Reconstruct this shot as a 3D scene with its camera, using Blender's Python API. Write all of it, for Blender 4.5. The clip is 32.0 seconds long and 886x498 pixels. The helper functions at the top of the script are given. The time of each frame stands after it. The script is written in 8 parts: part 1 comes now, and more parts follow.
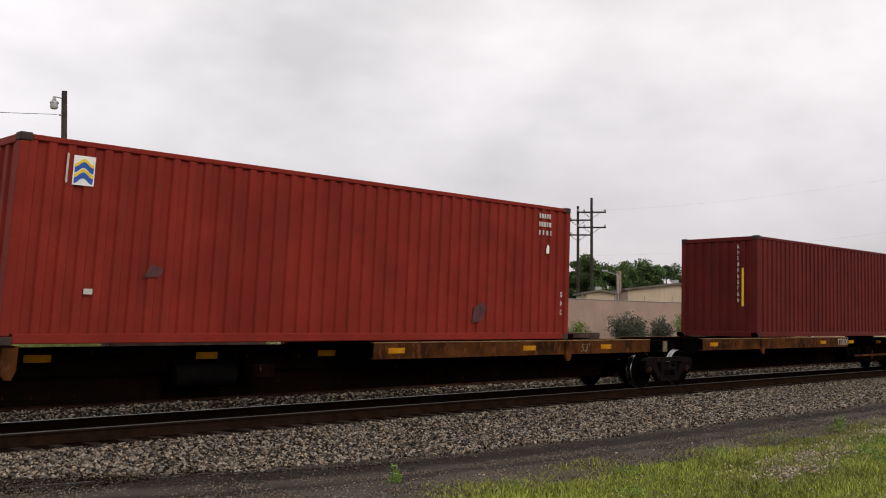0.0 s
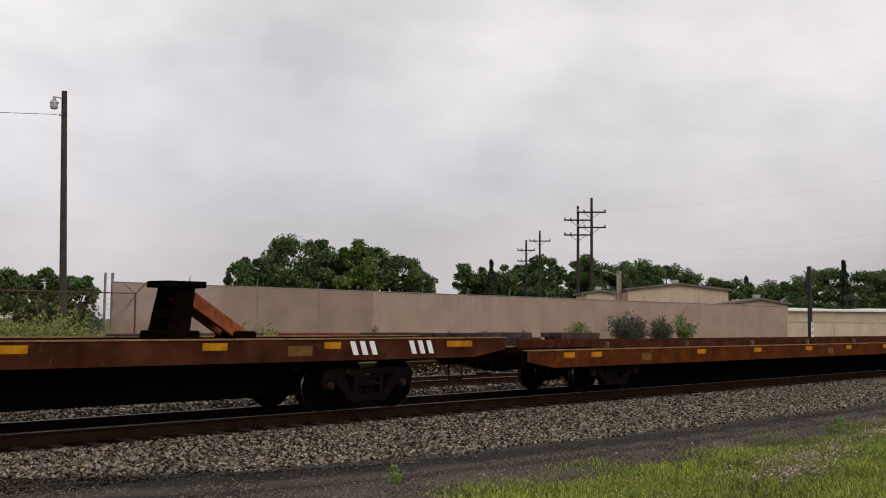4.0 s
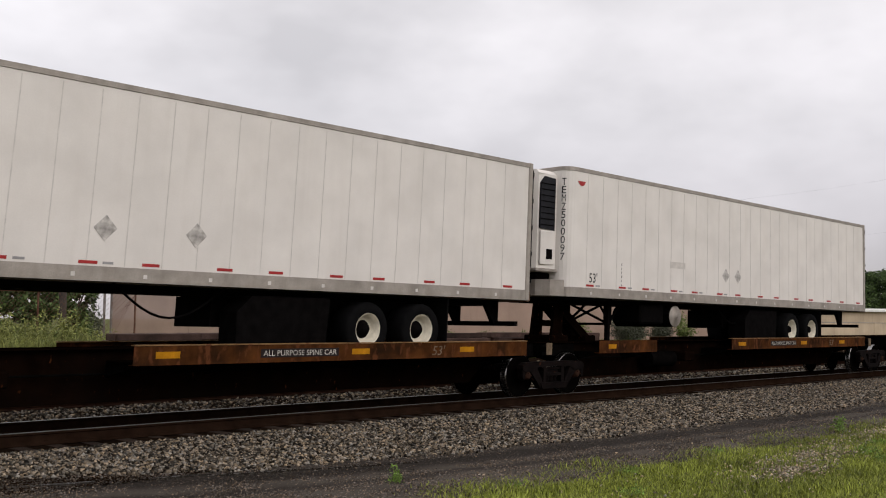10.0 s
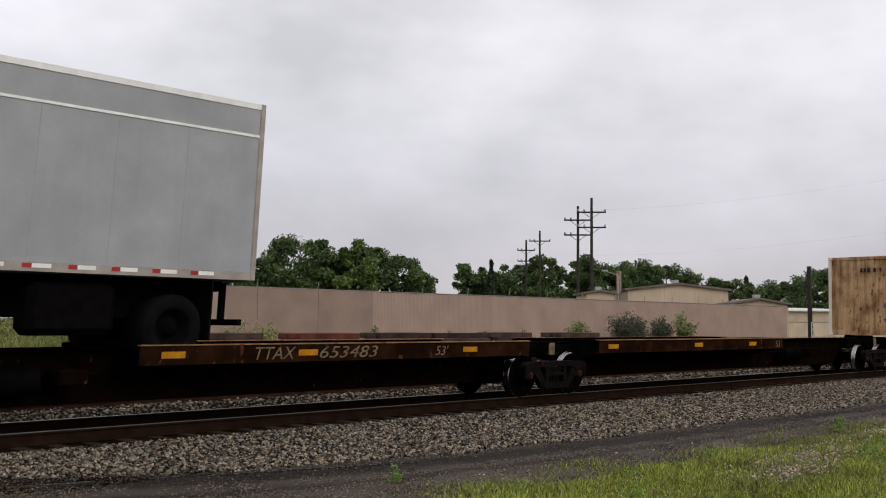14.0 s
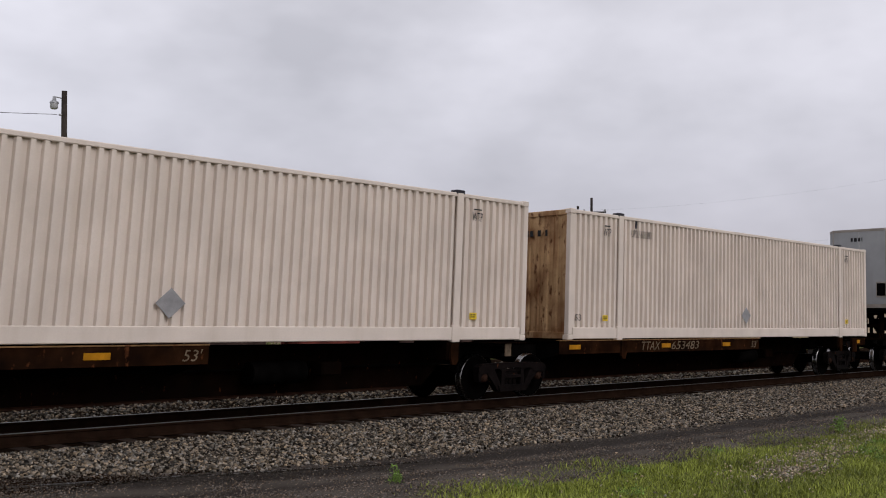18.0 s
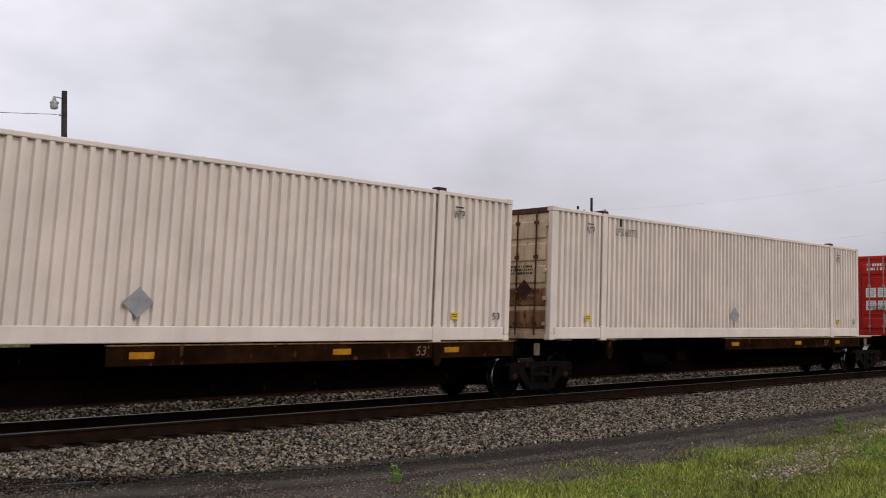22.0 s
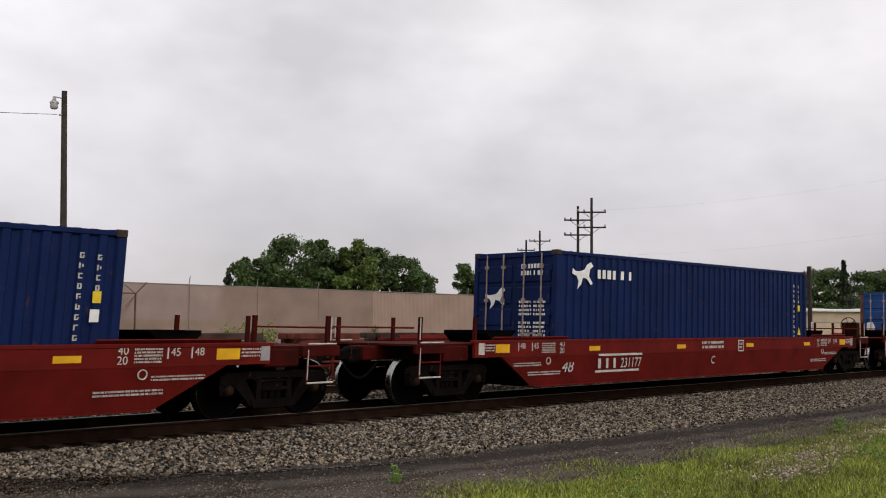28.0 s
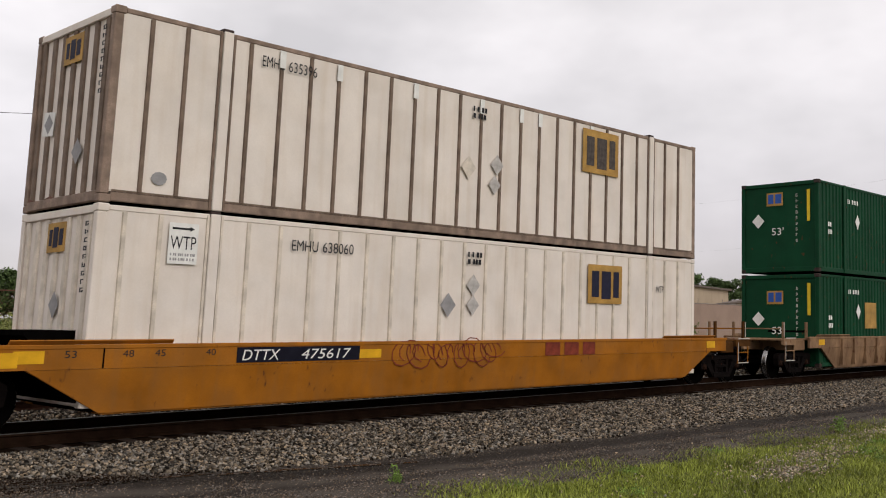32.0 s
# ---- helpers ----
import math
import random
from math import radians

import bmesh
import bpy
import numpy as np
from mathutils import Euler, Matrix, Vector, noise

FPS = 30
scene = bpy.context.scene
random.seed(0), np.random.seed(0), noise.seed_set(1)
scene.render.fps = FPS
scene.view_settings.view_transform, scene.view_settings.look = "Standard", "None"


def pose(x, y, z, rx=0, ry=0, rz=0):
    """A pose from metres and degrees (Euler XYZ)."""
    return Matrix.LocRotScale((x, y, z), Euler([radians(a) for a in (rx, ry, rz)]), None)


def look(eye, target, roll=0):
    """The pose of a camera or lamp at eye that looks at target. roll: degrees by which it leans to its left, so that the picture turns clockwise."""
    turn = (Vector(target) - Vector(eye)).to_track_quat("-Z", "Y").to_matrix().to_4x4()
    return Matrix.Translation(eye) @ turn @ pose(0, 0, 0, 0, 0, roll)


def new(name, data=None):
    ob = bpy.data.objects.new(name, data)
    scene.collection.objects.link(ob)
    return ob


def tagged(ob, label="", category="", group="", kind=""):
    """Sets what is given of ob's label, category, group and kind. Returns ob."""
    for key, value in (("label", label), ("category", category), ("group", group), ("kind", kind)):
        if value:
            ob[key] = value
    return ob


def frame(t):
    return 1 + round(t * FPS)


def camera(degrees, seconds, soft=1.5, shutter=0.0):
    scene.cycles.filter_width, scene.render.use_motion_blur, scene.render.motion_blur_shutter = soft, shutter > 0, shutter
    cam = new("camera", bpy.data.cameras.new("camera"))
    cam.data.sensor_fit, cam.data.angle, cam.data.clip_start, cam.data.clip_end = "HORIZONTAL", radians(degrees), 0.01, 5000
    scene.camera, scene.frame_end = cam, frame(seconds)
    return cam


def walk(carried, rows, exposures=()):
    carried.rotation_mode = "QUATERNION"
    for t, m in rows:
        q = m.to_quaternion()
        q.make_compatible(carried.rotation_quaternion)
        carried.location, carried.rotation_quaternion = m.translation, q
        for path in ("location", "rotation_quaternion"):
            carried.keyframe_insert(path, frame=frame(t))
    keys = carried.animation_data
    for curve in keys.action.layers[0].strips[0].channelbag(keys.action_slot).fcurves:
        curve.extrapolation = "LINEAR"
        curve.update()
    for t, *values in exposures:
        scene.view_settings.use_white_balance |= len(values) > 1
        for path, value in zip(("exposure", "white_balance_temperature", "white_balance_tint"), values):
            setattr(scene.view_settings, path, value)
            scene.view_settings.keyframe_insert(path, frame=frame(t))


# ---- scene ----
# ---- camera ----
EYE = Vector((0.0, 0.0, 1.44))
READOUT = 0.033       # seconds in which the sensor is read from its top row to its bottom row
VIEW = Vector((math.sin(radians(45.2)) * math.cos(radians(4.19)), math.cos(radians(45.2)) * math.cos(radians(4.19)), math.sin(radians(4.19))))
cam = camera(48.1, 32.0, soft=1.05, shutter=READOUT * frame(1.0) - READOUT * frame(0.0))
scene.cycles.rolling_shutter_type, scene.cycles.rolling_shutter_duration = "TOP", 0.02
walk(cam, [(0.0, look(EYE, EYE + VIEW, 0.5)), (32.0, look(EYE, EYE + VIEW, 0.5))],
     exposures=[(0.0, 0.12, 6750, 12), (3.0, 0.05, 6700, 12), (6.0, -0.22, 6650, 12), (8.0, -0.15, 6600, 12), (10.0, 0.05, 6600, 12), (13.0, 0.06, 6500, 12), (17.0, -0.20, 6300, 14),
                (20.0, -0.15, 6250, 14), (21.0, 0.03, 6350, 14), (22.0, -0.07, 6350, 14), (23.0, -0.20, 6300, 14), (24.0, -0.20, 6300, 14), (25.0, 0.0, 6350, 14), (26.5, 0.05, 6500, 13), (28.0, 0.05, 6650, 12), (30.0, 0.04, 6700, 12), (32.0, 0.06, 6700, 12)])

# ---- light: thick overcast, brightest overhead, a veiled sun behind the camera ----
world = bpy.data.worlds.new("overcast")
scene.world = world
world.use_nodes = True
wn, wl = world.node_tree.nodes, world.node_tree.links
wn.clear()
w_out = wn.new("ShaderNodeOutputWorld")
w_add = wn.new("ShaderNodeAddShader")
w_sky = wn.new("ShaderNodeTexSky")
w_sky.sky_type, w_sky.sun_disc = "NISHITA", False
w_sky.sun_elevation, w_sky.sun_rotation = radians(32), radians(178)
w_bg1 = wn.new("ShaderNodeBackground")
w_bg1.inputs["Strength"].default_value = 0.012
wl.new(w_sky.outputs[0], w_bg1.inputs["Color"])
w_bg2 = wn.new("ShaderNodeBackground")
w_co = wn.new("ShaderNodeTexCoord")
w_sep = wn.new("ShaderNodeSeparateXYZ")
wl.new(w_co.outputs["Generated"], w_sep.inputs[0])
w_ramp = wn.new("ShaderNodeValToRGB")
w_ramp.color_ramp.elements[0].position, w_ramp.color_ramp.elements[0].color = 0.0, (0.46, 0.442, 0.472, 1)
w_ramp.color_ramp.elements[1].position, w_ramp.color_ramp.elements[1].color = 1.0, (0.98, 0.97, 0.99, 1)
for pos, col in ((0.09, (0.55, 0.53, 0.562, 1)), (0.20, (0.78, 0.765, 0.79, 1)), (0.36, (0.94, 0.925, 0.945, 1))):
    e = w_ramp.color_ramp.elements.new(pos)
    e.color = col
wl.new(w_sep.outputs["Z"], w_ramp.inputs[0])
w_map = wn.new("ShaderNodeMapping")
w_map.inputs["Scale"].default_value = (1.0, 1.0, 1.9)
wl.new(w_co.outputs["Generated"], w_map.inputs[0])
w_noise = wn.new("ShaderNodeTexNoise")
w_noise.inputs["Scale"].default_value, w_noise.inputs["Detail"].default_value = 2.5, 5
w_noise.inputs["Roughness"].default_value = 0.5
wl.new(w_map.outputs[0], w_noise.inputs["Vector"])
w_mr = wn.new("ShaderNodeMapRange")
w_mr.inputs[1].default_value, w_mr.inputs[2].default_value = 0.3, 0.7
w_mr.inputs[3].default_value, w_mr.inputs[4].default_value = 0.70, 1.30
wl.new(w_noise.outputs[0], w_mr.inputs[0])
w_mul = wn.new("ShaderNodeVectorMath")
w_mul.operation = "MULTIPLY"
wl.new(w_ramp.outputs[0], w_mul.inputs[0])
wl.new(w_mr.outputs[0], w_mul.inputs[1])
wl.new(w_mul.outputs[0], w_bg2.inputs["Color"])
wl.new(w_bg1.outputs[0], w_add.inputs[0])
wl.new(w_bg2.outputs[0], w_add.inputs[1])
wl.new(w_add.outputs[0], w_out.inputs[0])
sun_data = bpy.data.lights.new("sun", "SUN")
sun_data.energy, sun_data.angle, sun_data.color = 0.90, radians(28), (1.0, 0.97, 0.93)
sun = new("sun", sun_data)
sun.matrix_world = look((1, -26, 16.5), (0, 0, 0))

# ---- materials ----
MATS = {}


def surface(name, colour, rough=0.6, metal=0.0, vary=0.15, scale=6.0, fine=60.0, bump=0.15, dirt=None, dirt_amount=0.0,
            streak=0.0, rust=0.0, random_value=0.0, spec=0.16, islands=False):
    """A weathered surface in object space: broad and fine mottling, vertical streaks of dirt, rust spots, fine relief."""
    if name in MATS:
        return MATS[name]
    m = bpy.data.materials.new(name)
    m.use_nodes = True
    n, l = m.node_tree.nodes, m.node_tree.links
    b = n["Principled BSDF"]
    b.inputs["Roughness"].default_value, b.inputs["Metallic"].default_value = rough, metal
    b.inputs["Specular IOR Level"].default_value = spec
    co = n.new("ShaderNodeTexCoord")

    def noise_tex(sc, stretch=(1, 1, 1), detail=4):
        mp = n.new("ShaderNodeMapping")
        mp.inputs["Scale"].default_value = stretch
        l.new(co.outputs["Object"], mp.inputs[0])
        t = n.new("ShaderNodeTexNoise")
        t.inputs["Scale"].default_value, t.inputs["Detail"].default_value = sc, detail
        l.new(mp.outputs[0], t.inputs["Vector"])
        return t.outputs[0]

    def remap(v, a, c, lo, hi):
        r = n.new("ShaderNodeMapRange")
        r.inputs[1].default_value, r.inputs[2].default_value, r.inputs[3].default_value, r.inputs[4].default_value = a, c, lo, hi
        l.new(v, r.inputs[0])
        return r.outputs[0]

    def mix(f, a, c, mode="MIX"):
        x = n.new("ShaderNodeMix")
        x.data_type, x.blend_type = "RGBA", mode
        for sock, v in ((x.inputs[0], f), (x.inputs[6], a), (x.inputs[7], c)):
            if isinstance(v, bpy.types.NodeSocket):
                l.new(v, sock)
            elif isinstance(v, tuple):
                sock.default_value = (*v, 1)
            else:
                sock.default_value = v
        return x.outputs[2]

    broad, tiny = noise_tex(scale), noise_tex(fine, detail=3)
    dark = tuple(c * (1 - 1.6 * vary) for c in colour)
    light = tuple(min(1, c * (1 + vary)) for c in colour)
    col = mix(remap(broad, 0.3, 0.7, 0, 1), dark, light)
    col = mix(remap(tiny, 0.35, 0.65, 0, 0.5 * min(1, vary * 4)), col, tuple(c * 0.7 for c in colour))
    if random_value:
        info = n.new("ShaderNodeNewGeometry" if islands else "ShaderNodeObjectInfo")
        rnd = info.outputs["Random Per Island" if islands else "Random"]
        if islands:
            # many dark stones, few pale ones
            pw = n.new("ShaderNodeMath")
            pw.operation = "POWER"
            pw.inputs[1].default_value = 2.0
            l.new(rnd, pw.inputs[0])
            rnd = pw.outputs[0]
            # some stones tan, some bluish grey
            hue = n.new("ShaderNodeMath")
            hue.operation = "MULTIPLY"
            hue.inputs[1].default_value = 7.31
            l.new(info.outputs["Random Per Island"], hue.inputs[0])
            part_of = n.new("ShaderNodeMath")
            part_of.operation = "FRACT"
            l.new(hue.outputs[0], part_of.inputs[0])
            col = mix(1.0, col, mix(part_of.outputs[0], (1.16, 0.98, 0.78), (0.90, 0.97, 1.08)), "MULTIPLY")
        col = mix(1.0, col, remap(rnd, 0, 1, 1 - random_value, 1 + (2 if islands else 1) * random_value), "MULTIPLY")
    if streak:
        st = noise_tex(5.0, (1, 1, 0.07), 5)
        col = mix(remap(st, 0.5, 0.75, 0, streak), col, dirt or (0.09, 0.06, 0.04))
    if dirt_amount:
        dn = noise_tex(1.7, detail=6)
        col = mix(remap(dn, 0.42, 0.72, 0, dirt_amount), col, dirt or (0.09, 0.06, 0.04))
    if rust:
        rn = noise_tex(9.0, (1, 1, 0.5), 8)
        col = mix(remap(rn, 0.66 - 0.25 * rust, 0.76 - 0.2 * rust, 0, 0.9), col, (0.10, 0.035, 0.015))
    l.new(col, b.inputs["Base Color"])
    l.new(remap(tiny, 0.3, 0.7, max(0.05, rough - 0.12), min(1, rough + 0.12)), b.inputs["Roughness"])
    if bump:
        bp = n.new("ShaderNodeBump")
        bp.inputs["Strength"].default_value, bp.inputs["Distance"].default_value = bump, 0.01
        l.new(tiny, bp.inputs["Height"])
        l.new(bp.outputs[0], b.inputs["Normal"])
    MATS[name] = m
    return m


# grimy steel taken almost to black: its colour also carries under-car shade
STEEL_DARK = surface("shaded_black_grime", (0.0036, 0.0032, 0.0030), 0.95, vary=0.4, scale=3, spec=0.0)
# truck and wheel steel darkened in colour to hold the shade they stand in
TRUCK_STEEL = surface("shaded_rusty_cast_steel", (0.0062, 0.0042, 0.0038), 0.85, spec=0.04, vary=0.45, scale=5, rust=0.02)
WHEEL_STEEL = surface("shaded_wheel_steel", (0.0026, 0.0022, 0.0020), 0.95, spec=0.0, vary=0.3, scale=5)
TREAD = surface("polished_tread", (0.27, 0.26, 0.255), 0.22, 1.0, vary=0.25, scale=5)
RAIL_TOP = surface("polished_rail_head", (0.17, 0.165, 0.16), 0.5, 1.0, vary=0.1)
RAIL_SIDE = surface("rail_rust", (0.018, 0.0098, 0.0062), 0.95, spec=0.0, vary=0.3, scale=4)
SIDING_RUST = surface("brown_siding_rail_rust", (0.030, 0.015, 0.010), 0.95, spec=0.0, vary=0.35, scale=4)
TIE = surface("creosoted_tie", (0.028, 0.017, 0.012), 0.9, vary=0.4, scale=4, random_value=0.3)
BALLAST = surface("ballast_stone", (0.130, 0.114, 0.092), 0.9, spec=0.05, vary=0.35, scale=14, random_value=0.92, islands=True)
# brown fines, made darker to paint in the shade between the stones
BALLAST_BED = surface("shaded_ballast_fines", (0.015, 0.0095, 0.0062), 0.95, spec=0.0, vary=0.4, scale=1.2, fine=30, bump=1.0)
ROAD = surface("wet_gravel_road", (0.070, 0.059, 0.049), 0.85, spec=0.06, vary=0.3, scale=0.8, fine=45, bump=0.9)
SOIL = surface("weedy_ground", (0.105, 0.112, 0.036), 0.95, spec=0.05, vary=0.35, scale=0.6, fine=20, bump=0.8)
DECK_YELLOW = surface("weathered_car_yellow", (0.085, 0.030, 0.009), 0.85, spec=0.02, vary=0.35, scale=3, dirt=(0.010, 0.006, 0.004), dirt_amount=1.0, rust=0.45, streak=0.6)
FLAT_RUST = surface("rusty_red_flat_car_side", (0.066, 0.021, 0.010), 0.85, spec=0.02, vary=0.35, scale=2.5, dirt=(0.02, 0.008, 0.005), dirt_amount=0.7, rust=0.2, streak=0.5)
FLAT_ORANGE = surface("rusty_orange_flat_car_side", (0.105, 0.028, 0.007), 0.85, spec=0.02, vary=0.35, scale=2.5, dirt=(0.04, 0.013, 0.006), dirt_amount=0.6, rust=0.2, streak=0.5)
DECK_GRIMED = surface("soot_black_car_side", (0.024, 0.0098, 0.0046), 0.95, spec=0.0, vary=0.4, scale=3, dirt=(0.004, 0.0028, 0.0022), dirt_amount=0.9, rust=0.08)
# rusty brown, with the shade beneath the decks put into the colour
DECK_BROWN = surface("shaded_rusty_steel", (0.0062, 0.0030, 0.0019), 0.95, spec=0.0, vary=0.4, scale=3, rust=0.03, dirt=(0.003, 0.0024, 0.002), dirt_amount=0.8)
DECK_WEAR = surface("worn_deck_plate", (0.24, 0.135, 0.058), 0.7, spec=0.08, vary=0.3, scale=4, rust=0.4)
HITCH_ORANGE = surface("rusty_orange_hitch", (0.27, 0.064, 0.014), 0.8, vary=0.4, scale=4, rust=0.5, dirt_amount=0.5)
REFLECT = surface("reflective_yellow", (0.66, 0.35, 0.012), 0.5, vary=0.12, scale=4)
REFLECT_DIRTY = surface("grimy_reflective_orange", (0.44, 0.19, 0.008), 0.7, spec=0.05, vary=0.25, scale=6, dirt=(0.05, 0.022, 0.008), dirt_amount=0.7)
WHITE = surface("white_paint", (0.75, 0.74, 0.70), 0.55, vary=0.08, scale=5)
STENCIL_DIM = surface("faded_grimy_stencil", (0.17, 0.125, 0.085), 0.8, spec=0.02, vary=0.35, scale=9)
STENCIL = surface("weathered_stencil_white", (0.50, 0.47, 0.42), 0.6, vary=0.2, scale=9)
PLATE = surface("dark_brown_plate", (0.016, 0.011, 0.010), 0.7, vary=0.3)
BLACK = surface("black_paint", (0.02, 0.02, 0.022), 0.6, vary=0.2)
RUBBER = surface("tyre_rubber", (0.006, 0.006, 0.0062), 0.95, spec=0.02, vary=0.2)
RIM = surface("white_wheel_rim", (0.62, 0.57, 0.46), 0.5, vary=0.15, scale=8, rust=0.1)
GALV = surface("galvanised_steel", (0.38, 0.38, 0.38), 0.45, 0.7, vary=0.15)
ALU = surface("dull_aluminium", (0.33, 0.295, 0.26), 0.55, 0.2, vary=0.15, scale=4, streak=0.2)

# two darker, wetter wheel ruts along the road, with wandering edges
rn, rl = ROAD.node_tree.nodes, ROAD.node_tree.links
r_co = rn.new("ShaderNodeTexCoord")
r_sep = rn.new("ShaderNodeSeparateXYZ")
rl.new(r_co.outputs["Object"], r_sep.inputs[0])
r_tex = rn.new("ShaderNodeTexNoise")
r_tex.inputs["Scale"].default_value, r_tex.inputs["Detail"].default_value = 1.1, 6
rl.new(r_co.outputs["Object"], r_tex.inputs["Vector"])
def road_math(op, a, b=None, c=None):
    nd = rn.new("ShaderNodeMath")
    nd.operation = op
    for k, v in enumerate((a, b, c)):
        if v is None:
            continue
        if isinstance(v, bpy.types.NodeSocket):
            rl.new(v, nd.inputs[k])
        else:
            nd.inputs[k].default_value = v
    return nd.outputs[0]


# distance on the near side of the ballast toe, which swings towards the road
r_bend = road_math("EXPONENT", road_math("MULTIPLY_ADD", r_sep.outputs["X"], -0.25, 1.175))
r_toe = road_math("MULTIPLY_ADD", r_bend, 2.0, 9.9)
r_off = road_math("ADD", road_math("SUBTRACT", r_sep.outputs["Y"], r_toe), road_math("MULTIPLY_ADD", r_tex.outputs[0], 0.5, -0.25))
r_ramp = rn.new("ShaderNodeValToRGB")
r_map = rn.new("ShaderNodeMapRange")
r_map.inputs[1].default_value, r_map.inputs[2].default_value = -2.2, 0.1
rl.new(r_off, r_map.inputs[0])
rl.new(r_map.outputs[0], r_ramp.inputs[0])
r_ramp.color_ramp.elements[0].position, r_ramp.color_ramp.elements[0].color = 0.20, (0, 0, 0, 1)
r_ramp.color_ramp.elements[1].position, r_ramp.color_ramp.elements[1].color = 0.99, (0.5, 0.5, 0.5, 1)
for pos, val in ((0.30, 0.7), (0.36, 0.7), (0.44, 0.1), (0.56, 0.15), (0.68, 0.85), (0.86, 0.85), (0.93, 0.5)):
    e = r_ramp.color_ramp.elements.new(pos)
    e.color = (val, val, val, 1)
r_mix = rn.new("ShaderNodeMix")
r_mix.data_type = "RGBA"
r_mix.inputs[7].default_value = (0.014, 0.0112, 0.0095, 1)
rl.new(r_ramp.outputs[0], r_mix.inputs[0])
rl.new(rn["Principled BSDF"].inputs["Base Color"].links[0].from_socket, r_mix.inputs[6])
rl.new(r_mix.outputs[2], rn["Principled BSDF"].inputs["Base Color"])


# ---- mesh tools ----
class Shape:
    """Collects the faces of one part."""

    def __init__(self):
        self.v, self.f, self.smooth = [], [], []

    def add(self, verts, faces, smooth=False):
        k = len(self.v)
        self.v += [tuple(p) for p in verts]
        self.f += [tuple(i + k for i in fc) for fc in faces]
        self.smooth += [smooth] * len(faces)
        return self

    def box(self, x0, x1, y0, y1, z0, z1):
        v = [(x, y, z) for z in (z0, z1) for y in (y0, y1) for x in (x0, x1)]
        return self.add(v, [(0, 2, 3, 1), (4, 5, 7, 6), (0, 1, 5, 4), (2, 6, 7, 3), (0, 4, 6, 2), (1, 3, 7, 5)])

    def cbox(self, x0, x1, y0, y1, z0, z1, c=0.012):
        """A box with chamfered upright and lying edges."""
        xs, ys, zs = (x0, x0 + c, x1 - c, x1), (y0, y0 + c, y1 - c, y1), (z0, z0 + c, z1 - c, z1)
        v, f, idx = [], [], {}

        def vert(i, j, k):
            if (i, j, k) not in idx:
                idx[(i, j, k)] = len(v)
                v.append((xs[i], ys[j], zs[k]))
            return idx[(i, j, k)]
        for lo, hi in ((0, 1), (3, 2)):
            a = [vert(lo, 1, 1), vert(lo, 2, 1), vert(lo, 2, 2), vert(lo, 1, 2)]
            b = [vert(1, lo, 1), vert(2, lo, 1), vert(2, lo, 2), vert(1, lo, 2)]
            c2 = [vert(1, 1, lo), vert(2, 1, lo), vert(2, 2, lo), vert(1, 2, lo)]
            f += [a[::-1], b, c2[::-1]] if lo == 0 else [a, b[::-1], c2]
        for i, ii in ((0, 1), (3, 2)):
            for j, jj in ((0, 1), (3, 2)):
                f.append((vert(i, jj, 1), vert(ii, j, 1), vert(ii, j, 2), vert(i, jj, 2)))
                f.append((vert(i, 1, jj), vert(ii, 1, j), vert(ii, 2, j), vert(i, 2, jj)))
                f.append((vert(1, i, jj), vert(1, ii, j), vert(2, ii, j), vert(2, i, jj)))
        for i, ii in ((0, 1), (3, 2)):
            for j, jj in ((0, 1), (3, 2)):
                for k, kk in ((0, 1), (3, 2)):
                    f.append((vert(i, jj, kk), vert(ii, j, kk), vert(ii, jj, k)))
        return self.add(v, f)

    def extrude(self, outline, axis, a, b):
        """A closed outline (two coordinates a point) drawn out along an axis."""
        put = {"x": lambda p, t: (t, p[0], p[1]), "y": lambda p, t: (p[0], t, p[1]), "z": lambda p, t: (p[0], p[1], t)}[axis]
        n = len(outline)
        v = [put(p, t) for t in (a, b) for p in outline]
        return self.add(v, [tuple(range(n))[::-1], tuple(range(n, 2 * n))] + [(i, (i + 1) % n, n + (i + 1) % n, n + i) for i in range(n)])

    def rod(self, p, q, r, n=8, r2=None):
        p, q = Vector(p), Vector(q)
        d = (q - p).normalized()
        u = d.orthogonal().normalized()
        w = d.cross(u)
        r2 = r if r2 is None else r2
        ring = [(math.cos(2 * math.pi * i / n), math.sin(2 * math.pi * i / n)) for i in range(n)]
        v = [p + r * (c * u + s * w) for c, s in ring] + [q + r2 * (c * u + s * w) for c, s in ring]
        self.add(v, [(i, (i + 1) % n, n + (i + 1) % n, n + i) for i in range(n)], n > 6)
        return self.add(v, [tuple(range(n))[::-1], tuple(range(n, 2 * n))])

    def beam(self, p, q, w, h):
        """A square bar from p to q."""
        p, q = Vector(p), Vector(q)
        d = (q - p).normalized()
        u = d.cross(Vector((0, 0, 1)))
        u = u.normalized() if u.length > 0.01 else Vector((1, 0, 0))
        t = u.cross(d)
        v = [e + a * w / 2 * u + b * h / 2 * t for e in (p, q) for a, b in ((-1, -1), (1, -1), (1, 1), (-1, 1))]
        return self.add(v, [(3, 2, 1, 0), (4, 5, 6, 7), (0, 1, 5, 4), (1, 2, 6, 5), (2, 3, 7, 6), (3, 0, 4, 7)])

    def lathe(self, c, profile, n=24, axis="y"):
        """Turned about an axis through c; profile of (radius, place along the axis)."""
        v = []
        for r, a in profile:
            for i in range(n):
                s, t = r * math.cos(2 * math.pi * i / n), r * math.sin(2 * math.pi * i / n)
                v.append({"y": (c[0] + s, c[1] + a, c[2] + t), "x": (c[0] + a, c[1] + s, c[2] + t), "z": (c[0] + s, c[1] + t, c[2] + a)}[axis])
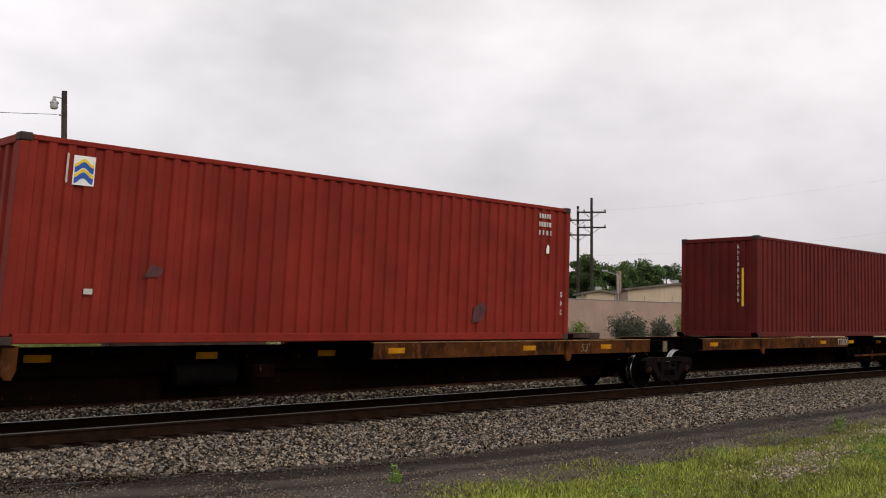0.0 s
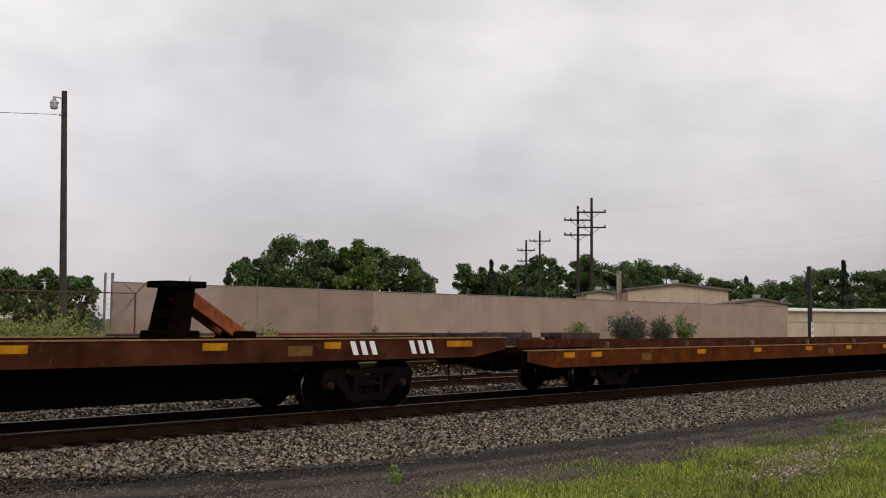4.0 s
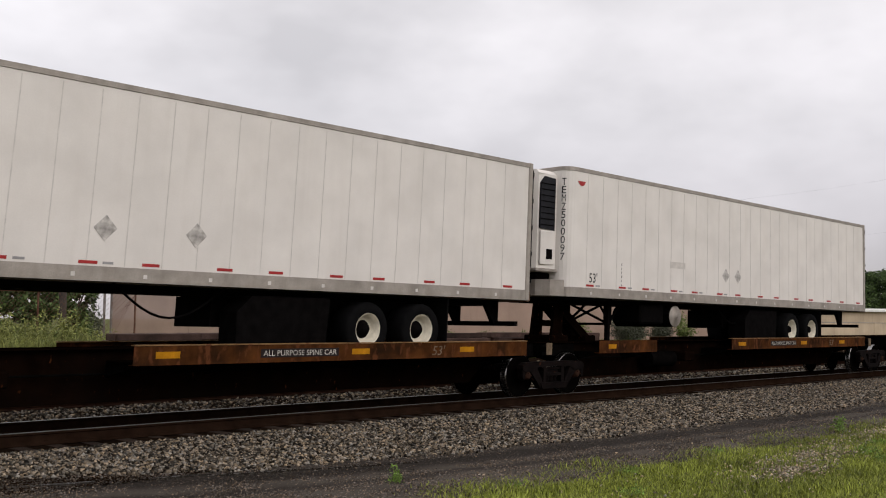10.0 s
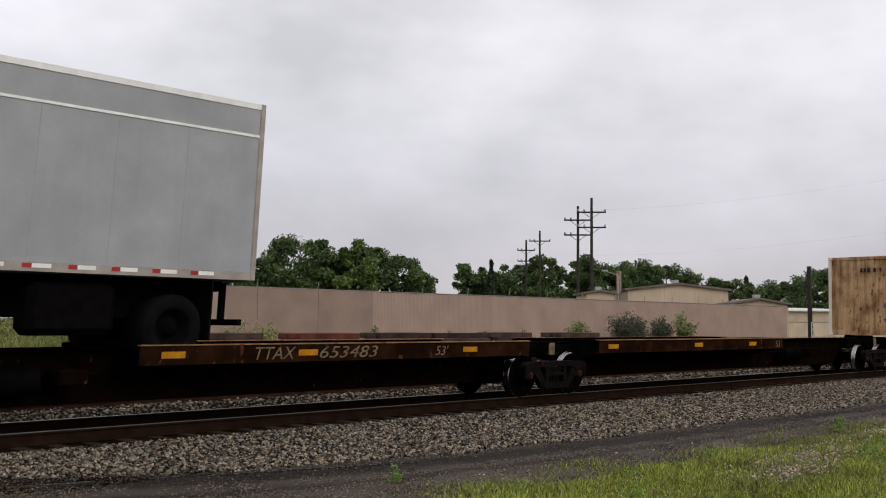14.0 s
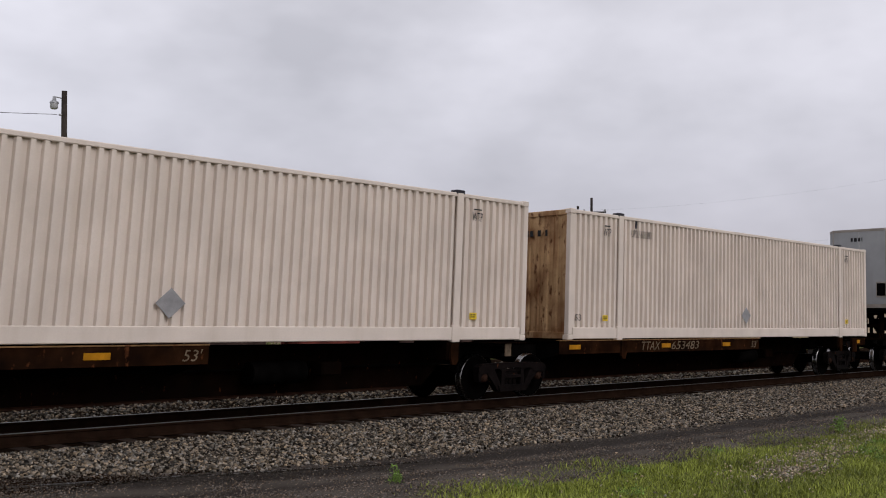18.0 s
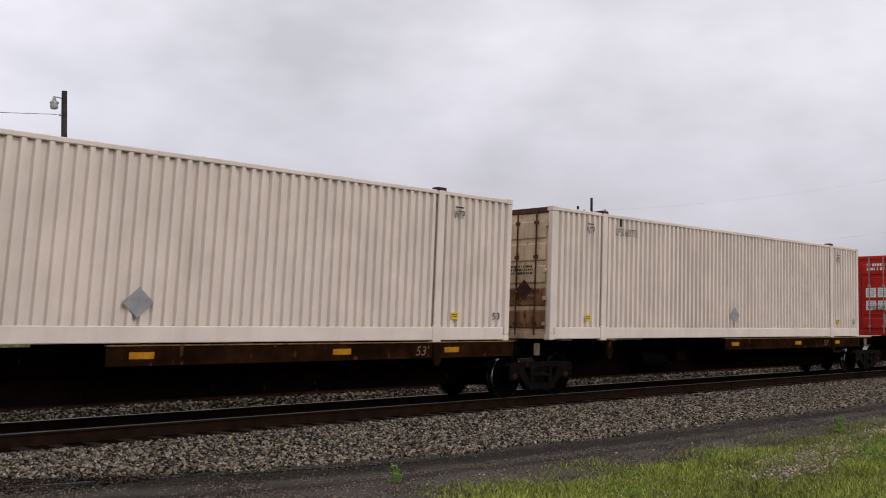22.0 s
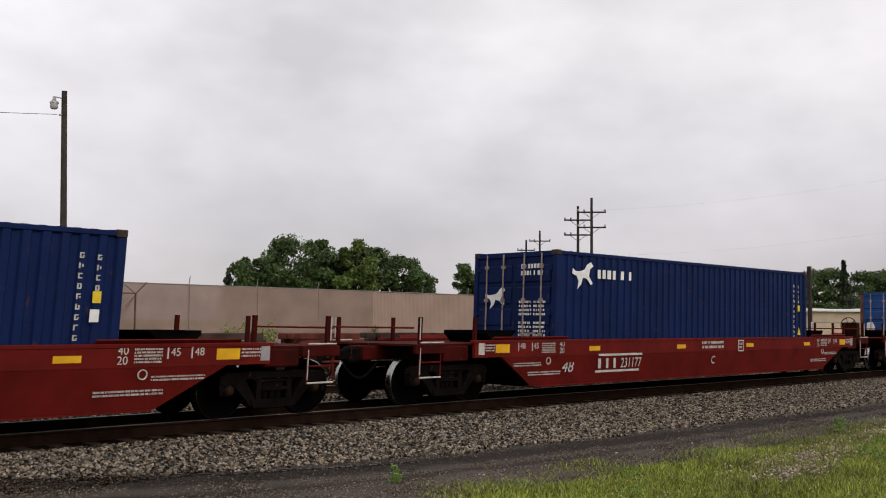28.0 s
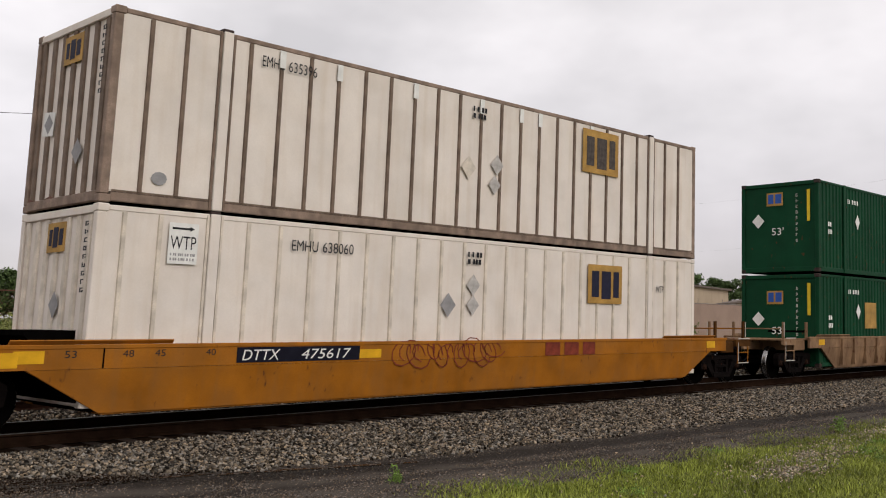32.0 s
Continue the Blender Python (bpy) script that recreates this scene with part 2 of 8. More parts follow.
        k = len(profile)
        f = [(j * n + i, j * n + (i + 1) % n, (j + 1) * n + (i + 1) % n, (j + 1) * n + i) for j in range(k - 1) for i in range(n)]
        self.add(v, f, True)
        return self

    def ring(self, c, r, w, n=20, axis="y", k=5):
        return self.lathe(c, [(r + w * math.cos(2 * math.pi * i / k), w * math.sin(2 * math.pi * i / k)) for i in range(k + 1)], n, axis)

    def mesh(self, name, mat):
        me = bpy.data.meshes.new(name)
        me.from_pydata(self.v, [], self.f)
        me.polygons.foreach_set("use_smooth", self.smooth)
        me.materials.append(mat)
        me.update()
        return me


def part(name, shape, mat, parent, label="", at=None, turn=0.0):
    """One mesh object under a thing or a part."""
    ob = new(name, shape if isinstance(shape, bpy.types.Mesh) else shape.mesh(name, mat))
    ob.parent = parent
    if at is not None:
        ob.matrix_basis = pose(*at, 0, 0, turn)
    if label:
        ob["label"] = label
    return ob


def thing(name, x, y, z, label, category, group="", turn=0.0):
    ob = new(name)
    ob.empty_display_size = 0.3
    ob.matrix_world = pose(x, y, z, 0, 0, turn)
    return tagged(ob, label, category, group)


def solid(name, shape, mat, label, category="", group="", kind="", at=(0, 0, 0), turn=0.0):
    ob = new(name, shape.mesh(name, mat))
    ob.matrix_world = pose(*at, 0, 0, turn)
    return tagged(ob, label, category, group, kind)


TEXTS = {}


def letters(text, mat, height, width=None, shear=0.0):
    """Flat letters as a mesh in the xz plane, facing -y, from its lower left corner."""
    key = (text, mat.name, round(height, 3), width, shear)
    if key not in TEXTS:
        cu = bpy.data.curves.new("letters", "FONT")
        cu.body, cu.size, cu.resolution_u, cu.shear = text, 1.0, 3, shear
        tmp = bpy.data.objects.new("letters", cu)
        me = bpy.data.meshes.new_from_object(tmp)
        bpy.data.objects.remove(tmp)
        co = np.empty(len(me.vertices) * 3)
        me.vertices.foreach_get("co", co)
        co = co.reshape(-1, 3)
        lo, hi = co.min(0), co.max(0)
        s = height / max(hi[1] - lo[1], 1e-6)
        sx = s if width is None else width / max(hi[0] - lo[0], 1e-6)
        out = np.zeros_like(co)
        out[:, 0], out[:, 2] = (co[:, 0] - lo[0]) * sx, (co[:, 1] - lo[1]) * s
        me.vertices.foreach_set("co", out.ravel())
        me.materials.clear()
        me.materials.append(mat)
        me.update()
        TEXTS[key] = me
    return TEXTS[key]


def lettering(name, text, mat, parent, x, y, z, height, width=None, shear=0.0, face="near", label=""):
    ob = part(name, letters(text, mat, height, width, shear), mat, parent, label)
    ob.matrix_basis = pose(x, y, z, 0, 0, 0 if face == "near" else -90)
    return ob


def bars(name, mat, parent, x, y, z, rows, width, row_h, gap, face="near", breaks=0.25, seed=1, label="", columns=1):
    """Writing too small to read: rows of short bars, from the upper left corner."""
    rnd = random.Random(seed)
    s = Shape()
    for r in range(rows):
        u, zz = 0.0, -r * (row_h + gap)
        while u < width - 0.02:
            w = min(width - u, row_h * rnd.uniform(0.35, 0.8))
            s.box(u, u + w, -0.002, 0.0, zz - row_h, zz)
            u += w + row_h * (breaks if rnd.random() < 0.7 else 3 * breaks)
    ob = part(name, s, mat, parent, label)
    ob["kind"] = "stuff"
    ob.matrix_basis = pose(x, y, z, 0, 0, 0 if face == "near" else -90)
    return ob


def column(name, mat, parent, x, y, z, n, w, h, gap, face="near", label=""):
    """Writing that runs downwards, one bar a letter."""
    s = Shape()
    for i in range(n):
        zz = -i * (h + gap)
        if h < 0.3:
            s.box(0.1 * w, 0.38 * w, -0.002, 0, zz - 0.9 * h, zz - 0.1 * h)
            if i % 4 != 1:
                s.box(0.38 * w, 0.85 * w, -0.002, 0, zz - 0.28 * h, zz - 0.1 * h)
            if i % 3 != 1:
                s.box(0.38 * w, 0.85 * w, -0.002, 0, zz - 0.9 * h, zz - 0.72 * h)
            if i % 5 != 2:
                s.box(0.62 * w, 0.9 * w, -0.002, 0, zz - 0.72 * h, zz - (0.28 if i % 2 else 0.5) * h)
        else:
            s.box(0, w, -0.002, 0, zz - h, zz)
    ob = part(name, s, mat, parent, label)
    ob.matrix_basis = pose(x, y, z, 0, 0, 0 if face == "near" else -90)
    return ob


def patch(name, outline, mat, parent, x, y, z, face="near", label="", thick=0.003):
    """A flat painted or stuck-on shape, outline in (across, up)."""
    s = Shape().extrude(outline, "y", -thick, 0.0)
    ob = part(name, s, mat, parent, label)
    ob.matrix_basis = pose(x, y, z, 0, 0, 0 if face == "near" else -90)
    return ob


def rect(w, h):
    return [(0, 0), (w, 0), (w, h), (0, h)]


def diamond(w, h):
    return [(w / 2, 0), (w, h / 2), (w / 2, h), (0, h / 2)]


# ---- ground, road, track ----
YC = 14.62            # middle of the track
RAIL_Z = -0.14        # top of the rails
TRAIN = []            # what rolls by: thing, its place along the track at the start


def height_at(y):
    """Height of the ground across the track."""
    pts = [(-200, -0.5), (0, -0.5), (7.6, -0.47), (8.4, -0.46), (9.6, -0.53), (10.6, -0.515), (11.2, -0.485), (13.1, -0.36), (13.4, -0.335),
           (15.9, -0.335), (16.6, -0.36), (17.4, -0.38), (18.3, -0.335), (21.6, -0.335), (22.4, -0.34), (23.4, -0.30), (26.0, 0.1), (33.0, 0.25), (60.0, 0.3), (900, 0.5)]
    for (a, za), (b, zb) in zip(pts, pts[1:]):
        if y <= b:
            return za + (zb - za) * (y - a) / (b - a)
    return 0.5


def ground_strip(name, ys, xs, mat, label, lift=0.0, rough=0.0, kind="structure", fade=False):
    v, f = [], []
    for y in ys:
        for x in xs:
            drop = fade and 0.08 * max(0.0, 1 - min(y - ys[0], ys[-1] - y) / 0.5)
            v.append((x, y, height_at(y) - drop + lift + rough * (noise.noise((x * 1.3, y * 1.3, 0.0)) + 0.5 * noise.noise((x * 4, y * 4, 3.0)))))
    n = len(xs)
    for j in range(len(ys) - 1):
        for i in range(n - 1):
            f.append((j * n + i, j * n + i + 1, (j + 1) * n + i + 1, (j + 1) * n + i))
    s = Shape()
    s.add(v, f, True)
    return solid(name, s, mat, label, name.split("_")[0], kind=kind)


def steps(a, b, d):
    n = max(1, int(round((b - a) / d)))
    return [a + (b - a) * i / n for i in range(n + 1)]


wide = [-900, -300, -120, -60] + steps(-40, 100, 5) + [130, 200, 400, 900, 2000]
ground_strip("ground", [-400, -100, -20, 0, 5, 7.6, 8.4, 9.6, 10.6, 11.2, 13.1, 13.4, 15.9, 16.4, 16.6, 17.4, 18.3, 21.6, 22.4, 23.4, 26, 30, 33, 40, 60, 120, 300, 900, 2500],
             wide, SOIL, "flat weedy ground beside the railway", -0.05)
ground_strip("road", steps(7.2, 11.5, 0.12), steps(2, 34, 0.15) + [45, 60, 100], ROAD, "dark wet fine-gravel service road beside the track", 0.0, 0.016, fade=True)
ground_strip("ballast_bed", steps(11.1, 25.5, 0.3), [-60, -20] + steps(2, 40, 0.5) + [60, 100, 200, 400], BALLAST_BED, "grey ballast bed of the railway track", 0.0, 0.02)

RAIL = [(-0.07, -0.185), (0.07, -0.185), (0.07, -0.17), (0.012, -0.14), (0.009, -0.045), (0.034, -0.035), (0.035, -0.006), (-0.035, -0.006),
        (-0.034, -0.035), (-0.009, -0.045), (-0.012, -0.14), (-0.07, -0.17)]
SIDING = 19.95        # middle of the second track behind
for mid, side in ((YC, -1), (YC, 1), (SIDING, -1), (SIDING, 1)):
    rail = thing("rail", 0, mid + side * 0.752, RAIL_Z, "long steel rail with polished head and rusty web" if mid == YC else "rusty rail of the second track behind", "rail", "rails of the tracks")
    part("rail_body", Shape().extrude(RAIL, "x", -300, 500), RAIL_SIDE if mid == YC else SIDING_RUST, rail)
    part("rail_head", Shape().box(-300, 500, -0.034, 0.034, -0.006, 0.0), RAIL_TOP, rail, "shiny worn running surface")

# ---- containers ----
def ribbed(x0, x1, z0, z1, y, out, pitch, depth, along="x", flat=0.40):
    """A sheet folded into upright trapezoid ribs; out: side to which it bulges."""
    n = max(2, int(round((x1 - x0) / pitch)))
    p = (x1 - x0) / n
    prof = []
    for i in range(n):
        a = x0 + i * p
        prof += [(a, 0), (a + flat * p, 0), (a + (flat + 0.10) * p, -depth), (a + 0.90 * p, -depth)]
    prof.append((x1, 0))
    put = (lambda a, b, z: (a, b, z)) if along == "x" else (lambda a, b, z: (b, a, z))
    v = [put(a, y + out * d, z) for z in (z0, z1) for a, d in prof]
    k = len(prof)
    return Shape().add(v, [(i, i + 1, k + i + 1, k + i) for i in range(k - 1)])


def container_paint(name, colour, **kw):
    base = dict(rough=0.55, spec=0.06, vary=0.16, scale=1.3, fine=40, bump=0.05, streak=0.3, dirt=tuple(c * 0.35 + 0.01 for c in colour), dirt_amount=0.15, rust=0.04)
    base.update(kw)
    return surface(name, colour, **base)


BOX_RED = container_paint("brick_red_paint", (0.205, 0.022, 0.014), dirt=(0.085, 0.022, 0.016))
BOX_MAROON = container_paint("maroon_paint", (0.106, 0.0138, 0.0116), dirt=(0.05, 0.018, 0.016))
BOX_SCARLET = container_paint("scarlet_paint", (0.46, 0.026, 0.020), dirt=(0.24, 0.03, 0.025), streak=0.3, rust=0.04)
BOX_ORANGE = container_paint("faded_orange_red_paint", (0.43, 0.034, 0.020), dirt=(0.3, 0.05, 0.03), streak=0.3, rust=0.05)
BOX_BLUE = container_paint("blue_paint", (0.010, 0.031, 0.118), dirt=(0.03, 0.05, 0.14), rust=0.06)
BOX_NAVY = container_paint("dark_blue_paint", (0.0058, 0.0155, 0.068), dirt=(0.01, 0.018, 0.05), rust=0.03)
BOX_STEELBLUE = container_paint("weathered_mid_blue_paint", (0.018, 0.070, 0.22), dirt=(0.05, 0.05, 0.08), rust=0.12)
BOX_BEIGE = container_paint("cream_paint", (0.70, 0.605, 0.525), dirt=(0.42, 0.32, 0.22), streak=0.16, rust=0.0, dirt_amount=0.06, vary=0.06)
BOX_RUSTY_END = container_paint("cream_paint_with_rust_runs", (0.52, 0.34, 0.18), dirt=(0.12, 0.036, 0.010), streak=1.0, rust=0.35, dirt_amount=0.85)
BOX_RUSTY_DOOR = container_paint("cream_door_paint_with_rust", (0.70, 0.55, 0.38), dirt=(0.17, 0.058, 0.020), streak=0.5, rust=0.16, dirt_amount=0.35)
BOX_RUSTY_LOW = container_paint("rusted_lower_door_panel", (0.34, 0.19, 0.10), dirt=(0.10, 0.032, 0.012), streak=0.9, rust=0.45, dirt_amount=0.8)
BAR_RUSTY = surface("rust_brown_bar", (0.085, 0.040, 0.026), 0.75, vary=0.3, rust=0.3)
POST_STAINED = container_paint("rust_stained_cream_post", (0.48, 0.34, 0.18), dirt=(0.16, 0.06, 0.02), streak=0.7, rust=0.1, dirt_amount=0.4)
BOX_WHITE = container_paint("off_white_panel", (0.74, 0.67, 0.60), dirt=(0.52, 0.39, 0.26), streak=0.26, rust=0.0, dirt_amount=0.16, vary=0.06)
BOX_GREEN = container_paint("dark_green_paint", (0.006, 0.050, 0.022), dirt=(0.012, 0.04, 0.02), rust=0.02)
POST_RED = container_paint("rust_red_post", (0.20, 0.030, 0.018), dirt=(0.08, 0.03, 0.016), streak=0.6, rust=0.22)
POST_BROWN = surface("rusty_brown_post", (0.14, 0.064, 0.044), 0.65, vary=0.3, scale=4, rust=0.5)
CAST_DARK = surface("grimy_casting", (0.045, 0.03, 0.026), 0.7, vary=0.3, scale=6, rust=0.2)
RIB_DIRTY = surface("dirty_rib", (0.19, 0.135, 0.10), 0.7, vary=0.3, scale=4)
POST_GREYBROWN = surface("grey_brown_grimy_post", (0.27, 0.195, 0.15), 0.7, vary=0.3, scale=4, streak=0.4)
GREY_DECAL = surface("grey_decal", (0.30, 0.29, 0.29), 0.6, vary=0.15)
DOOR_GASKET = surface("door_gasket", (0.02, 0.02, 0.02), 0.8, vary=0.2)
BAR_STEEL = surface("weathered_bar_steel", (0.36, 0.28, 0.24), 0.5, 0.3, vary=0.25, rust=0.25)


def container(x0, z0, length, height, paint, label, width=2.438, pitch=0.278, depth=0.038, end="ribs", post=None, end_paint=None,
              cast=None, group="containers on the train", rail_h=0.16, rail=None, flat=0.40):
    """A steel shipping box; x0: its left end at the start. Local: middle of the base, near side at -y."""
    ob = thing("shipping_container", x0 + length / 2, YC, z0, label, "container", group)
    TRAIN.append(ob)
    hx, hy, post, cast, end_paint = length / 2, width / 2, post or paint, cast or CAST_DARK, end_paint or paint
    pw = 0.14
    for s in (-1, 1):
        part("side_wall", ribbed(-hx + pw, hx - pw, rail_h, height - 0.10, s * (hy - 0.012), s, pitch, depth, flat=flat), paint, ob)
        part("bottom_side_rail", Shape().cbox(-hx + 0.17, hx - 0.17, s * hy - 0.05 * (s > 0), s * hy + 0.05 * (s < 0), 0.02, rail_h), rail or paint, ob)
        part("top_side_rail", Shape().cbox(-hx + 0.17, hx - 0.17, s * hy - 0.06 * (s > 0), s * hy + 0.06 * (s < 0), height - 0.10, height - 0.02), rail or paint, ob)
    roof = part("roof", ribbed(-hx + 0.16, hx - 0.16, -hy + 0.06, hy - 0.06, 0, 1, 0.25, 0.02, "x"), paint, ob)
    roof.matrix_basis = pose(0, 0, height - 0.03, -90, 0, 0)
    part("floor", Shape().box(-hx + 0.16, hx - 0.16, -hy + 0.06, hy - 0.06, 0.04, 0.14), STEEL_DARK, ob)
    for sx in (-1, 1):
        for sy in (-1, 1):
            x, y = sx * hx, sy * hy
            part("corner_post", Shape().cbox(min(x, x - sx * pw), max(x, x - sx * pw), min(y, y - sy * 0.12), max(y, y - sy * 0.12), 0.12, height - 0.12), post, ob)
            for z in (0.0, height - 0.118):
                c = Shape().cbox(min(x + sx * .004, x - sx * 0.178), max(x + sx * .004, x - sx * 0.178), min(y + sy * .004, y - sy * 0.162), max(y + sy * .004, y - sy * 0.162), z, z + 0.118, 0.014)
                part("corner_casting", c, cast, ob)
        ew = hy - 0.12
        part("end_header", Shape().cbox(min(sx * hx, sx * (hx - .1)), max(sx * hx, sx * (hx - .1)), -ew, ew, height - 0.14, height - 0.02), BAR_RUSTY if end_paint is BOX_RUSTY_DOOR else end_paint, ob)
        part("end_sill", Shape().cbox(min(sx * hx, sx * (hx - .1)), max(sx * hx, sx * (hx - .1)), -ew, ew, 0.02, 0.17), rail or end_paint, ob)
        if end == "doors" and sx == -1:
            for k, (a, b) in enumerate(((-ew, -0.012), (0.012, ew))):
                dr = part("door", Shape(), end_paint, ob, "steel door leaf with pressed panels")
                dr.data = Shape().box(-hx + 0.035, -hx + 0.075, a, b, 0.17, height - 0.14).mesh("door", end_paint)
                n = 5
                for i in range(n):
                    za, zb = 0.24 + i * (height - 0.46) / n, 0.24 + (i + 1) * (height - 0.46) / n
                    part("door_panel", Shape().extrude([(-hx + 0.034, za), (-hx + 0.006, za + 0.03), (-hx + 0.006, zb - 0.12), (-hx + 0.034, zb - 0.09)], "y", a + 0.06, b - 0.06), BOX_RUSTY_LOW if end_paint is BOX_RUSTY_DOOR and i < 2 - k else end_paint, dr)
                for j, q in enumerate((0.27, 0.73)):
                    yy = a + (b - a) * q
                    bar = Shape().rod((-hx - 0.012, yy, 0.10), (-hx - 0.012, yy, height - 0.06), 0.019, 6)
                    for zz in (0.35, height * 0.36, height * 0.62, height - 0.35):
                        bar.box(-hx - 0.035, -hx + 0.02, yy - 0.05, yy + 0.05, zz - 0.035, zz + 0.035)
                    part("locking_bar", bar, BAR_RUSTY if end_paint is BOX_RUSTY_DOOR else BAR_STEEL, dr, "worn steel locking bar")
                    h = Shape().beam((-hx - 0.035, yy, 0.95 + 0.1 * j), (-hx - 0.035, yy + (0.38 if j == 0 else -0.38), 0.97 + 0.1 * j), 0.02, 0.035)
                    part("door_handle", h, BAR_STEEL, dr)
                for zz in (0.35, 0.9, 1.5, height - 0.4):
                    part("hinge", Shape().box(-hx - 0.015, -hx + 0.03, (a if k == 0 else b - 0.1), (a + 0.1 if k == 0 else b), zz - 0.04, zz + 0.04), end_paint, dr)
            part("door_gasket", Shape().box(-hx + 0.04, -hx + 0.055, -0.012, 0.012, 0.17, height - 0.14), DOOR_GASKET, ob)
        elif end == "posts" and sx == -1:
            part("end_wall", Shape().box(-hx + 0.05, -hx + 0.09, -ew, ew, 0.17, height - 0.14), end_paint, ob)
        else:
            part("end_wall", ribbed(-ew, ew, 0.17, height - 0.14, sx * (hx - 0.015), sx, 0.26, 0.04, "y"), end_paint, ob)
    return ob


Z1 = 1.07   # underside of boxes on the spine cars
C1 = container(5.28, Z1, 12.192, 2.896, BOX_RED, "brick-red forty-foot shipping container with a blue and yellow emblem", post=BOX_RED, end_paint=BOX_RED)
C2 = container(26.1, Z1, 12.192, 2.896, BOX_MAROON, "dark maroon forty-foot shipping container with a ribbed end wall")
C3 = container(102.3, Z1, 6.058, 2.591, BOX_MAROON, "dark maroon twenty-foot shipping container with doors facing ahead", end="doors")
C4 = container(119.82, Z1, 12.192, 2.896, BOX_ORANGE, "faded red forty-foot shipping container with large white writing", end="doors", post=POST_RED)
C5 = container(179.5, Z1, 6.058, 2.591, BOX_BLUE, "bright blue twenty-foot shipping container with rust-brown corner posts", post=POST_BROWN)
BEIGE = []
for i, (xa, e) in enumerate(((226.45, "rusty"), (243.95, "rusty"), (261.55, "rusty"), (297.8, "doors"), (315.28, "doors"))):
    rusty = e == "rusty"
    BEIGE.append(container(xa, Z1, 16.154, 2.9, BOX_BEIGE, "cream fifty-three-foot container with fine ribs and a rust-stained end" if rusty else
                 "cream fifty-three-foot container with rust-stained doors ahead", 2.591, 0.197, 0.062, "ribs" if rusty else "doors", BOX_BEIGE, BOX_RUSTY_END if rusty else BOX_RUSTY_DOOR, BOX_BEIGE, rail_h=0.27, flat=0.36))
C9 = container(334.85, Z1, 12.192, 2.896, BOX_SCARLET, "bright red forty-foot shipping container with large white writing", end="doors", post=POST_RED)
C10 = container(353.3, Z1, 12.192, 2.896, BOX_SCARLET, "clean bright red forty-foot container with large white writing", end="doors", post=POST_RED)
ZW = 0.14
W1A = container(373.74, ZW, 6.058, 2.591, BOX_RED, "brick-red twenty-foot container standing in the well car")
W1B = container(379.87, ZW, 6.058, 2.591, BOX_NAVY, "dark blue twenty-foot container standing in the well car", post=BOX_NAVY)
W2 = container(395.97, ZW, 12.192, 2.896, BOX_NAVY, "dark blue forty-foot container with white horse emblem", end="doors")
W3A = container(418.18, ZW, 6.058, 2.591, BOX_STEELBLUE, "weathered blue twenty-foot container with doors ahead", end="doors", post=POST_BROWN)
W3B = container(424.33, ZW, 6.058, 2.591, BOX_ORANGE, "faded red twenty-foot container with white writing")
E2 = container(439.38, ZW + 0.05, 16.154, 2.9, BOX_WHITE, "off-white fifty-three-foot container with upright ribs and gold logo patch", 2.591, 0.6, 0.0, "posts", BOX_WHITE, BOX_WHITE, BOX_WHITE)
E1 = container(439.38, ZW + 2.965, 16.154, 2.9, BOX_WHITE, "stained off-white fifty-three-foot container with dark ribs stacked on top", 2.591, 0.6, 0.0, "posts", POST_GREYBROWN, BOX_WHITE, POST_GREYBROWN, rail=POST_GREYBROWN)
G2 = container(462.85, ZW, 16.154, 2.9, BOX_GREEN, "dark green fifty-three-foot container standing in the well car", 2.591, 0.25, 0.03, "posts")
G1 = container(462.85, ZW + 2.95, 16.154, 2.9, BOX_GREEN, "dark green fifty-three-foot container stacked on top", 2.591, 0.25, 0.03, "posts")
# ---- trucks and cars ----
WHEELSETS = []
GROUP_TRUCK = "trucks under the train"


def wheel_profile():
    return [(0.0, -0.085), (0.11, -0.085), (0.12, -0.05), (0.335, -0.03), (0.37, -0.07), (0.438, -0.075), (0.453, -0.06)]


TRUCK_MESH = {}


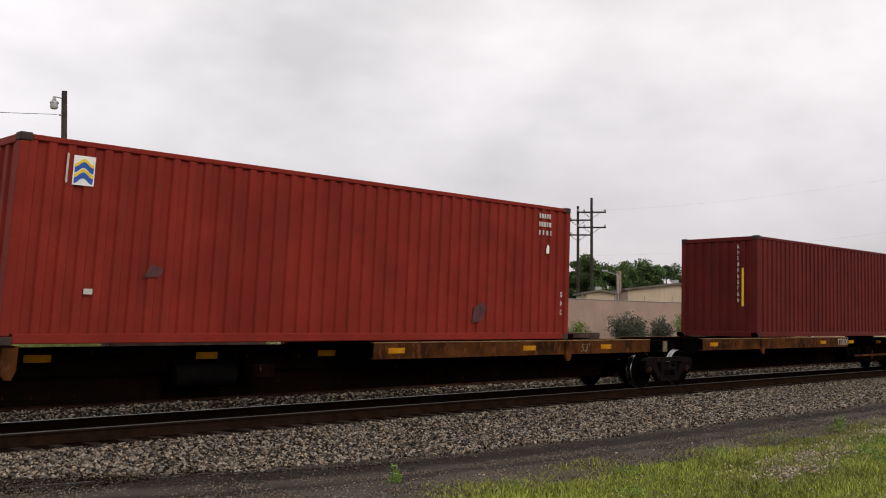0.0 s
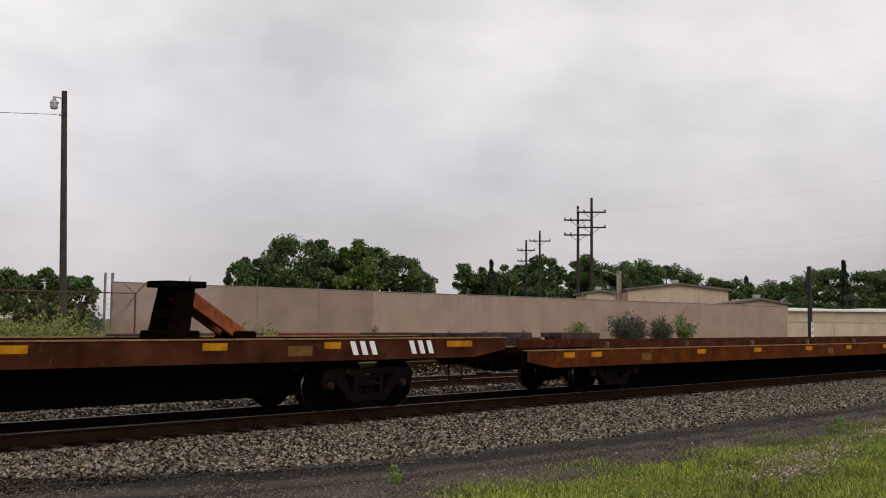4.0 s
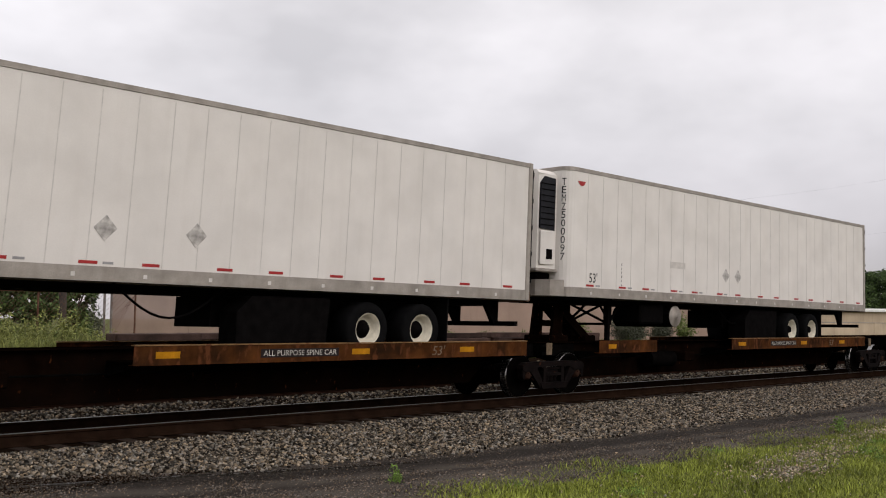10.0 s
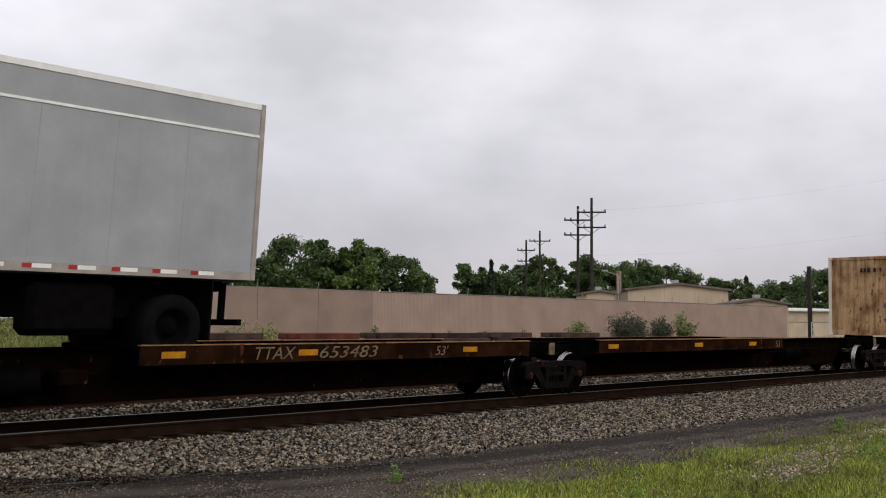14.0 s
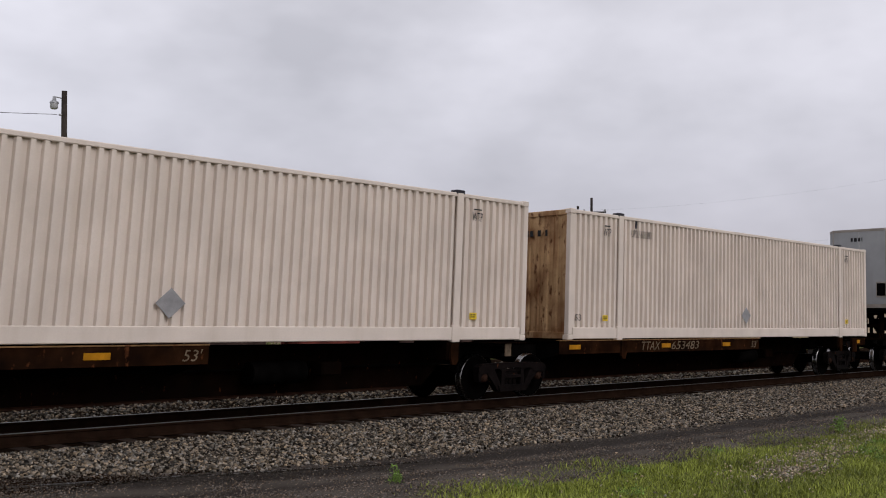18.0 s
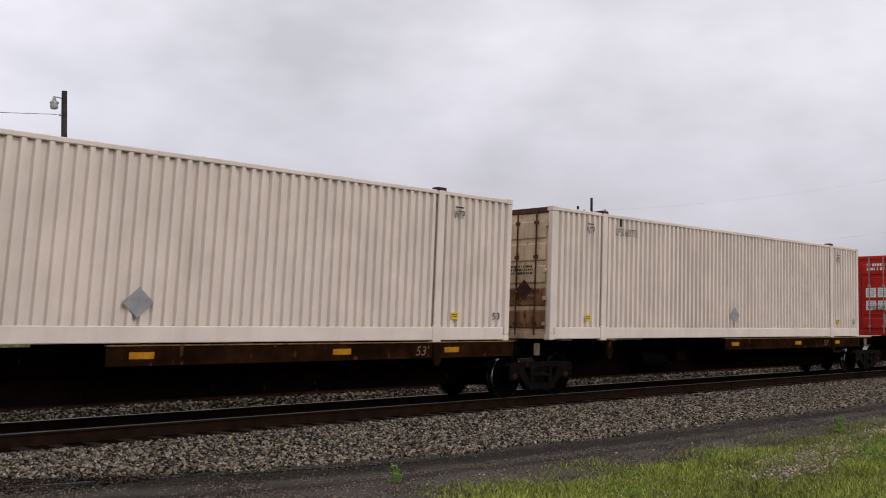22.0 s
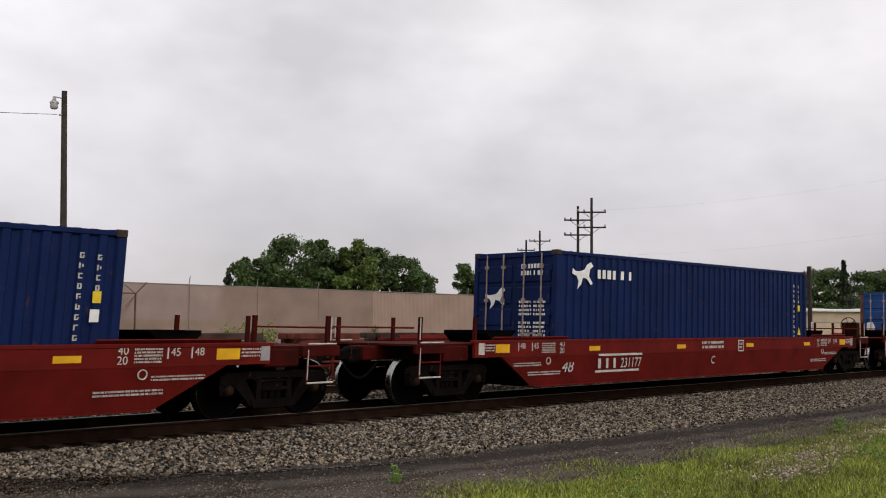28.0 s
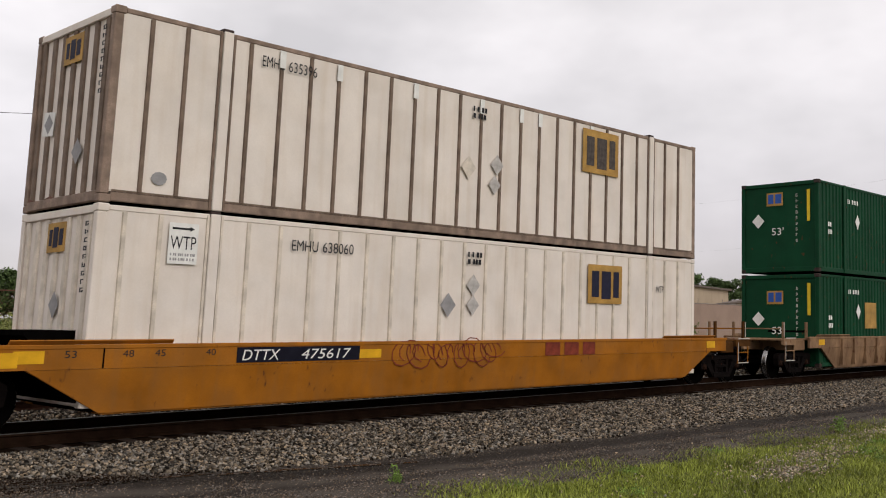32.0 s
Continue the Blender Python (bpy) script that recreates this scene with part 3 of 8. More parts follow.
def truck_meshes():
    if TRUCK_MESH:
        return TRUCK_MESH
    d = TRUCK_MESH
    # the cast side frame: a bowed top, two raking legs and a spring seat, with two triangular windows
    s = Shape()
    for sg in (-1, 1):
        s.extrude([(0.0, 0.75), (0.0, 0.645), (sg * 0.56, 0.63), (sg * 0.70, 0.55), (sg * 0.98, 0.54), (sg * 1.06, 0.60), (sg * 1.04, 0.68), (sg * 0.94, 0.735), (sg * 0.5, 0.75)][::sg], "y", -0.10, 0.07)
        s.extrude([(sg * 0.58, 0.64), (sg * 0.40, 0.36), (sg * 0.33, 0.20), (sg * 0.46, 0.20), (sg * 0.64, 0.40), (sg * 0.80, 0.55)][::sg], "y", -0.085, 0.06)
        s.extrude([(sg * 0.25, 0.66), (sg * 0.25, 0.24), (sg * 0.36, 0.24), (sg * 0.34, 0.66)][::sg], "y", -0.085, 0.06)
        s.extrude([(sg * 0.36, 0.645), (sg * 0.36, 0.58), (sg * 0.44, 0.645)][::sg], "y", -0.085, 0.06)
        s.extrude([(sg * 0.97, 0.56), (sg * 0.97, 0.38), (sg * 1.03, 0.40), (sg * 1.06, 0.58)][::sg], "y", -0.085, 0.06)
    s.extrude([(-0.46, 0.30), (-0.41, 0.17), (0.41, 0.17), (0.46, 0.30)], "y", -0.11, 0.08)
    s.box(-0.25, 0.25, -0.06, 0.0, 0.575, 0.625)
    s.box(-0.25, 0.25, -0.09, 0.0, 0.44, 0.50)
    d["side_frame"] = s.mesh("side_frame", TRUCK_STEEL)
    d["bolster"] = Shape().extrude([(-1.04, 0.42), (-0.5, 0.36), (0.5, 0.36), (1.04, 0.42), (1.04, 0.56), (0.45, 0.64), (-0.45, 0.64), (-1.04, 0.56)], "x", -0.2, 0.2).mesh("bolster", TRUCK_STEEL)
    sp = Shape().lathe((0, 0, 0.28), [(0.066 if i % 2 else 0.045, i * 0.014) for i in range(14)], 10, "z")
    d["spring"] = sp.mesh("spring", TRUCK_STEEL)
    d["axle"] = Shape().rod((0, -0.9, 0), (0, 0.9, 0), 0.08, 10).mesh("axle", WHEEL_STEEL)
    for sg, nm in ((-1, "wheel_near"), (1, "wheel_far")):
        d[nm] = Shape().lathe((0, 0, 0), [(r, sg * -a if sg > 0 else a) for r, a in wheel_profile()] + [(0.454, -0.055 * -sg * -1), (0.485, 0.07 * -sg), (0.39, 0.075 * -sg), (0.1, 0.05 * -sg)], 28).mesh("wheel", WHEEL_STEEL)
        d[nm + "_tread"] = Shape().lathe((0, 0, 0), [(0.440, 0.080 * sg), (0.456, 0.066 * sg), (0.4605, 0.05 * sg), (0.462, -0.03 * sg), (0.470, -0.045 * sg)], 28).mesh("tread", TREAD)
    b = Shape().lathe((0, 0, 0), [(0.0, -0.10), (0.05, -0.10), (0.085, -0.07), (0.10, 0.04)], 14)
    for k in range(3):
        a = k * 2.094
        b.rod((0.055 * math.cos(a), -0.115, 0.055 * math.sin(a)), (0.055 * math.cos(a), -0.06, 0.055 * math.sin(a)), 0.014, 6)
    d["bearing"] = b.mesh("bearing_cap", surface("rusty_bearing", (0.030, 0.015, 0.010), 0.85, spec=0.03, vary=0.3, rust=0.1))
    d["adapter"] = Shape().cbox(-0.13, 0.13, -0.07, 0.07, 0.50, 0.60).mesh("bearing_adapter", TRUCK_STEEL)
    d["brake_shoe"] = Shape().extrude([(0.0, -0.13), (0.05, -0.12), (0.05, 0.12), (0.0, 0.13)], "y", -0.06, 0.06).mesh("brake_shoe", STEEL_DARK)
    return d


def rail_truck(x):
    d = truck_meshes()
    ob = thing("rail_truck", x, YC, RAIL_Z, "rusty four-wheel cast steel truck with polished wheel treads", "rail truck", GROUP_TRUCK)
    TRAIN.append(ob)
    for sg in (-1, 1):
        part("side_frame", d["side_frame"], None, ob, at=(0, sg * 1.0, 0))
        for k in (-0.13, 0.0, 0.13):
            part("spring", d["spring"], None, ob, at=(k, sg * 0.985, 0))
        for e in (-0.85, 0.85):
            part("bearing_adapter", d["adapter"], None, ob, at=(e, sg * 1.0, -0.02))
    part("bolster", d["bolster"], None, ob)
    for e in (-0.85, 0.85):
        ws = part("wheelset", d["axle"], None, ob, at=(e, 0, 0.46))
        WHEELSETS.append((ws, (e, 0, 0.46), x + e))
        for sg, nm in ((-1, "wheel_near"), (1, "wheel_far")):
            part("wheel", d[nm], None, ws, at=(0, sg * 0.752, 0))
            part("tread", d[nm + "_tread"], None, ws, at=(0, sg * 0.752, 0))
        part("bearing_cap", d["bearing"], None, ws, at=(0, -1.0, 0))
        part("bearing_cap", d["bearing"], None, ws, at=(0, 1.0, 0), turn=180)
        for sg in (-1, 1):
            part("brake_shoe", d["brake_shoe"], None, ob, at=(e + (-0.52 if e > 0 else 0.47), sg * 0.752, 0.46))
    return ob


def strips(ob, xs, y, z, w=0.30, h=0.10, mat=None):
    for x in xs:
        patch("reflector_strip", rect(w, h), mat or REFLECT_DIRTY, ob, x, y, z, label="yellow reflective strip")


BRAKE_GRIME = surface("grimy_brake_gear", (0.022, 0.009, 0.006), 0.85, spec=0.03, vary=0.35, scale=4, rust=0.12)


def hand_brake(ob, x, y, z, turn=1):
    """A spoked brake wheel on its gear box."""
    hb = part("brake_housing", Shape().cbox(x, x + 0.32, y - 0.25, y + 0.25, z, z + 0.52, 0.03), BRAKE_GRIME, ob, "grimy hand-brake housing")
    if turn < 0:
        part("brake_cabinet", Shape().cbox(x - 0.02, x + 0.34, y - 0.75, y - 0.27, z, z + 0.62, 0.03), STEEL_DARK, hb)
        x += 0.46
    s = Shape().ring((x - 0.06, y, z + 0.42), 0.27, 0.017, 20, "x")
    for k in range(5):
        a = k * 1.2566
        s.rod((x - 0.06, y, z + 0.42), (x - 0.06, y + 0.27 * math.cos(a), z + 0.42 + 0.27 * math.sin(a)), 0.011, 5)
    s.rod((x - 0.08, y, z + 0.42), (x, y, z + 0.42), 0.03, 6)
    part("brake_wheel", s, BRAKE_GRIME, hb, "spoked hand-brake wheel")


def coupler(ob, x0, x1, z=0.80):
    """Drawbar and knuckle between two cars."""
    part("drawbar", Shape().cbox(x0, x1, -0.09, 0.09, z - 0.10, z + 0.10, 0.03), TRUCK_STEEL, ob)
    mid = (x0 + x1) / 2
    part("coupler_knuckle", Shape().cbox(mid - 0.17, mid + 0.17, -0.15, 0.15, z - 0.16, z + 0.16, 0.05), TRUCK_STEEL, ob)
    s = Shape()
    n = 9
    pts = [(x0 + (x1 - x0) * i / n, -0.25, z - 0.15 - 0.28 * math.sin(math.pi * i / n)) for i in range(n + 1)]
    for p, q in zip(pts, pts[1:]):
        s.rod(p, q, 0.022, 6)
    part("air_hose", s, RUBBER, ob, "sagging black air hose")


def trailer_hitch(ob, x, lean, mat, z=1.06, top=2.02, plate=True, strut=None):
    """An upright stand with a raking strut that holds a trailer's kingpin."""
    top_x = x + 0.10 * lean
    cheek = lambda yy: Shape().extrude([(x - 0.20, z), (x + 0.20, z), (top_x + 0.15, top - 0.10), (top_x - 0.15, top - 0.10)], "y", yy - 0.035, yy + 0.035)
    h = part("hitch_stand", cheek(-0.30), mat, ob, "upright trailer hitch stand")
    part("cheek_plate", cheek(0.30), mat, h)
    part("cross_plate", Shape().box(x - 0.14, x + 0.16, -0.262, 0.262, z + 0.36, z + 0.50), mat, h)
    part("cross_plate", Shape().box(top_x - 0.12, top_x + 0.12, -0.262, 0.262, top - 0.26, top - 0.11), mat, h)
    for yy in (-0.19, 0.19):
        part("hitch_strut", Shape().beam((x + lean * 1.30, yy, z + 0.07), (top_x + 0.05 * lean, yy, top - 0.20), 0.10, 0.21), strut or mat, h, "raking hitch strut")
    part("strut_web", Shape().beam((x + lean * 1.0, 0, z + 0.28), (x + lean * 0.42, 0, z + 0.68), 0.27, 0.05), strut or mat, h)
    part("strut_foot", Shape().cbox(min(x + lean * 1.1, x + lean * 1.5), max(x + lean * 1.1, x + lean * 1.5), -0.36, 0.36, z - 0.01, z + 0.15, 0.03), mat, h)
    if plate:
        part("hitch_plate", Shape().extrude([(top_x - 0.42, -0.16), (top_x - 0.34, -0.36), (top_x + 0.30, -0.42), (top_x + 0.42, -0.20), (top_x + 0.42, 0.20), (top_x + 0.30, 0.42), (top_x - 0.34, 0.36), (top_x - 0.42, 0.16)], "z", top - 0.10, top), STEEL_DARK, h, "black greasy kingpin plate")
    part("hitch_shoe", Shape().cbox(x - 0.28, x + 0.36, -0.42, 0.42, z - 0.02, z + 0.16, 0.03), DECK_BROWN, h)


def spine_car(xl, xr, half, label, first=False, last=False, box=None, trailer=None, mark=None, wheels=None, grimed=False):
    """One unit of an articulated spine car between two trucks; half: the end with the wide wheel platform."""
    mid = (xl + xr) / 2
    a, b = xl - mid, xr - mid
    ink = STENCIL_DIM if grimed else STENCIL
    side = DECK_GRIMED if grimed else DECK_YELLOW
    tread_z = 0.80 if trailer else 1.047
    ob = thing("spine_car", mid, YC, 0, label, "rail car", "spine cars of the train")
    TRAIN.append(ob)
    a0, b0 = (a - 1.4 if first else a + 0.1), (b + 1.4 if last else b - 0.1)
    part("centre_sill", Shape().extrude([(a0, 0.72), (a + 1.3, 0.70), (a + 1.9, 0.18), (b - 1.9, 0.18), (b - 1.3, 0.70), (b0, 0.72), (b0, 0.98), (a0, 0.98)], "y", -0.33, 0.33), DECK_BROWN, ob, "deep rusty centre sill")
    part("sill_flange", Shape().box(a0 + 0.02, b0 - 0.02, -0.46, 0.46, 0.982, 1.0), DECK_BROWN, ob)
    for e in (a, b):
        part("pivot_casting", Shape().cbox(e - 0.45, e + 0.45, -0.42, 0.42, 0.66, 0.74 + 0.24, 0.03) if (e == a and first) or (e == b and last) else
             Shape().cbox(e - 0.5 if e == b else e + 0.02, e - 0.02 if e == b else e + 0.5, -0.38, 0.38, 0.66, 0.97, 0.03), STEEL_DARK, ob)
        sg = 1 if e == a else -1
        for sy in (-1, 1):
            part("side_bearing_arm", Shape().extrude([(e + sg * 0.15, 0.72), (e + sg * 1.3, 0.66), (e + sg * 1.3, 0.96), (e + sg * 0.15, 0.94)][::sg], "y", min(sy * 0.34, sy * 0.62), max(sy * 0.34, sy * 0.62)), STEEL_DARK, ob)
    runs = [(b - 10.0, b - 1.2)] if half == "right" else [(a + 1.25, a + 10.2)]
    if trailer:
        runs.append((a + 1.35, a + 3.7) if half == "right" else (b - 3.5, b - 1.3))
    for k, (u, w) in enumerate(runs):
        for sy in (-1, 1):
            y0, y1 = (-1.30, -1.22) if sy < 0 else (1.22, 1.30)
            s = Shape().box(u, w, -1.30 if sy < 0 else 1.288, -1.288 if sy < 0 else 1.30, 0.76, 1.045)
            s.box(u, w, min(sy * 1.288, sy * 1.16), max(sy * 1.288, sy * 1.16), 0.76, 0.775)
            part("side_channel", s, side, ob, "rusty side channel")
            if k == 0:
                part("wheel_platform", Shape().box(u, w, min(sy * 0.47, sy * 1.283), max(sy * 0.47, sy * 1.283), tread_z, tread_z + 0.015), DECK_BROWN, ob, "rusty treadway for trailer wheels")
                part("channel_lip", Shape().box(u, w, min(sy * 1.20, sy * 1.315), max(sy * 1.20, sy * 1.315), 1.047, 1.066), DECK_WEAR, ob, "worn pale top edge of the side channel")
        n = int((w - u) / 1.5)
        for i in range(n + 1):
            xx = u + 0.1 + (w - u - 0.2) * i / max(n, 1)
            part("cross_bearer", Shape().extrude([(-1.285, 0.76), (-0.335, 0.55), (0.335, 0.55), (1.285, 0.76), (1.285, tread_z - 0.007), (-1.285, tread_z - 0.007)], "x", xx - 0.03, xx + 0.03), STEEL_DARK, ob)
        strips(ob, [u + 0.35] + ([w - 2.0, mark[2] - mid + 0.86 if mark else u + 4.1] if k == 0 else []), -1.302, 0.86, 0.40 if k == 0 else 0.3, 0.10)
    if box:
        # strips on the bare centre sill where there is no side channel
        for q in (() if grimed else (2.1, 4.9, 7.4)):
            patch("reflector_strip", rect(0.40, 0.11), REFLECT_DIRTY, ob, a + q if half == "right" else b - q - 0.4, -0.334, 0.80, label="yellow reflective strip")
        for e, sg in ((box[0] - mid, 1), (box[1] - mid, -1)):
            for sy in (-1, 1):
                y0, y1 = min(sy * 0.34, sy * 1.29), max(sy * 0.34, sy * 1.29)
                pd = part("container_pedestal", Shape().cbox(min(e, e + sg * 0.28), max(e, e + sg * 0.28), y0, y1, 0.70, 1.066, 0.02), DECK_BROWN, ob, "container support arm with corner guide")
                part("corner_guide", Shape().extrude([(e - sg * 0.02, 0.98), (e - sg * 0.09, 1.0), (e - sg * 0.14, 1.20), (e - sg * 0.02, 1.12)][::-sg], "y", min(sy * 1.10, sy * 1.27), max(sy * 1.10, sy * 1.27)), DECK_BROWN, pd)
                part("drop_bracket", Shape().extrude([(e + sg * 0.02, 1.04), (e + sg * 0.02, 0.70), (e + sg * 0.08, 0.62), (e + sg * 0.17, 0.62), (e + sg * 0.22, 0.74), (e + sg * 0.22, 1.04)][::sg], "y", min(sy * 1.295, sy * 1.345), max(sy * 1.295, sy * 1.345)), side, pd, "rusty drop bracket of the support arm")
    if half == "left" and not grimed:
        # low brake rigging under the narrow end
        rig = part("brake_beam", Shape().cbox(b - 6.1, b - 2.6, -1.06, -0.98, 0.40, 0.47, 0.012), DECK_YELLOW, ob, "rusty brake rigging beam slung low")
        part("beam_hanger", Shape().box(b - 5.9, b - 5.78, -1.05, -1.0, 0.475, 0.72), DECK_BROWN, rig)
        part("beam_hanger", Shape().box(b - 3.2, b - 3.08, -1.05, -1.0, 0.475, 0.72), DECK_BROWN, rig)
        part("brake_lever", Shape().beam((b - 4.6, -1.0, 0.36), (b - 3.6, -0.6, 0.52), 0.06, 0.10), DECK_YELLOW, rig)
        part("brake_cylinder", Shape().rod((b - 4.9, -0.75, 0.42), (b - 4.3, -0.75, 0.42), 0.11, 12), STEEL_DARK, rig)
    if trailer:
        trailer_hitch(ob, trailer - mid + 0.55, 1, DECK_BROWN, 1.0, 2.08)
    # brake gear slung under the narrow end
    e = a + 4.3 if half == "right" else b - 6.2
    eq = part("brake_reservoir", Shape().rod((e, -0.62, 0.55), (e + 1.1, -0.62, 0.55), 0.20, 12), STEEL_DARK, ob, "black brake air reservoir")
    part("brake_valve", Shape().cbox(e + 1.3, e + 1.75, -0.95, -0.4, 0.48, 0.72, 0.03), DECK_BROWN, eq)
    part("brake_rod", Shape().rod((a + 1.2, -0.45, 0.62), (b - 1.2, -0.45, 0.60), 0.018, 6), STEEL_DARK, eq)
    for fl, e, sg in ((first, a, -1), (last, b, 1)):
        if fl:
            x0, x1 = (e - 1.35, e - 0.2) if sg < 0 else (e + 0.2, e + 1.35)
            pf = part("end_platform", Shape().box(x0, x1, -1.28, 1.28, 0.93, 0.975), DECK_BROWN, ob, "end platform above the coupler")
            for sy in (-1, 1):
                part("platform_edge", Shape().box(x0, x1, min(sy * 1.285, sy * 1.30), max(sy * 1.285, sy * 1.30), 0.80, 1.02), side, pf)
                part("jacking_pad", Shape().cbox((x1 - 0.35) if sg < 0 else x0, x1 if sg < 0 else x0 + 0.35, min(sy * 1.305, sy * 1.36), max(sy * 1.305, sy * 1.36), 0.58, 1.03, 0.02), side, pf)
                st = Shape()
                for zz in (0.32, 0.58):
                    st.rod((x0 + 0.15, sy * 1.26, zz), (x0 + 0.65, sy * 1.26, zz), 0.014, 6)
                for xx in (x0 + 0.15, x0 + 0.65):
                    st.rod((xx, sy * 1.26, 0.30), (xx, sy * 1.26, 0.94), 0.014, 6)
                part("sill_step", st, DECK_BROWN, pf)
                gr = Shape()
                for q in (x0 + 0.1, x1 - 0.4):
                    gr.rod((q, sy * 1.2, 0.97), (q, sy * 1.2, 1.26), 0.012, 6).rod((q, sy * 1.2, 1.26), (q + 0.36, sy * 1.2, 1.26), 0.012, 6).rod((q + 0.36, sy * 1.2, 1.26), (q + 0.36, sy * 1.2, 0.97), 0.012, 6)
                part("grab_iron", gr, DECK_BROWN, pf)
            strips(ob, [x0 + 0.3], -1.303, 0.86, 0.42, 0.11)
            coupler(ob, min(e + sg * 1.35, e + sg * 2.1), max(e + sg * 1.35, e + sg * 2.1))
    if wheels:
        hand_brake(ob, abs(wheels) - mid, 0.3, 0.98, -1 if wheels < 0 else 1)
    e = b if not last else b + 0.1
    for sy in (-1, 1):
        part("card_holder", Shape().cbox(e - 0.22, e - 0.03, min(sy * 1.02, sy * 1.05), max(sy * 1.02, sy * 1.05), 0.74, 1.0, 0.01), STENCIL_DIM, ob, "pale card holder beside the pivot")
        part("holder_arm", Shape().box(e - 0.17, e - 0.07, min(sy * 0.3, sy * 1.018), max(sy * 0.3, sy * 1.018), 0.80, 0.92), STEEL_DARK, ob)
    big = runs[0]
    lettering("length_mark", "53'", STENCIL_DIM, ob, big[1] - 2.75 if half == "right" else big[0] + 8.5, -1.307, 0.81, 0.18, 0.34, 0.2)
    if trailer and not mark:
        patch("stencil_panel", rect(1.6, 0.14), PLATE, ob, big[0] + 2.2, -1.301, 0.84)
        lettering("car_type", "ALL PURPOSE SPINE CAR", STENCIL, ob, big[0] + 2.25, -1.307, 0.865, 0.09, 1.5)
    if mark:
        text1, text2, off = mark
        lettering("reporting_mark", text1, ink, ob, off - mid, -1.307, 0.81, 0.20, 0.80, 0.25)
        if text2:
            lettering("car_number", text2, ink, ob, off - mid + 1.3, -1.307, 0.81, 0.20, 1.30, 0.25)
    return ob


S0, S1 = [3.9, 21.78, 39.3], [101.45, 117.6, 135.25, 152.9, 170.25, 186.7]
S2, S3 = [190.6, 207.2, 224.9, 242.4, 260.0, 276.2], [280.7, 297.6, 315.3, 332.7, 350.0, 366.4]
for x in S0 + S1 + S2 + S3 + [45.6, 66.2, 73.8, 94.2] + [370.2, 388.8, 392.9, 411.4, 415.05, 433.4, 437.4, 457.3, 461.6]:
    rail_truck(x)
PLAIN = "dirty yellow-brown spine car carrying"
SOOTY = "soot-blackened spine car carrying"
spine_car(S0[0], S0[1], "right", PLAIN + " a brick-red container", box=(5.28, 17.47))
spine_car(S0[1], S0[2], "left", PLAIN + " a maroon container", last=True, box=(26.1, 38.29), mark=("TTAX", "", 31.2))
spine_car(S1[0], S1[1], "right", PLAIN + " a short maroon container", first=True, box=(102.3, 108.36), mark=("TTAX", "654242", 109.0))
spine_car(S1[1], S1[2], "right", PLAIN + " a faded red container", box=(119.82, 132.01))
spine_car(S1[2], S1[3], "right", PLAIN + " a white trailer", trailer=135.8)
spine_car(S1[3], S1[4], "right", PLAIN + " a second white trailer", trailer=153.35)
spine_car(S1[4], S1[5], "left", PLAIN + " a short blue container", last=True, box=(179.5, 185.56), mark=("TTAX", "654242", 173.6), wheels=187.9)
spine_car(S2[0], S2[1], "right", SOOTY + " a short grey parcel trailer", first=True, wheels=189.2, trailer=190.95, mark=("TTAX", "653483", 199.2), grimed=True)
spine_car(S2[1], S2[2], "left", "empty soot-blackened spine car with bare platforms", grimed=True)
spine_car(S2[2], S2[3], "right", SOOTY + " a long cream container", box=(227.9, 240.1), grimed=True)
spine_car(S2[3], S2[4], "left", SOOTY + " a long cream container", box=(245.9, 258.1), grimed=True)
spine_car(S2[4], S2[5], "left", SOOTY + " a long cream container", last=True, box=(263.5, 275.7), mark=("TTAX", "653483", 264.4), wheels=-278.5, grimed=True)
spine_car(S3[0], S3[1], "right", SOOTY + " a grey parcel trailer", first=True, trailer=280.95, mark=("TTAX", "653526", 289.3), grimed=True)
spine_car(S3[1], S3[2], "right", SOOTY + " a long cream container with doors", box=(299.8, 312.0), grimed=True)
spine_car(S3[2], S3[3], "right", SOOTY + " a long cream container with doors", box=(317.3, 329.5), grimed=True)
spine_car(S3[3], S3[4], "right", SOOTY + " a bright red container", box=(334.85, 347.04), grimed=True)
spine_car(S3[4], S3[5], "left", SOOTY + " a clean bright red container", last=True, box=(353.3, 365.49), mark=("TTAX", "653526", 355.9), wheels=367.7, grimed=True)


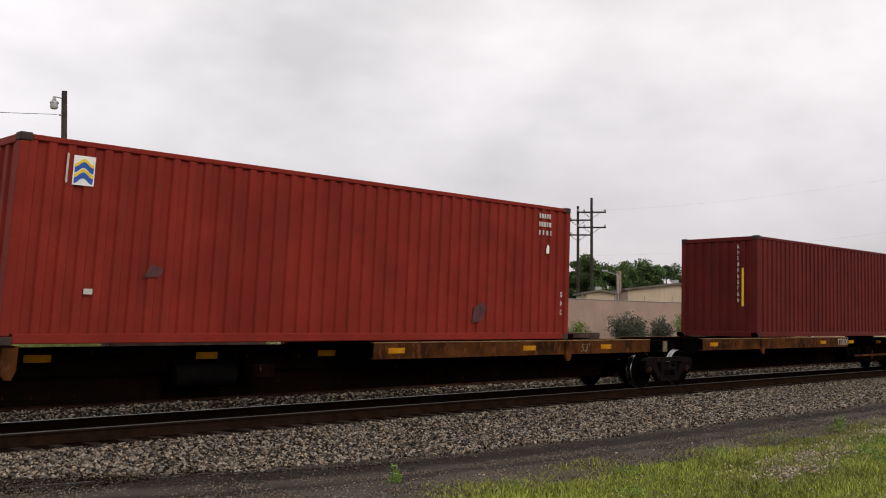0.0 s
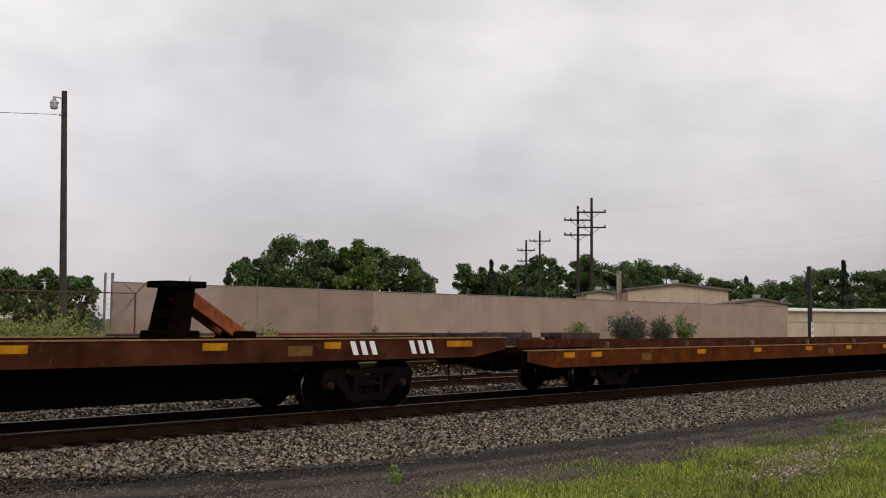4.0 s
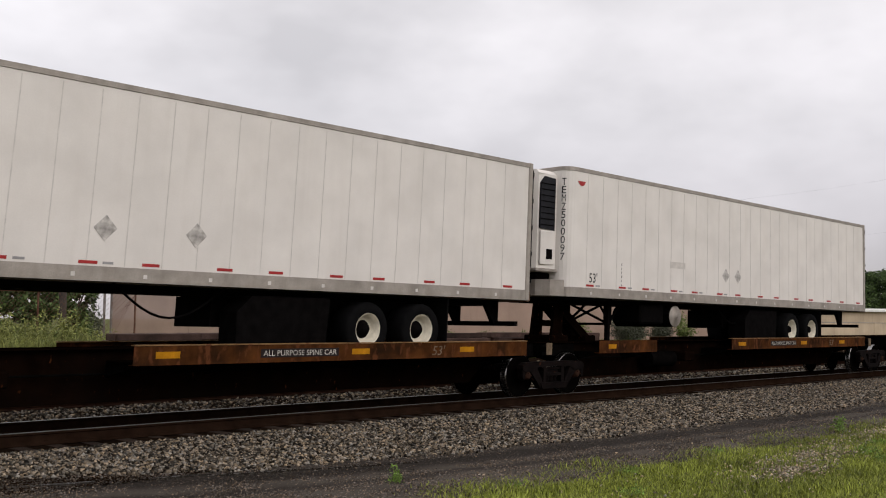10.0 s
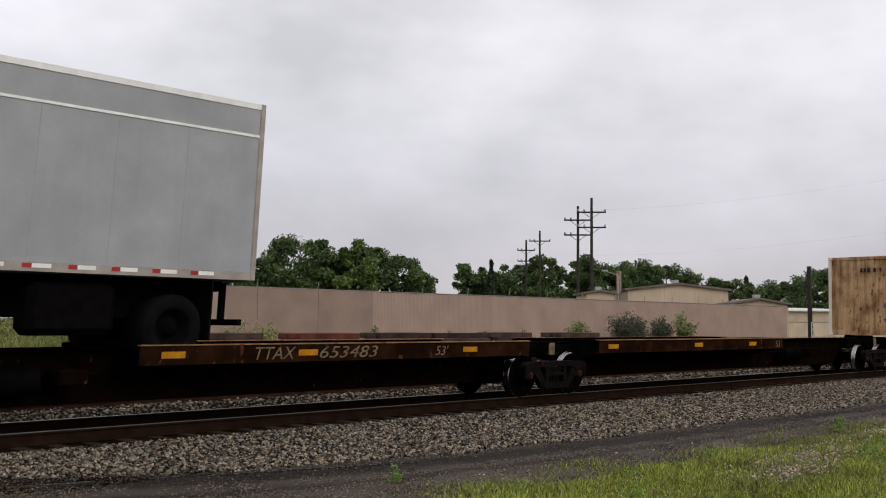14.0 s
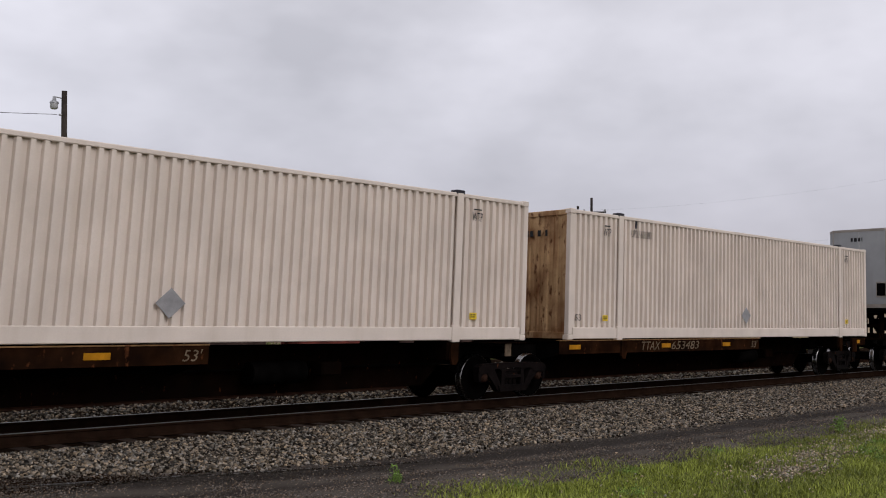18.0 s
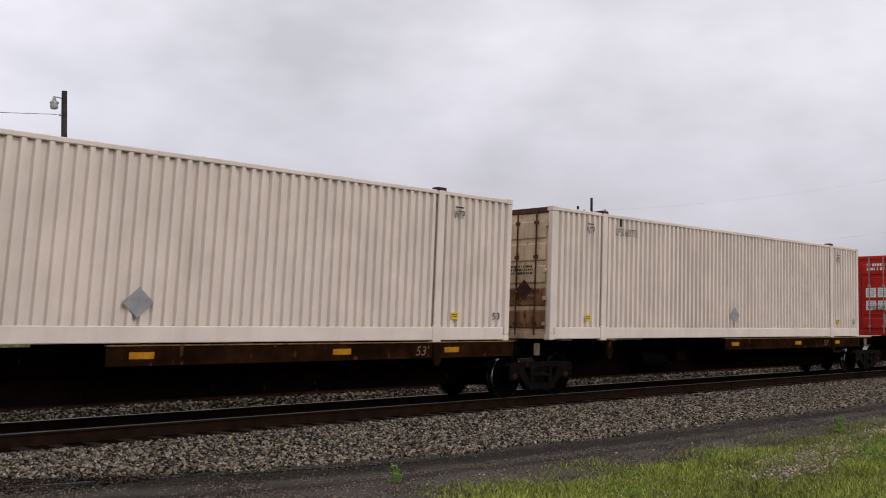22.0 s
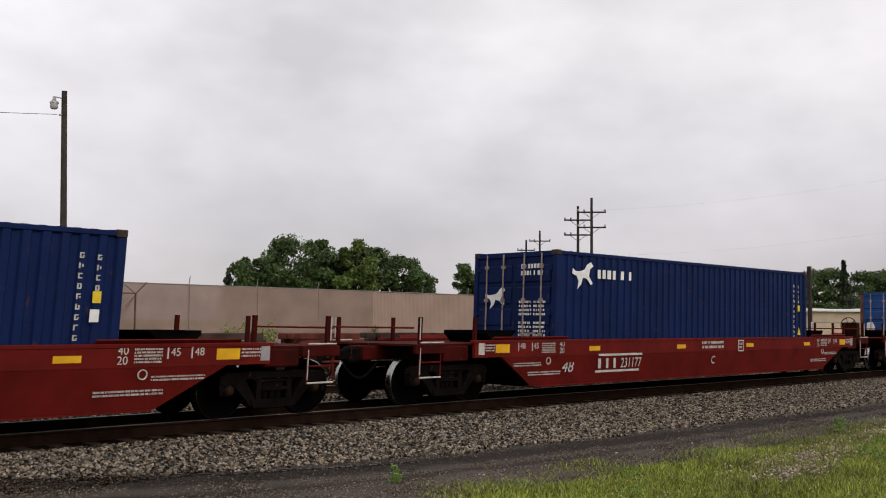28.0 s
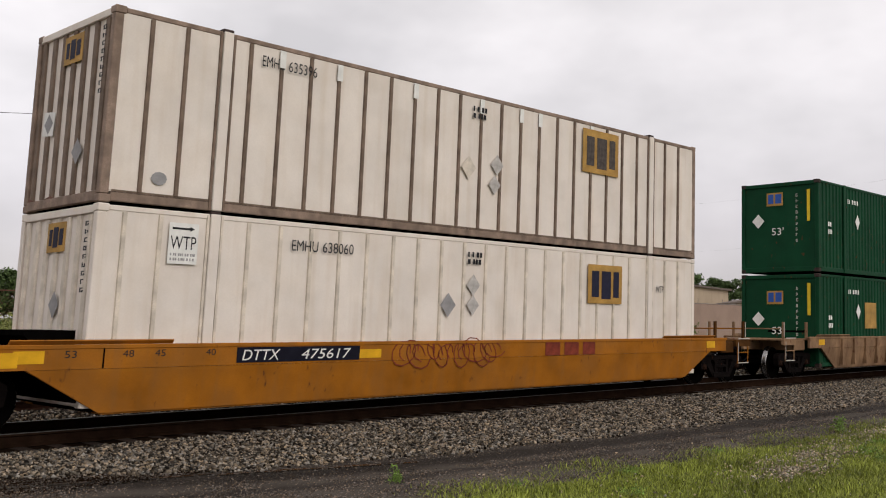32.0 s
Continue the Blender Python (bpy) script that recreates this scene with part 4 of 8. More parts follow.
def flat_car(x0, x1, trucks, hitches, texts, label, brake=None, drop=0.0):
    """A long flat car with deep yellow side sills and trailer hitches."""
    mid, h = (x0 + x1) / 2, (x1 - x0) / 2
    ob = thing("flat_car", mid, YC, -drop, label, "rail car", "long flat cars of the train")
    TRAIN.append(ob)
    for sy in (-1, 1):
        y = sy * 1.33
        part("side_sill", Shape().extrude([(-h + 0.9, 0.76), (h - 0.9, 0.76), (h, 0.90), (h, 1.12), (-h, 1.12), (-h, 0.90)], "y", min(y, y - sy * 0.02), max(y, y - sy * 0.02)), FLAT_ORANGE if brake else FLAT_RUST, ob, "deep rust-brown side sill")
        part("sill_top_flange", Shape().box(-h, h, min(y + sy * 0.02, y - sy * 0.14), max(y + sy * 0.02, y - sy * 0.14), 1.122, 1.145), DECK_WEAR, ob)
        part("sill_bottom_flange", Shape().box(-h + 0.95, h - 0.95, min(y - sy * 0.022, y - sy * 0.14), max(y - sy * 0.022, y - sy * 0.14), 0.762, 0.78), DECK_BROWN, ob)
        if brake:
            part("guard_rail", Shape().box(-h + 2.5, h - 2.5, sy * 1.08 - 0.03, sy * 1.08 + 0.03, 1.096, 1.30), FLAT_RUST, ob, "wheel guide rail along the deck")
            for q in range(7):
                part("rail_bracket", Shape().box(-h + 3.0 + q * 3.45, -h + 3.05 + q * 3.45, min(sy * 1.115, sy * 1.20), max(sy * 1.115, sy * 1.20), 1.146, 1.29), STENCIL_DIM, ob, "pale bracket of the guide rail")
    part("deck", Shape().box(-h + 0.05, h - 0.05, -1.30, 1.30, 1.05, 1.095), DECK_BROWN, ob, "rusty steel deck plates")
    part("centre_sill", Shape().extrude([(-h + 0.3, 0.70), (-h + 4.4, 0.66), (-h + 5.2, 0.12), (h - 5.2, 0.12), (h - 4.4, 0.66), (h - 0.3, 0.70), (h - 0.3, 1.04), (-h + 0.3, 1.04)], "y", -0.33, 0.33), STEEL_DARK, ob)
    n = int(2 * h / 1.9)
    for i in range(n + 1):
        xx = -h + 0.4 + (2 * h - 0.8) * i / n
        part("cross_bearer", Shape().extrude([(-1.305, 0.84), (-0.255, 0.66), (0.255, 0.66), (1.305, 0.84), (1.305, 1.045), (-1.305, 1.045)], "x", xx - 0.03, xx + 0.03), STEEL_DARK, ob)
    for x, lean in hitches:
        trailer_hitch(ob, x - mid, lean, DECK_BROWN, 1.10, 2.06 + drop, strut=HITCH_ORANGE)
    k = 0
    for e in (-1, 1):
        gx = e * (h - 0.55)
        for sy in (-1, 1):
            st = Shape().rod((gx - 0.22, sy * 1.27, 0.42), (gx + 0.22, sy * 1.27, 0.42), 0.014, 6)
            for q in (-0.22, 0.22):
                st.rod((gx + q, sy * 1.27, 0.42), (gx + q, sy * 1.27, 0.9), 0.014, 6)
            part("sill_step", st, DECK_BROWN, ob)
        part("end_beam", Shape().cbox(e * h - 0.06, e * h + 0.06, -1.25, 1.25, 0.78, 1.11), DECK_BROWN, ob)
    for x, w, kind in texts:
        if kind == "y":
            patch("reflector_strip", rect(w, 0.115), REFLECT_DIRTY, ob, x - mid, -1.332, 0.965, label="yellow reflective strip")
        elif kind == "p":
            patch("faded_panel", rect(w, 0.17), surface("faded_ochre_panel", (0.13, 0.065, 0.018), 0.8, vary=0.25), ob, x - mid, -1.332, 0.85)
        elif kind == "z":
            for i in range(3):
                patch("hazard_stripe", [(0, 0), (0.12, 0), (0.02, 0.24), (-0.10, 0.24)], WHITE, ob, x - mid + i * 0.22, -1.334, 0.85)
        elif kind == "t":
            if not brake:
                patch("stencil_panel", rect(3.0, 0.30), surface("brown_black_plate", (0.022, 0.010, 0.008), 0.8, spec=0.02, vary=0.3), ob, x - mid - 0.15, -1.333, 0.80)
            lettering("reporting_mark", "TTEX", STENCIL, ob, x - mid + 0.10, -1.338, 0.86, 0.20, 0.80, 0.25)
            lettering("car_number", "353544", STENCIL, ob, x - mid + 1.25, -1.338, 0.86, 0.20, 1.30, 0.25)
        elif kind == "b":
            patch("data_panel", rect(0.50, 0.26), BLACK, ob, x - mid, -1.332, 0.80)
            bars("data_print", WHITE, ob, x - mid + 0.04, -1.336, 1.02, 4, 0.42, 0.03, 0.025, seed=4)
    if brake:
        part("brake_stand", Shape().cbox(brake - mid + 0.02, brake - mid + 0.30, 0.0, 0.4, 1.096, 1.40, 0.02), DECK_BROWN, ob)
        hand_brake(ob, brake - mid, 0.2, 1.40)
    return ob


A0, A1, B0, B1 = 42.35, 69.6, 70.3, 98.3
TA = [(42.9 + i, 0.38, "y") for i in (2.0,)] + [(46.62, 0.5, "p"), (47.48, 0.42, "y"), (50.95, 0.46, "y"), (53.08, 0.42, "y"), (56.25, 0.44, "y"), (59.5, 0.44, "y"), (62.6, 0.44, "y"), (64.2, 0.5, "p"), (64.95, 0.36, "y"),
      (65.6, 0, "z"), (67.0, 0, "z"), (67.9, 0.7, "y"), (48.05, 0, "t")]
flat_car(A0, A1, None, [(44.0, 1), (62.75, 1)], TA, "long rust-brown flat car with an orange trailer hitch at its end")
TB = [(B0 + 1.2, 0.4, "y"), (72.5, 0.4, "y"), (74.5, 0.4, "p"), (77.0, 0.42, "y"), (80.0, 0.42, "y"), (83.2, 0.44, "y"), (84.75, 0.36, "p"), (86.1, 0.40, "y"), (89.12, 0.44, "y"), (92.42, 0.42, "y"), (94.0, 0.2, "p"), (94.75, 0.4, "y"), (95.3, 0.3, "p"), (95.75, 0, "b"), (96.4, 0.5, "y"), (89.7, 0, "t")]
fb = flat_car(B0, B1, None, [(96.6, -1)], TB, "long rusty orange flat car with a spoked hand-brake wheel", brake=97.95, drop=0.28)
part("orange_guide", Shape().cbox(94.1 - (B0 + B1) / 2, 97.1 - (B0 + B1) / 2, -1.05, -0.90, 1.22, 1.33, 0.03), HITCH_ORANGE, fb, "orange wheel guide beam on deck")
drawbar = thing("drawbar", (A1 + B0) / 2, YC, 0, "rusty drawbar joining the two flat cars", "drawbar")
TRAIN.append(drawbar)
part("bar", Shape().cbox(-0.65, 0.65, -0.1, 0.1, 0.72, 0.90, 0.03), TRUCK_STEEL, drawbar)
part("pipe", Shape().rod((-0.6, -0.3, 0.62), (0.6, -0.3, 0.62), 0.025, 6), STEEL_DARK, drawbar)


WELL_RED = surface("well_car_red", (0.128, 0.0102, 0.0075), 0.65, spec=0.05, vary=0.2, scale=1.5, dirt=(0.05, 0.007, 0.004), dirt_amount=0.35, streak=0.25)
WELL_YELLOW = surface("well_car_yellow", (0.34, 0.120, 0.011), 0.65, spec=0.05, vary=0.2, scale=1.5, dirt=(0.22, 0.10, 0.03), dirt_amount=0.45, streak=0.45, rust=0.06)
WELL_BROWN = surface("well_car_faded_brown", (0.27, 0.16, 0.085), 0.7, vary=0.25, scale=1.5, dirt=(0.10, 0.055, 0.03), dirt_amount=0.6, streak=0.6, rust=0.3)


GRIMY_END = {"well_car_red": surface("grimy_red_platform", (0.060, 0.0062, 0.0048), 0.75, spec=0.03, vary=0.3, scale=2.5, dirt=(0.014, 0.006, 0.004), dirt_amount=0.6, rust=0.06),
             "well_car_yellow": surface("grimy_brown_platform", (0.085, 0.036, 0.010), 0.8, spec=0.03, vary=0.35, scale=2.5, dirt=(0.016, 0.008, 0.005), dirt_amount=0.75, rust=0.12)}


def well_car(xl, xr, paint, label, ribs=False, foot=1.26, ends=(True, True), group="well cars of the train"):
    """A deep well between two trucks, its sides bent inwards below, with end platforms over the trucks."""
    mid, h = (xl + xr) / 2, (xr - xl) / 2
    ob = thing("well_car", mid, YC, 0, label, "rail car", group)
    TRAIN.append(ob)
    for sy in (-1, 1):
        s = Shape()
        # plate outline along the car, split at the bend
        up = [(-h + 0.35, 0.745), (h - 0.35, 0.745), (h - 0.35, 1.08), (-h + 0.35, 1.08)]
        lo = [(-h + 1.15, 0.74), (-h + 2.25, 0.12), (h - 2.25, 0.12), (h - 1.15, 0.74)]
        s.extrude([(x, z) for x, z in up], "y", min(sy * 1.41, sy * 1.34), max(sy * 1.41, sy * 1.34))
        k = len(s.v)
        inner = [(x, sy * (1.33 if z > 0.5 else foot - 0.02), z) for x, z in lo]
        outer = [(x, sy * (1.408 if z > 0.5 else foot), z) for x, z in lo]
        s.add(inner + outer, [(0, 1, 2, 3), (7, 6, 5, 4), (0, 4, 5, 1), (1, 5, 6, 2), (2, 6, 7, 3), (3, 7, 4, 0)])
        part("well_side", s, paint, ob, "bent steel side of the well")
        part("top_chord", Shape().cbox(-h + 0.3, h - 0.3, min(sy * 1.31, sy * 1.42), max(sy * 1.31, sy * 1.42), 1.02, 1.083, 0.01), paint, ob)
        part("bottom_angle", Shape().box(-h + 2.3, h - 2.3, min(sy * 1.02, sy * 1.30), max(sy * 1.02, sy * 1.30), 0.095, 0.118), paint, ob)
        for e in (-1, 1):
            x0, x1 = sorted((e * (h - 0.9), e * (h - 3.3)))
            part("guide_lip", Shape().extrude([(sy * 1.36, 1.086), (sy * 1.41, 1.135), (sy * 1.39, 1.15), (sy * 1.32, 1.086)], "x", x0, x1), paint, ob, "raised container guide along the top")
        if ribs:
            n = 16
            for i in range(n + 1):
                xx = -h + 2.6 + (2 * h - 5.2) * i / n
                part("side_rib", Shape().box(xx - 0.05, xx + 0.05, min(sy * 1.33, sy * 1.47), max(sy * 1.33, sy * 1.47), 0.20, 1.02), paint, ob)
    worn = GRIMY_END.get(paint.name, paint)
    part("well_floor", Shape().box(-h + 2.3, h - 2.3, -1.0, 1.0, 0.10, 0.135), STEEL_DARK, ob)
    for e in (-1, 1):
        x0, x1 = sorted((e * (h - 2.1), e * (h + 1.15)))
        pf = part("end_deck", Shape().box(x0, x1, -1.22, 1.22, 0.98, 1.02), worn, ob, "end platform over the truck")
        part("bolster_box", Shape().cbox(e * h - 0.35, e * h + 0.35, -1.25, 1.25, 0.68, 0.975, 0.02), worn, pf)
        part("well_bulkhead", Shape().extrude([(e * (h - 2.12), 0.16), (e * (h - 1.35), 0.70), (e * (h - 1.35), 0.97), (e * (h - 2.12), 0.97)][::e], "y", -1.2, 1.2), STEEL_DARK, pf)
        part("stub_sill", Shape().cbox(min(e * (h - 0.3), e * (h + 1.5)), max(e * (h - 0.3), e * (h + 1.5)), -0.25, 0.25, 0.70, 0.97, 0.02), worn, pf)
        for sy in (-1, 1):
            ex0, ex1 = sorted((e * (h + 0.36), e * (h + 1.15)))
            part("platform_edge", Shape().cbox(ex0, ex1, min(sy * 1.23, sy * 1.32), max(sy * 1.23, sy * 1.32), 0.84, 1.02, 0.01), worn, pf)
            st = Shape()
            for zz in (0.40, 0.68):
                st.rod((ex0 + 0.12, sy * 1.30, zz), (ex1 - 0.12, sy * 1.30, zz), 0.016, 6)
            for xx in (ex0 + 0.12, ex1 - 0.12):
                st.rod((xx, sy * 1.30, 0.38), (xx, sy * 1.30, 1.0), 0.016, 6)
            part("sill_step", st, paint, pf)
            if sy < 0:
                part("white_rung", Shape().rod((ex0 + 0.12, -1.318, 0.40), (ex1 - 0.12, -1.318, 0.40), 0.016, 6).rod((ex0 + 0.12, -1.318, 0.45), (ex0 + 0.12, -1.318, 0.95), 0.010, 6), STENCIL, pf, "white-painted ladder rung")
            for xx in (e * (h + 0.95), e * (h - 0.55)):
                part("hand_post", Shape().box(xx - 0.035, xx + 0.035, sy * 1.20 - 0.03, sy * 1.20 + 0.03, 1.02, 1.52), worn, pf, "upright hand post")
            gr = Shape().rod((e * (h + 0.99), sy * 1.25, 1.10), (e * (h + 0.99), sy * 1.25, 1.50), 0.012, 6).rod((ex0 + 0.1, sy * 1.34, 1.05), (ex1 - 0.1, sy * 1.34, 1.05), 0.014, 6)
            part("grab_iron", gr, STENCIL, pf)
        part("cross_rail", Shape().rod((e * (h + 1.1), -1.18, 1.32), (e * (h + 1.1), 1.18, 1.32), 0.018, 6), paint, pf)
        part("box_connector_rack", Shape().extrude([(e * (h - 2.0), 1.022), (e * (h - 1.5), 1.022), (e * (h - 1.3), 1.20), (e * (h - 1.3), 1.27), (e * (h - 2.25), 1.27), (e * (h - 2.1), 1.17)][::e], "y", -0.85, 0.4), STEEL_DARK, pf, "black lock rack on the end deck")
        coupler(ob, min(e * (h + 1.15), e * (h + 2.0)), max(e * (h + 1.15), e * (h + 2.0)))
        strips(ob, [e * (h - 1.15) - 0.2], -1.412, 0.83, 0.42, 0.17, REFLECT)
    return ob


WA = well_car(370.2, 388.8, WELL_RED, "red well car carrying two short containers end to end")
WC = well_car(392.9, 411.4, WELL_RED, "red well car carrying one long blue container")
WB = well_car(415.05, 433.4, WELL_RED, "red well car with a short blue and a short red container")
WD = well_car(437.4, 457.3, WELL_YELLOW, "yellow well car with graffiti carrying two stacked white containers", foot=1.33)
WE = well_car(461.6, 481.5, WELL_BROWN, "faded brown ribbed well car carrying two stacked green containers", ribs=True, foot=1.33)
rail_truck(481.5)
hand_brake(WB, 434.35 - (415.05 + 433.4) / 2, 0.0, 1.02)
hand_brake(WB, 414.2 - (415.05 + 433.4) / 2, 0.0, 1.02)
hand_brake(WD, 436.6 - (437.4 + 457.3) / 2, 0.2, 1.02)


def well_marks(ob, half, letter, number):
    """Stencils on the near side of a red well car."""
    y1 = -1.414
    low = lambda z: -(1.408 - (0.74 - z) / 0.62 * 0.148) - 0.006
    for x in (-5.2, -1.6, 1.9, 5.4):
        patch("reflector_strip", rect(0.40, 0.10), REFLECT, ob, x, y1, 0.83, label="yellow reflective strip")
    for e, x in ((-1, -half + 0.55), (1, half - 2.35)):
        for text, u in (("48", 1.15 if e < 0 else 0.62), ("45", 1.58 if e < 0 else 0.22)):
            lettering("length_mark", text, STENCIL, ob, x + u, y1, 0.90, 0.12)
            patch("mark_rule", rect(0.025, 0.20), STENCIL, ob, x + u - 0.06, y1, 0.86)
        bars("stencil_line", STENCIL, ob, x + (1.45 if e > 0 else 0.08), y1, 1.0, 3, 0.42 if e > 0 else 0.32, 0.028, 0.025, seed=3 + e)
        bars("stencil_line", STENCIL, ob, x + (1.85 if e < 0 else -0.36), y1, 1.02, 5, 0.46, 0.028, 0.018, seed=9 + e)
        lettering("length_mark", "40", STENCIL, ob, x + (2.45 if e < 0 else -0.62), y1, 0.93, 0.12)
        lettering("length_mark", "20", STENCIL, ob, x + (2.45 if e < 0 else -0.62), y1, 0.79, 0.12)
        part("round_stamp", Shape().ring((x + (2.1 if e < 0 else -0.2), low(0.66), 0.64), 0.07, 0.012, 14), STENCIL, ob)
        patch("placard_holder", rect(0.17, 0.24), GREY_DECAL if e > 0 else STENCIL, ob, -half + 0.45 if e < 0 else half - 0.54, y1, 0.80, label="grey card holder")
        bars("stencil_line", STENCIL, ob, x + (1.0 if e < 0 else -0.05), low(0.58), 0.62, 2, 0.9, 0.028, 0.022, seed=20 + e)
        bars("stencil_line", STENCIL, ob, x + (1.5 if e < 0 else -0.9), low(0.42), 0.42, 2, 1.1, 0.028, 0.022, seed=27 + e)
    bars("load_limit_line", STENCIL, ob, -0.4, y1, 1.0, 2, 1.1, 0.065, 0.05, seed=6)
    lettering("unit_letter", letter, STENCIL, ob, 0.1, low(0.62), 0.42, 0.20, None, 0.2)
    fr = Shape()
    for p in ((0, 0.30, 0.27, 0.30), (0, 0.30, 0, 0.03), (0, 0.03, 0.03, 0.27), (0.27, 0.30, 0.03, 0.27)):
        fr.box(p[0], p[1], -0.003, 0, p[2], p[3])
    part("inspection_square", fr, STENCIL, ob, at=(1.45, y1, 0.72))
    bars("inspection_print", STENCIL, ob, 1.52, y1, 0.95, 2, 0.16, 0.06, 0.03, seed=2)
    if number:
        lettering("load_mark", "48", STENCIL, ob, -half + 3.15, low(0.56), 0.38, 0.24, 0.42, 0.3)
        for z in (0.705, 0.335):
            patch("mark_rule", rect(1.72, 0.05), STENCIL, ob, -half + 4.4, low(z + 0.05), z)
        bars("railway_name_bar", STENCIL, ob, -half + 4.42, low(0.65), 0.65, 1, 0.74, 0.22, 0.0, breaks=0.3, seed=8)
        lettering("car_number", "231177", STENCIL, ob, -half + 5.28, low(0.65), 0.43, 0.22, 0.86, 0.2)


well_marks(WA, 9.3, "A", False)
well_marks(WC, 9.25, "C", True)
well_marks(WB, 9.175, "B", True)
# ---- trailers on the spine cars ----
REEFER_WHITE = container_paint("dull_white_trailer_skin", (0.70, 0.66, 0.62), dirt=(0.50, 0.45, 0.40), streak=0.14, rust=0.0, dirt_amount=0.14, vary=0.05)
SEAM = surface("seam_grey", (0.59, 0.555, 0.52), 0.6, vary=0.1)
PARCEL_GREY = container_paint("silver_grey_trailer_skin", (0.33, 0.335, 0.34), dirt=(0.22, 0.22, 0.22), streak=0.2, rust=0.0, dirt_amount=0.3, vary=0.08)
TAPE_RED = surface("red_tape", (0.35, 0.03, 0.03), 0.45, vary=0.1)
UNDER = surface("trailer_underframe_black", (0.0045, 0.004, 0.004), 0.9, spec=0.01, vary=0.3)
GOLD = surface("gold_decal", (0.62, 0.33, 0.05), 0.45, vary=0.1)
UMBER = surface("dark_brown_decal", (0.05, 0.022, 0.012), 0.5, vary=0.1)
GRILLE = surface("black_grille", (0.012, 0.012, 0.016), 0.6, vary=0.3)


def tyre_pair(ob, x, z, r, rim, y=-1.24):
    for sy in (-1, 1):
        w = part("wheel", Shape().lathe((x, sy * 1.0, z), [(r * 0.56, sy * 0.24), (r * 0.62, sy * 0.27), (r * 0.93, sy * 0.27), (r, sy * 0.22), (r, -sy * 0.22), (r * 0.9, -sy * 0.27), (r * 0.5, -sy * 0.27)], 28), RUBBER, ob, "black trailer tyre")
        part("rim", Shape().lathe((x, sy * 1.0, z), [(r * 0.60, sy * 0.262), (r * 0.55, sy * 0.25), (r * 0.50, sy * 0.12), (r * 0.34, sy * 0.10)], 24), rim, w)
        part("hub", Shape().lathe((x, sy * 1.0, z), [(r * 0.345, sy * 0.101), (r * 0.22, sy * 0.13), (r * 0.19, sy * 0.20), (0.0, sy * 0.20)], 20), UNDER, w, "greasy black wheel hub")
    part("axle", Shape().rod((x, -0.8, z), (x, 0.8, z), 0.07, 8), UNDER, ob)


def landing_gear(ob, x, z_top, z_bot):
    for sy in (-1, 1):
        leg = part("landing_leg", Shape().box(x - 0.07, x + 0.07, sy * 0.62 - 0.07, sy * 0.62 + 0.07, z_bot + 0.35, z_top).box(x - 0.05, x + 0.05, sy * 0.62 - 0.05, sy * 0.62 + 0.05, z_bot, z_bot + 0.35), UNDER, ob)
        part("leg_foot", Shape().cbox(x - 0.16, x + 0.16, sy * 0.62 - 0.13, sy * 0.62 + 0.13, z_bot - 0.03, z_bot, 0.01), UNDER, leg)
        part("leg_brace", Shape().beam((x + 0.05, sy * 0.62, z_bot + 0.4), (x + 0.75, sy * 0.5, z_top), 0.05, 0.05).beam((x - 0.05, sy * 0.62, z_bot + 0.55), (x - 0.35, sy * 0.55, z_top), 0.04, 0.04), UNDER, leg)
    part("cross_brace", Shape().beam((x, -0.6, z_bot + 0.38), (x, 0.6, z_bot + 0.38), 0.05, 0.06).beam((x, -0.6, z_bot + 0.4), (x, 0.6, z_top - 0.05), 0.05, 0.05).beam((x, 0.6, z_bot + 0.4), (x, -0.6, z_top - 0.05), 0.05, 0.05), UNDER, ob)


def rounded_plan(h0, h1, hy, r, n=5):
    """Plan outline of a box body with rounded front corners, front at h0."""
    pts = []
    for i in range(n + 1):
        a = math.pi / 2 * i / n
        pts.append((h0 + r - r * math.cos(a), -hy + r - r * math.sin(a)))
    pts += [(h1, -hy), (h1, hy)]
    for i in range(n + 1):
        a = math.pi / 2 * (1 - i / n)
        pts.append((h0 + r - r * math.cos(a), hy - r + r * math.sin(a)))
    return pts


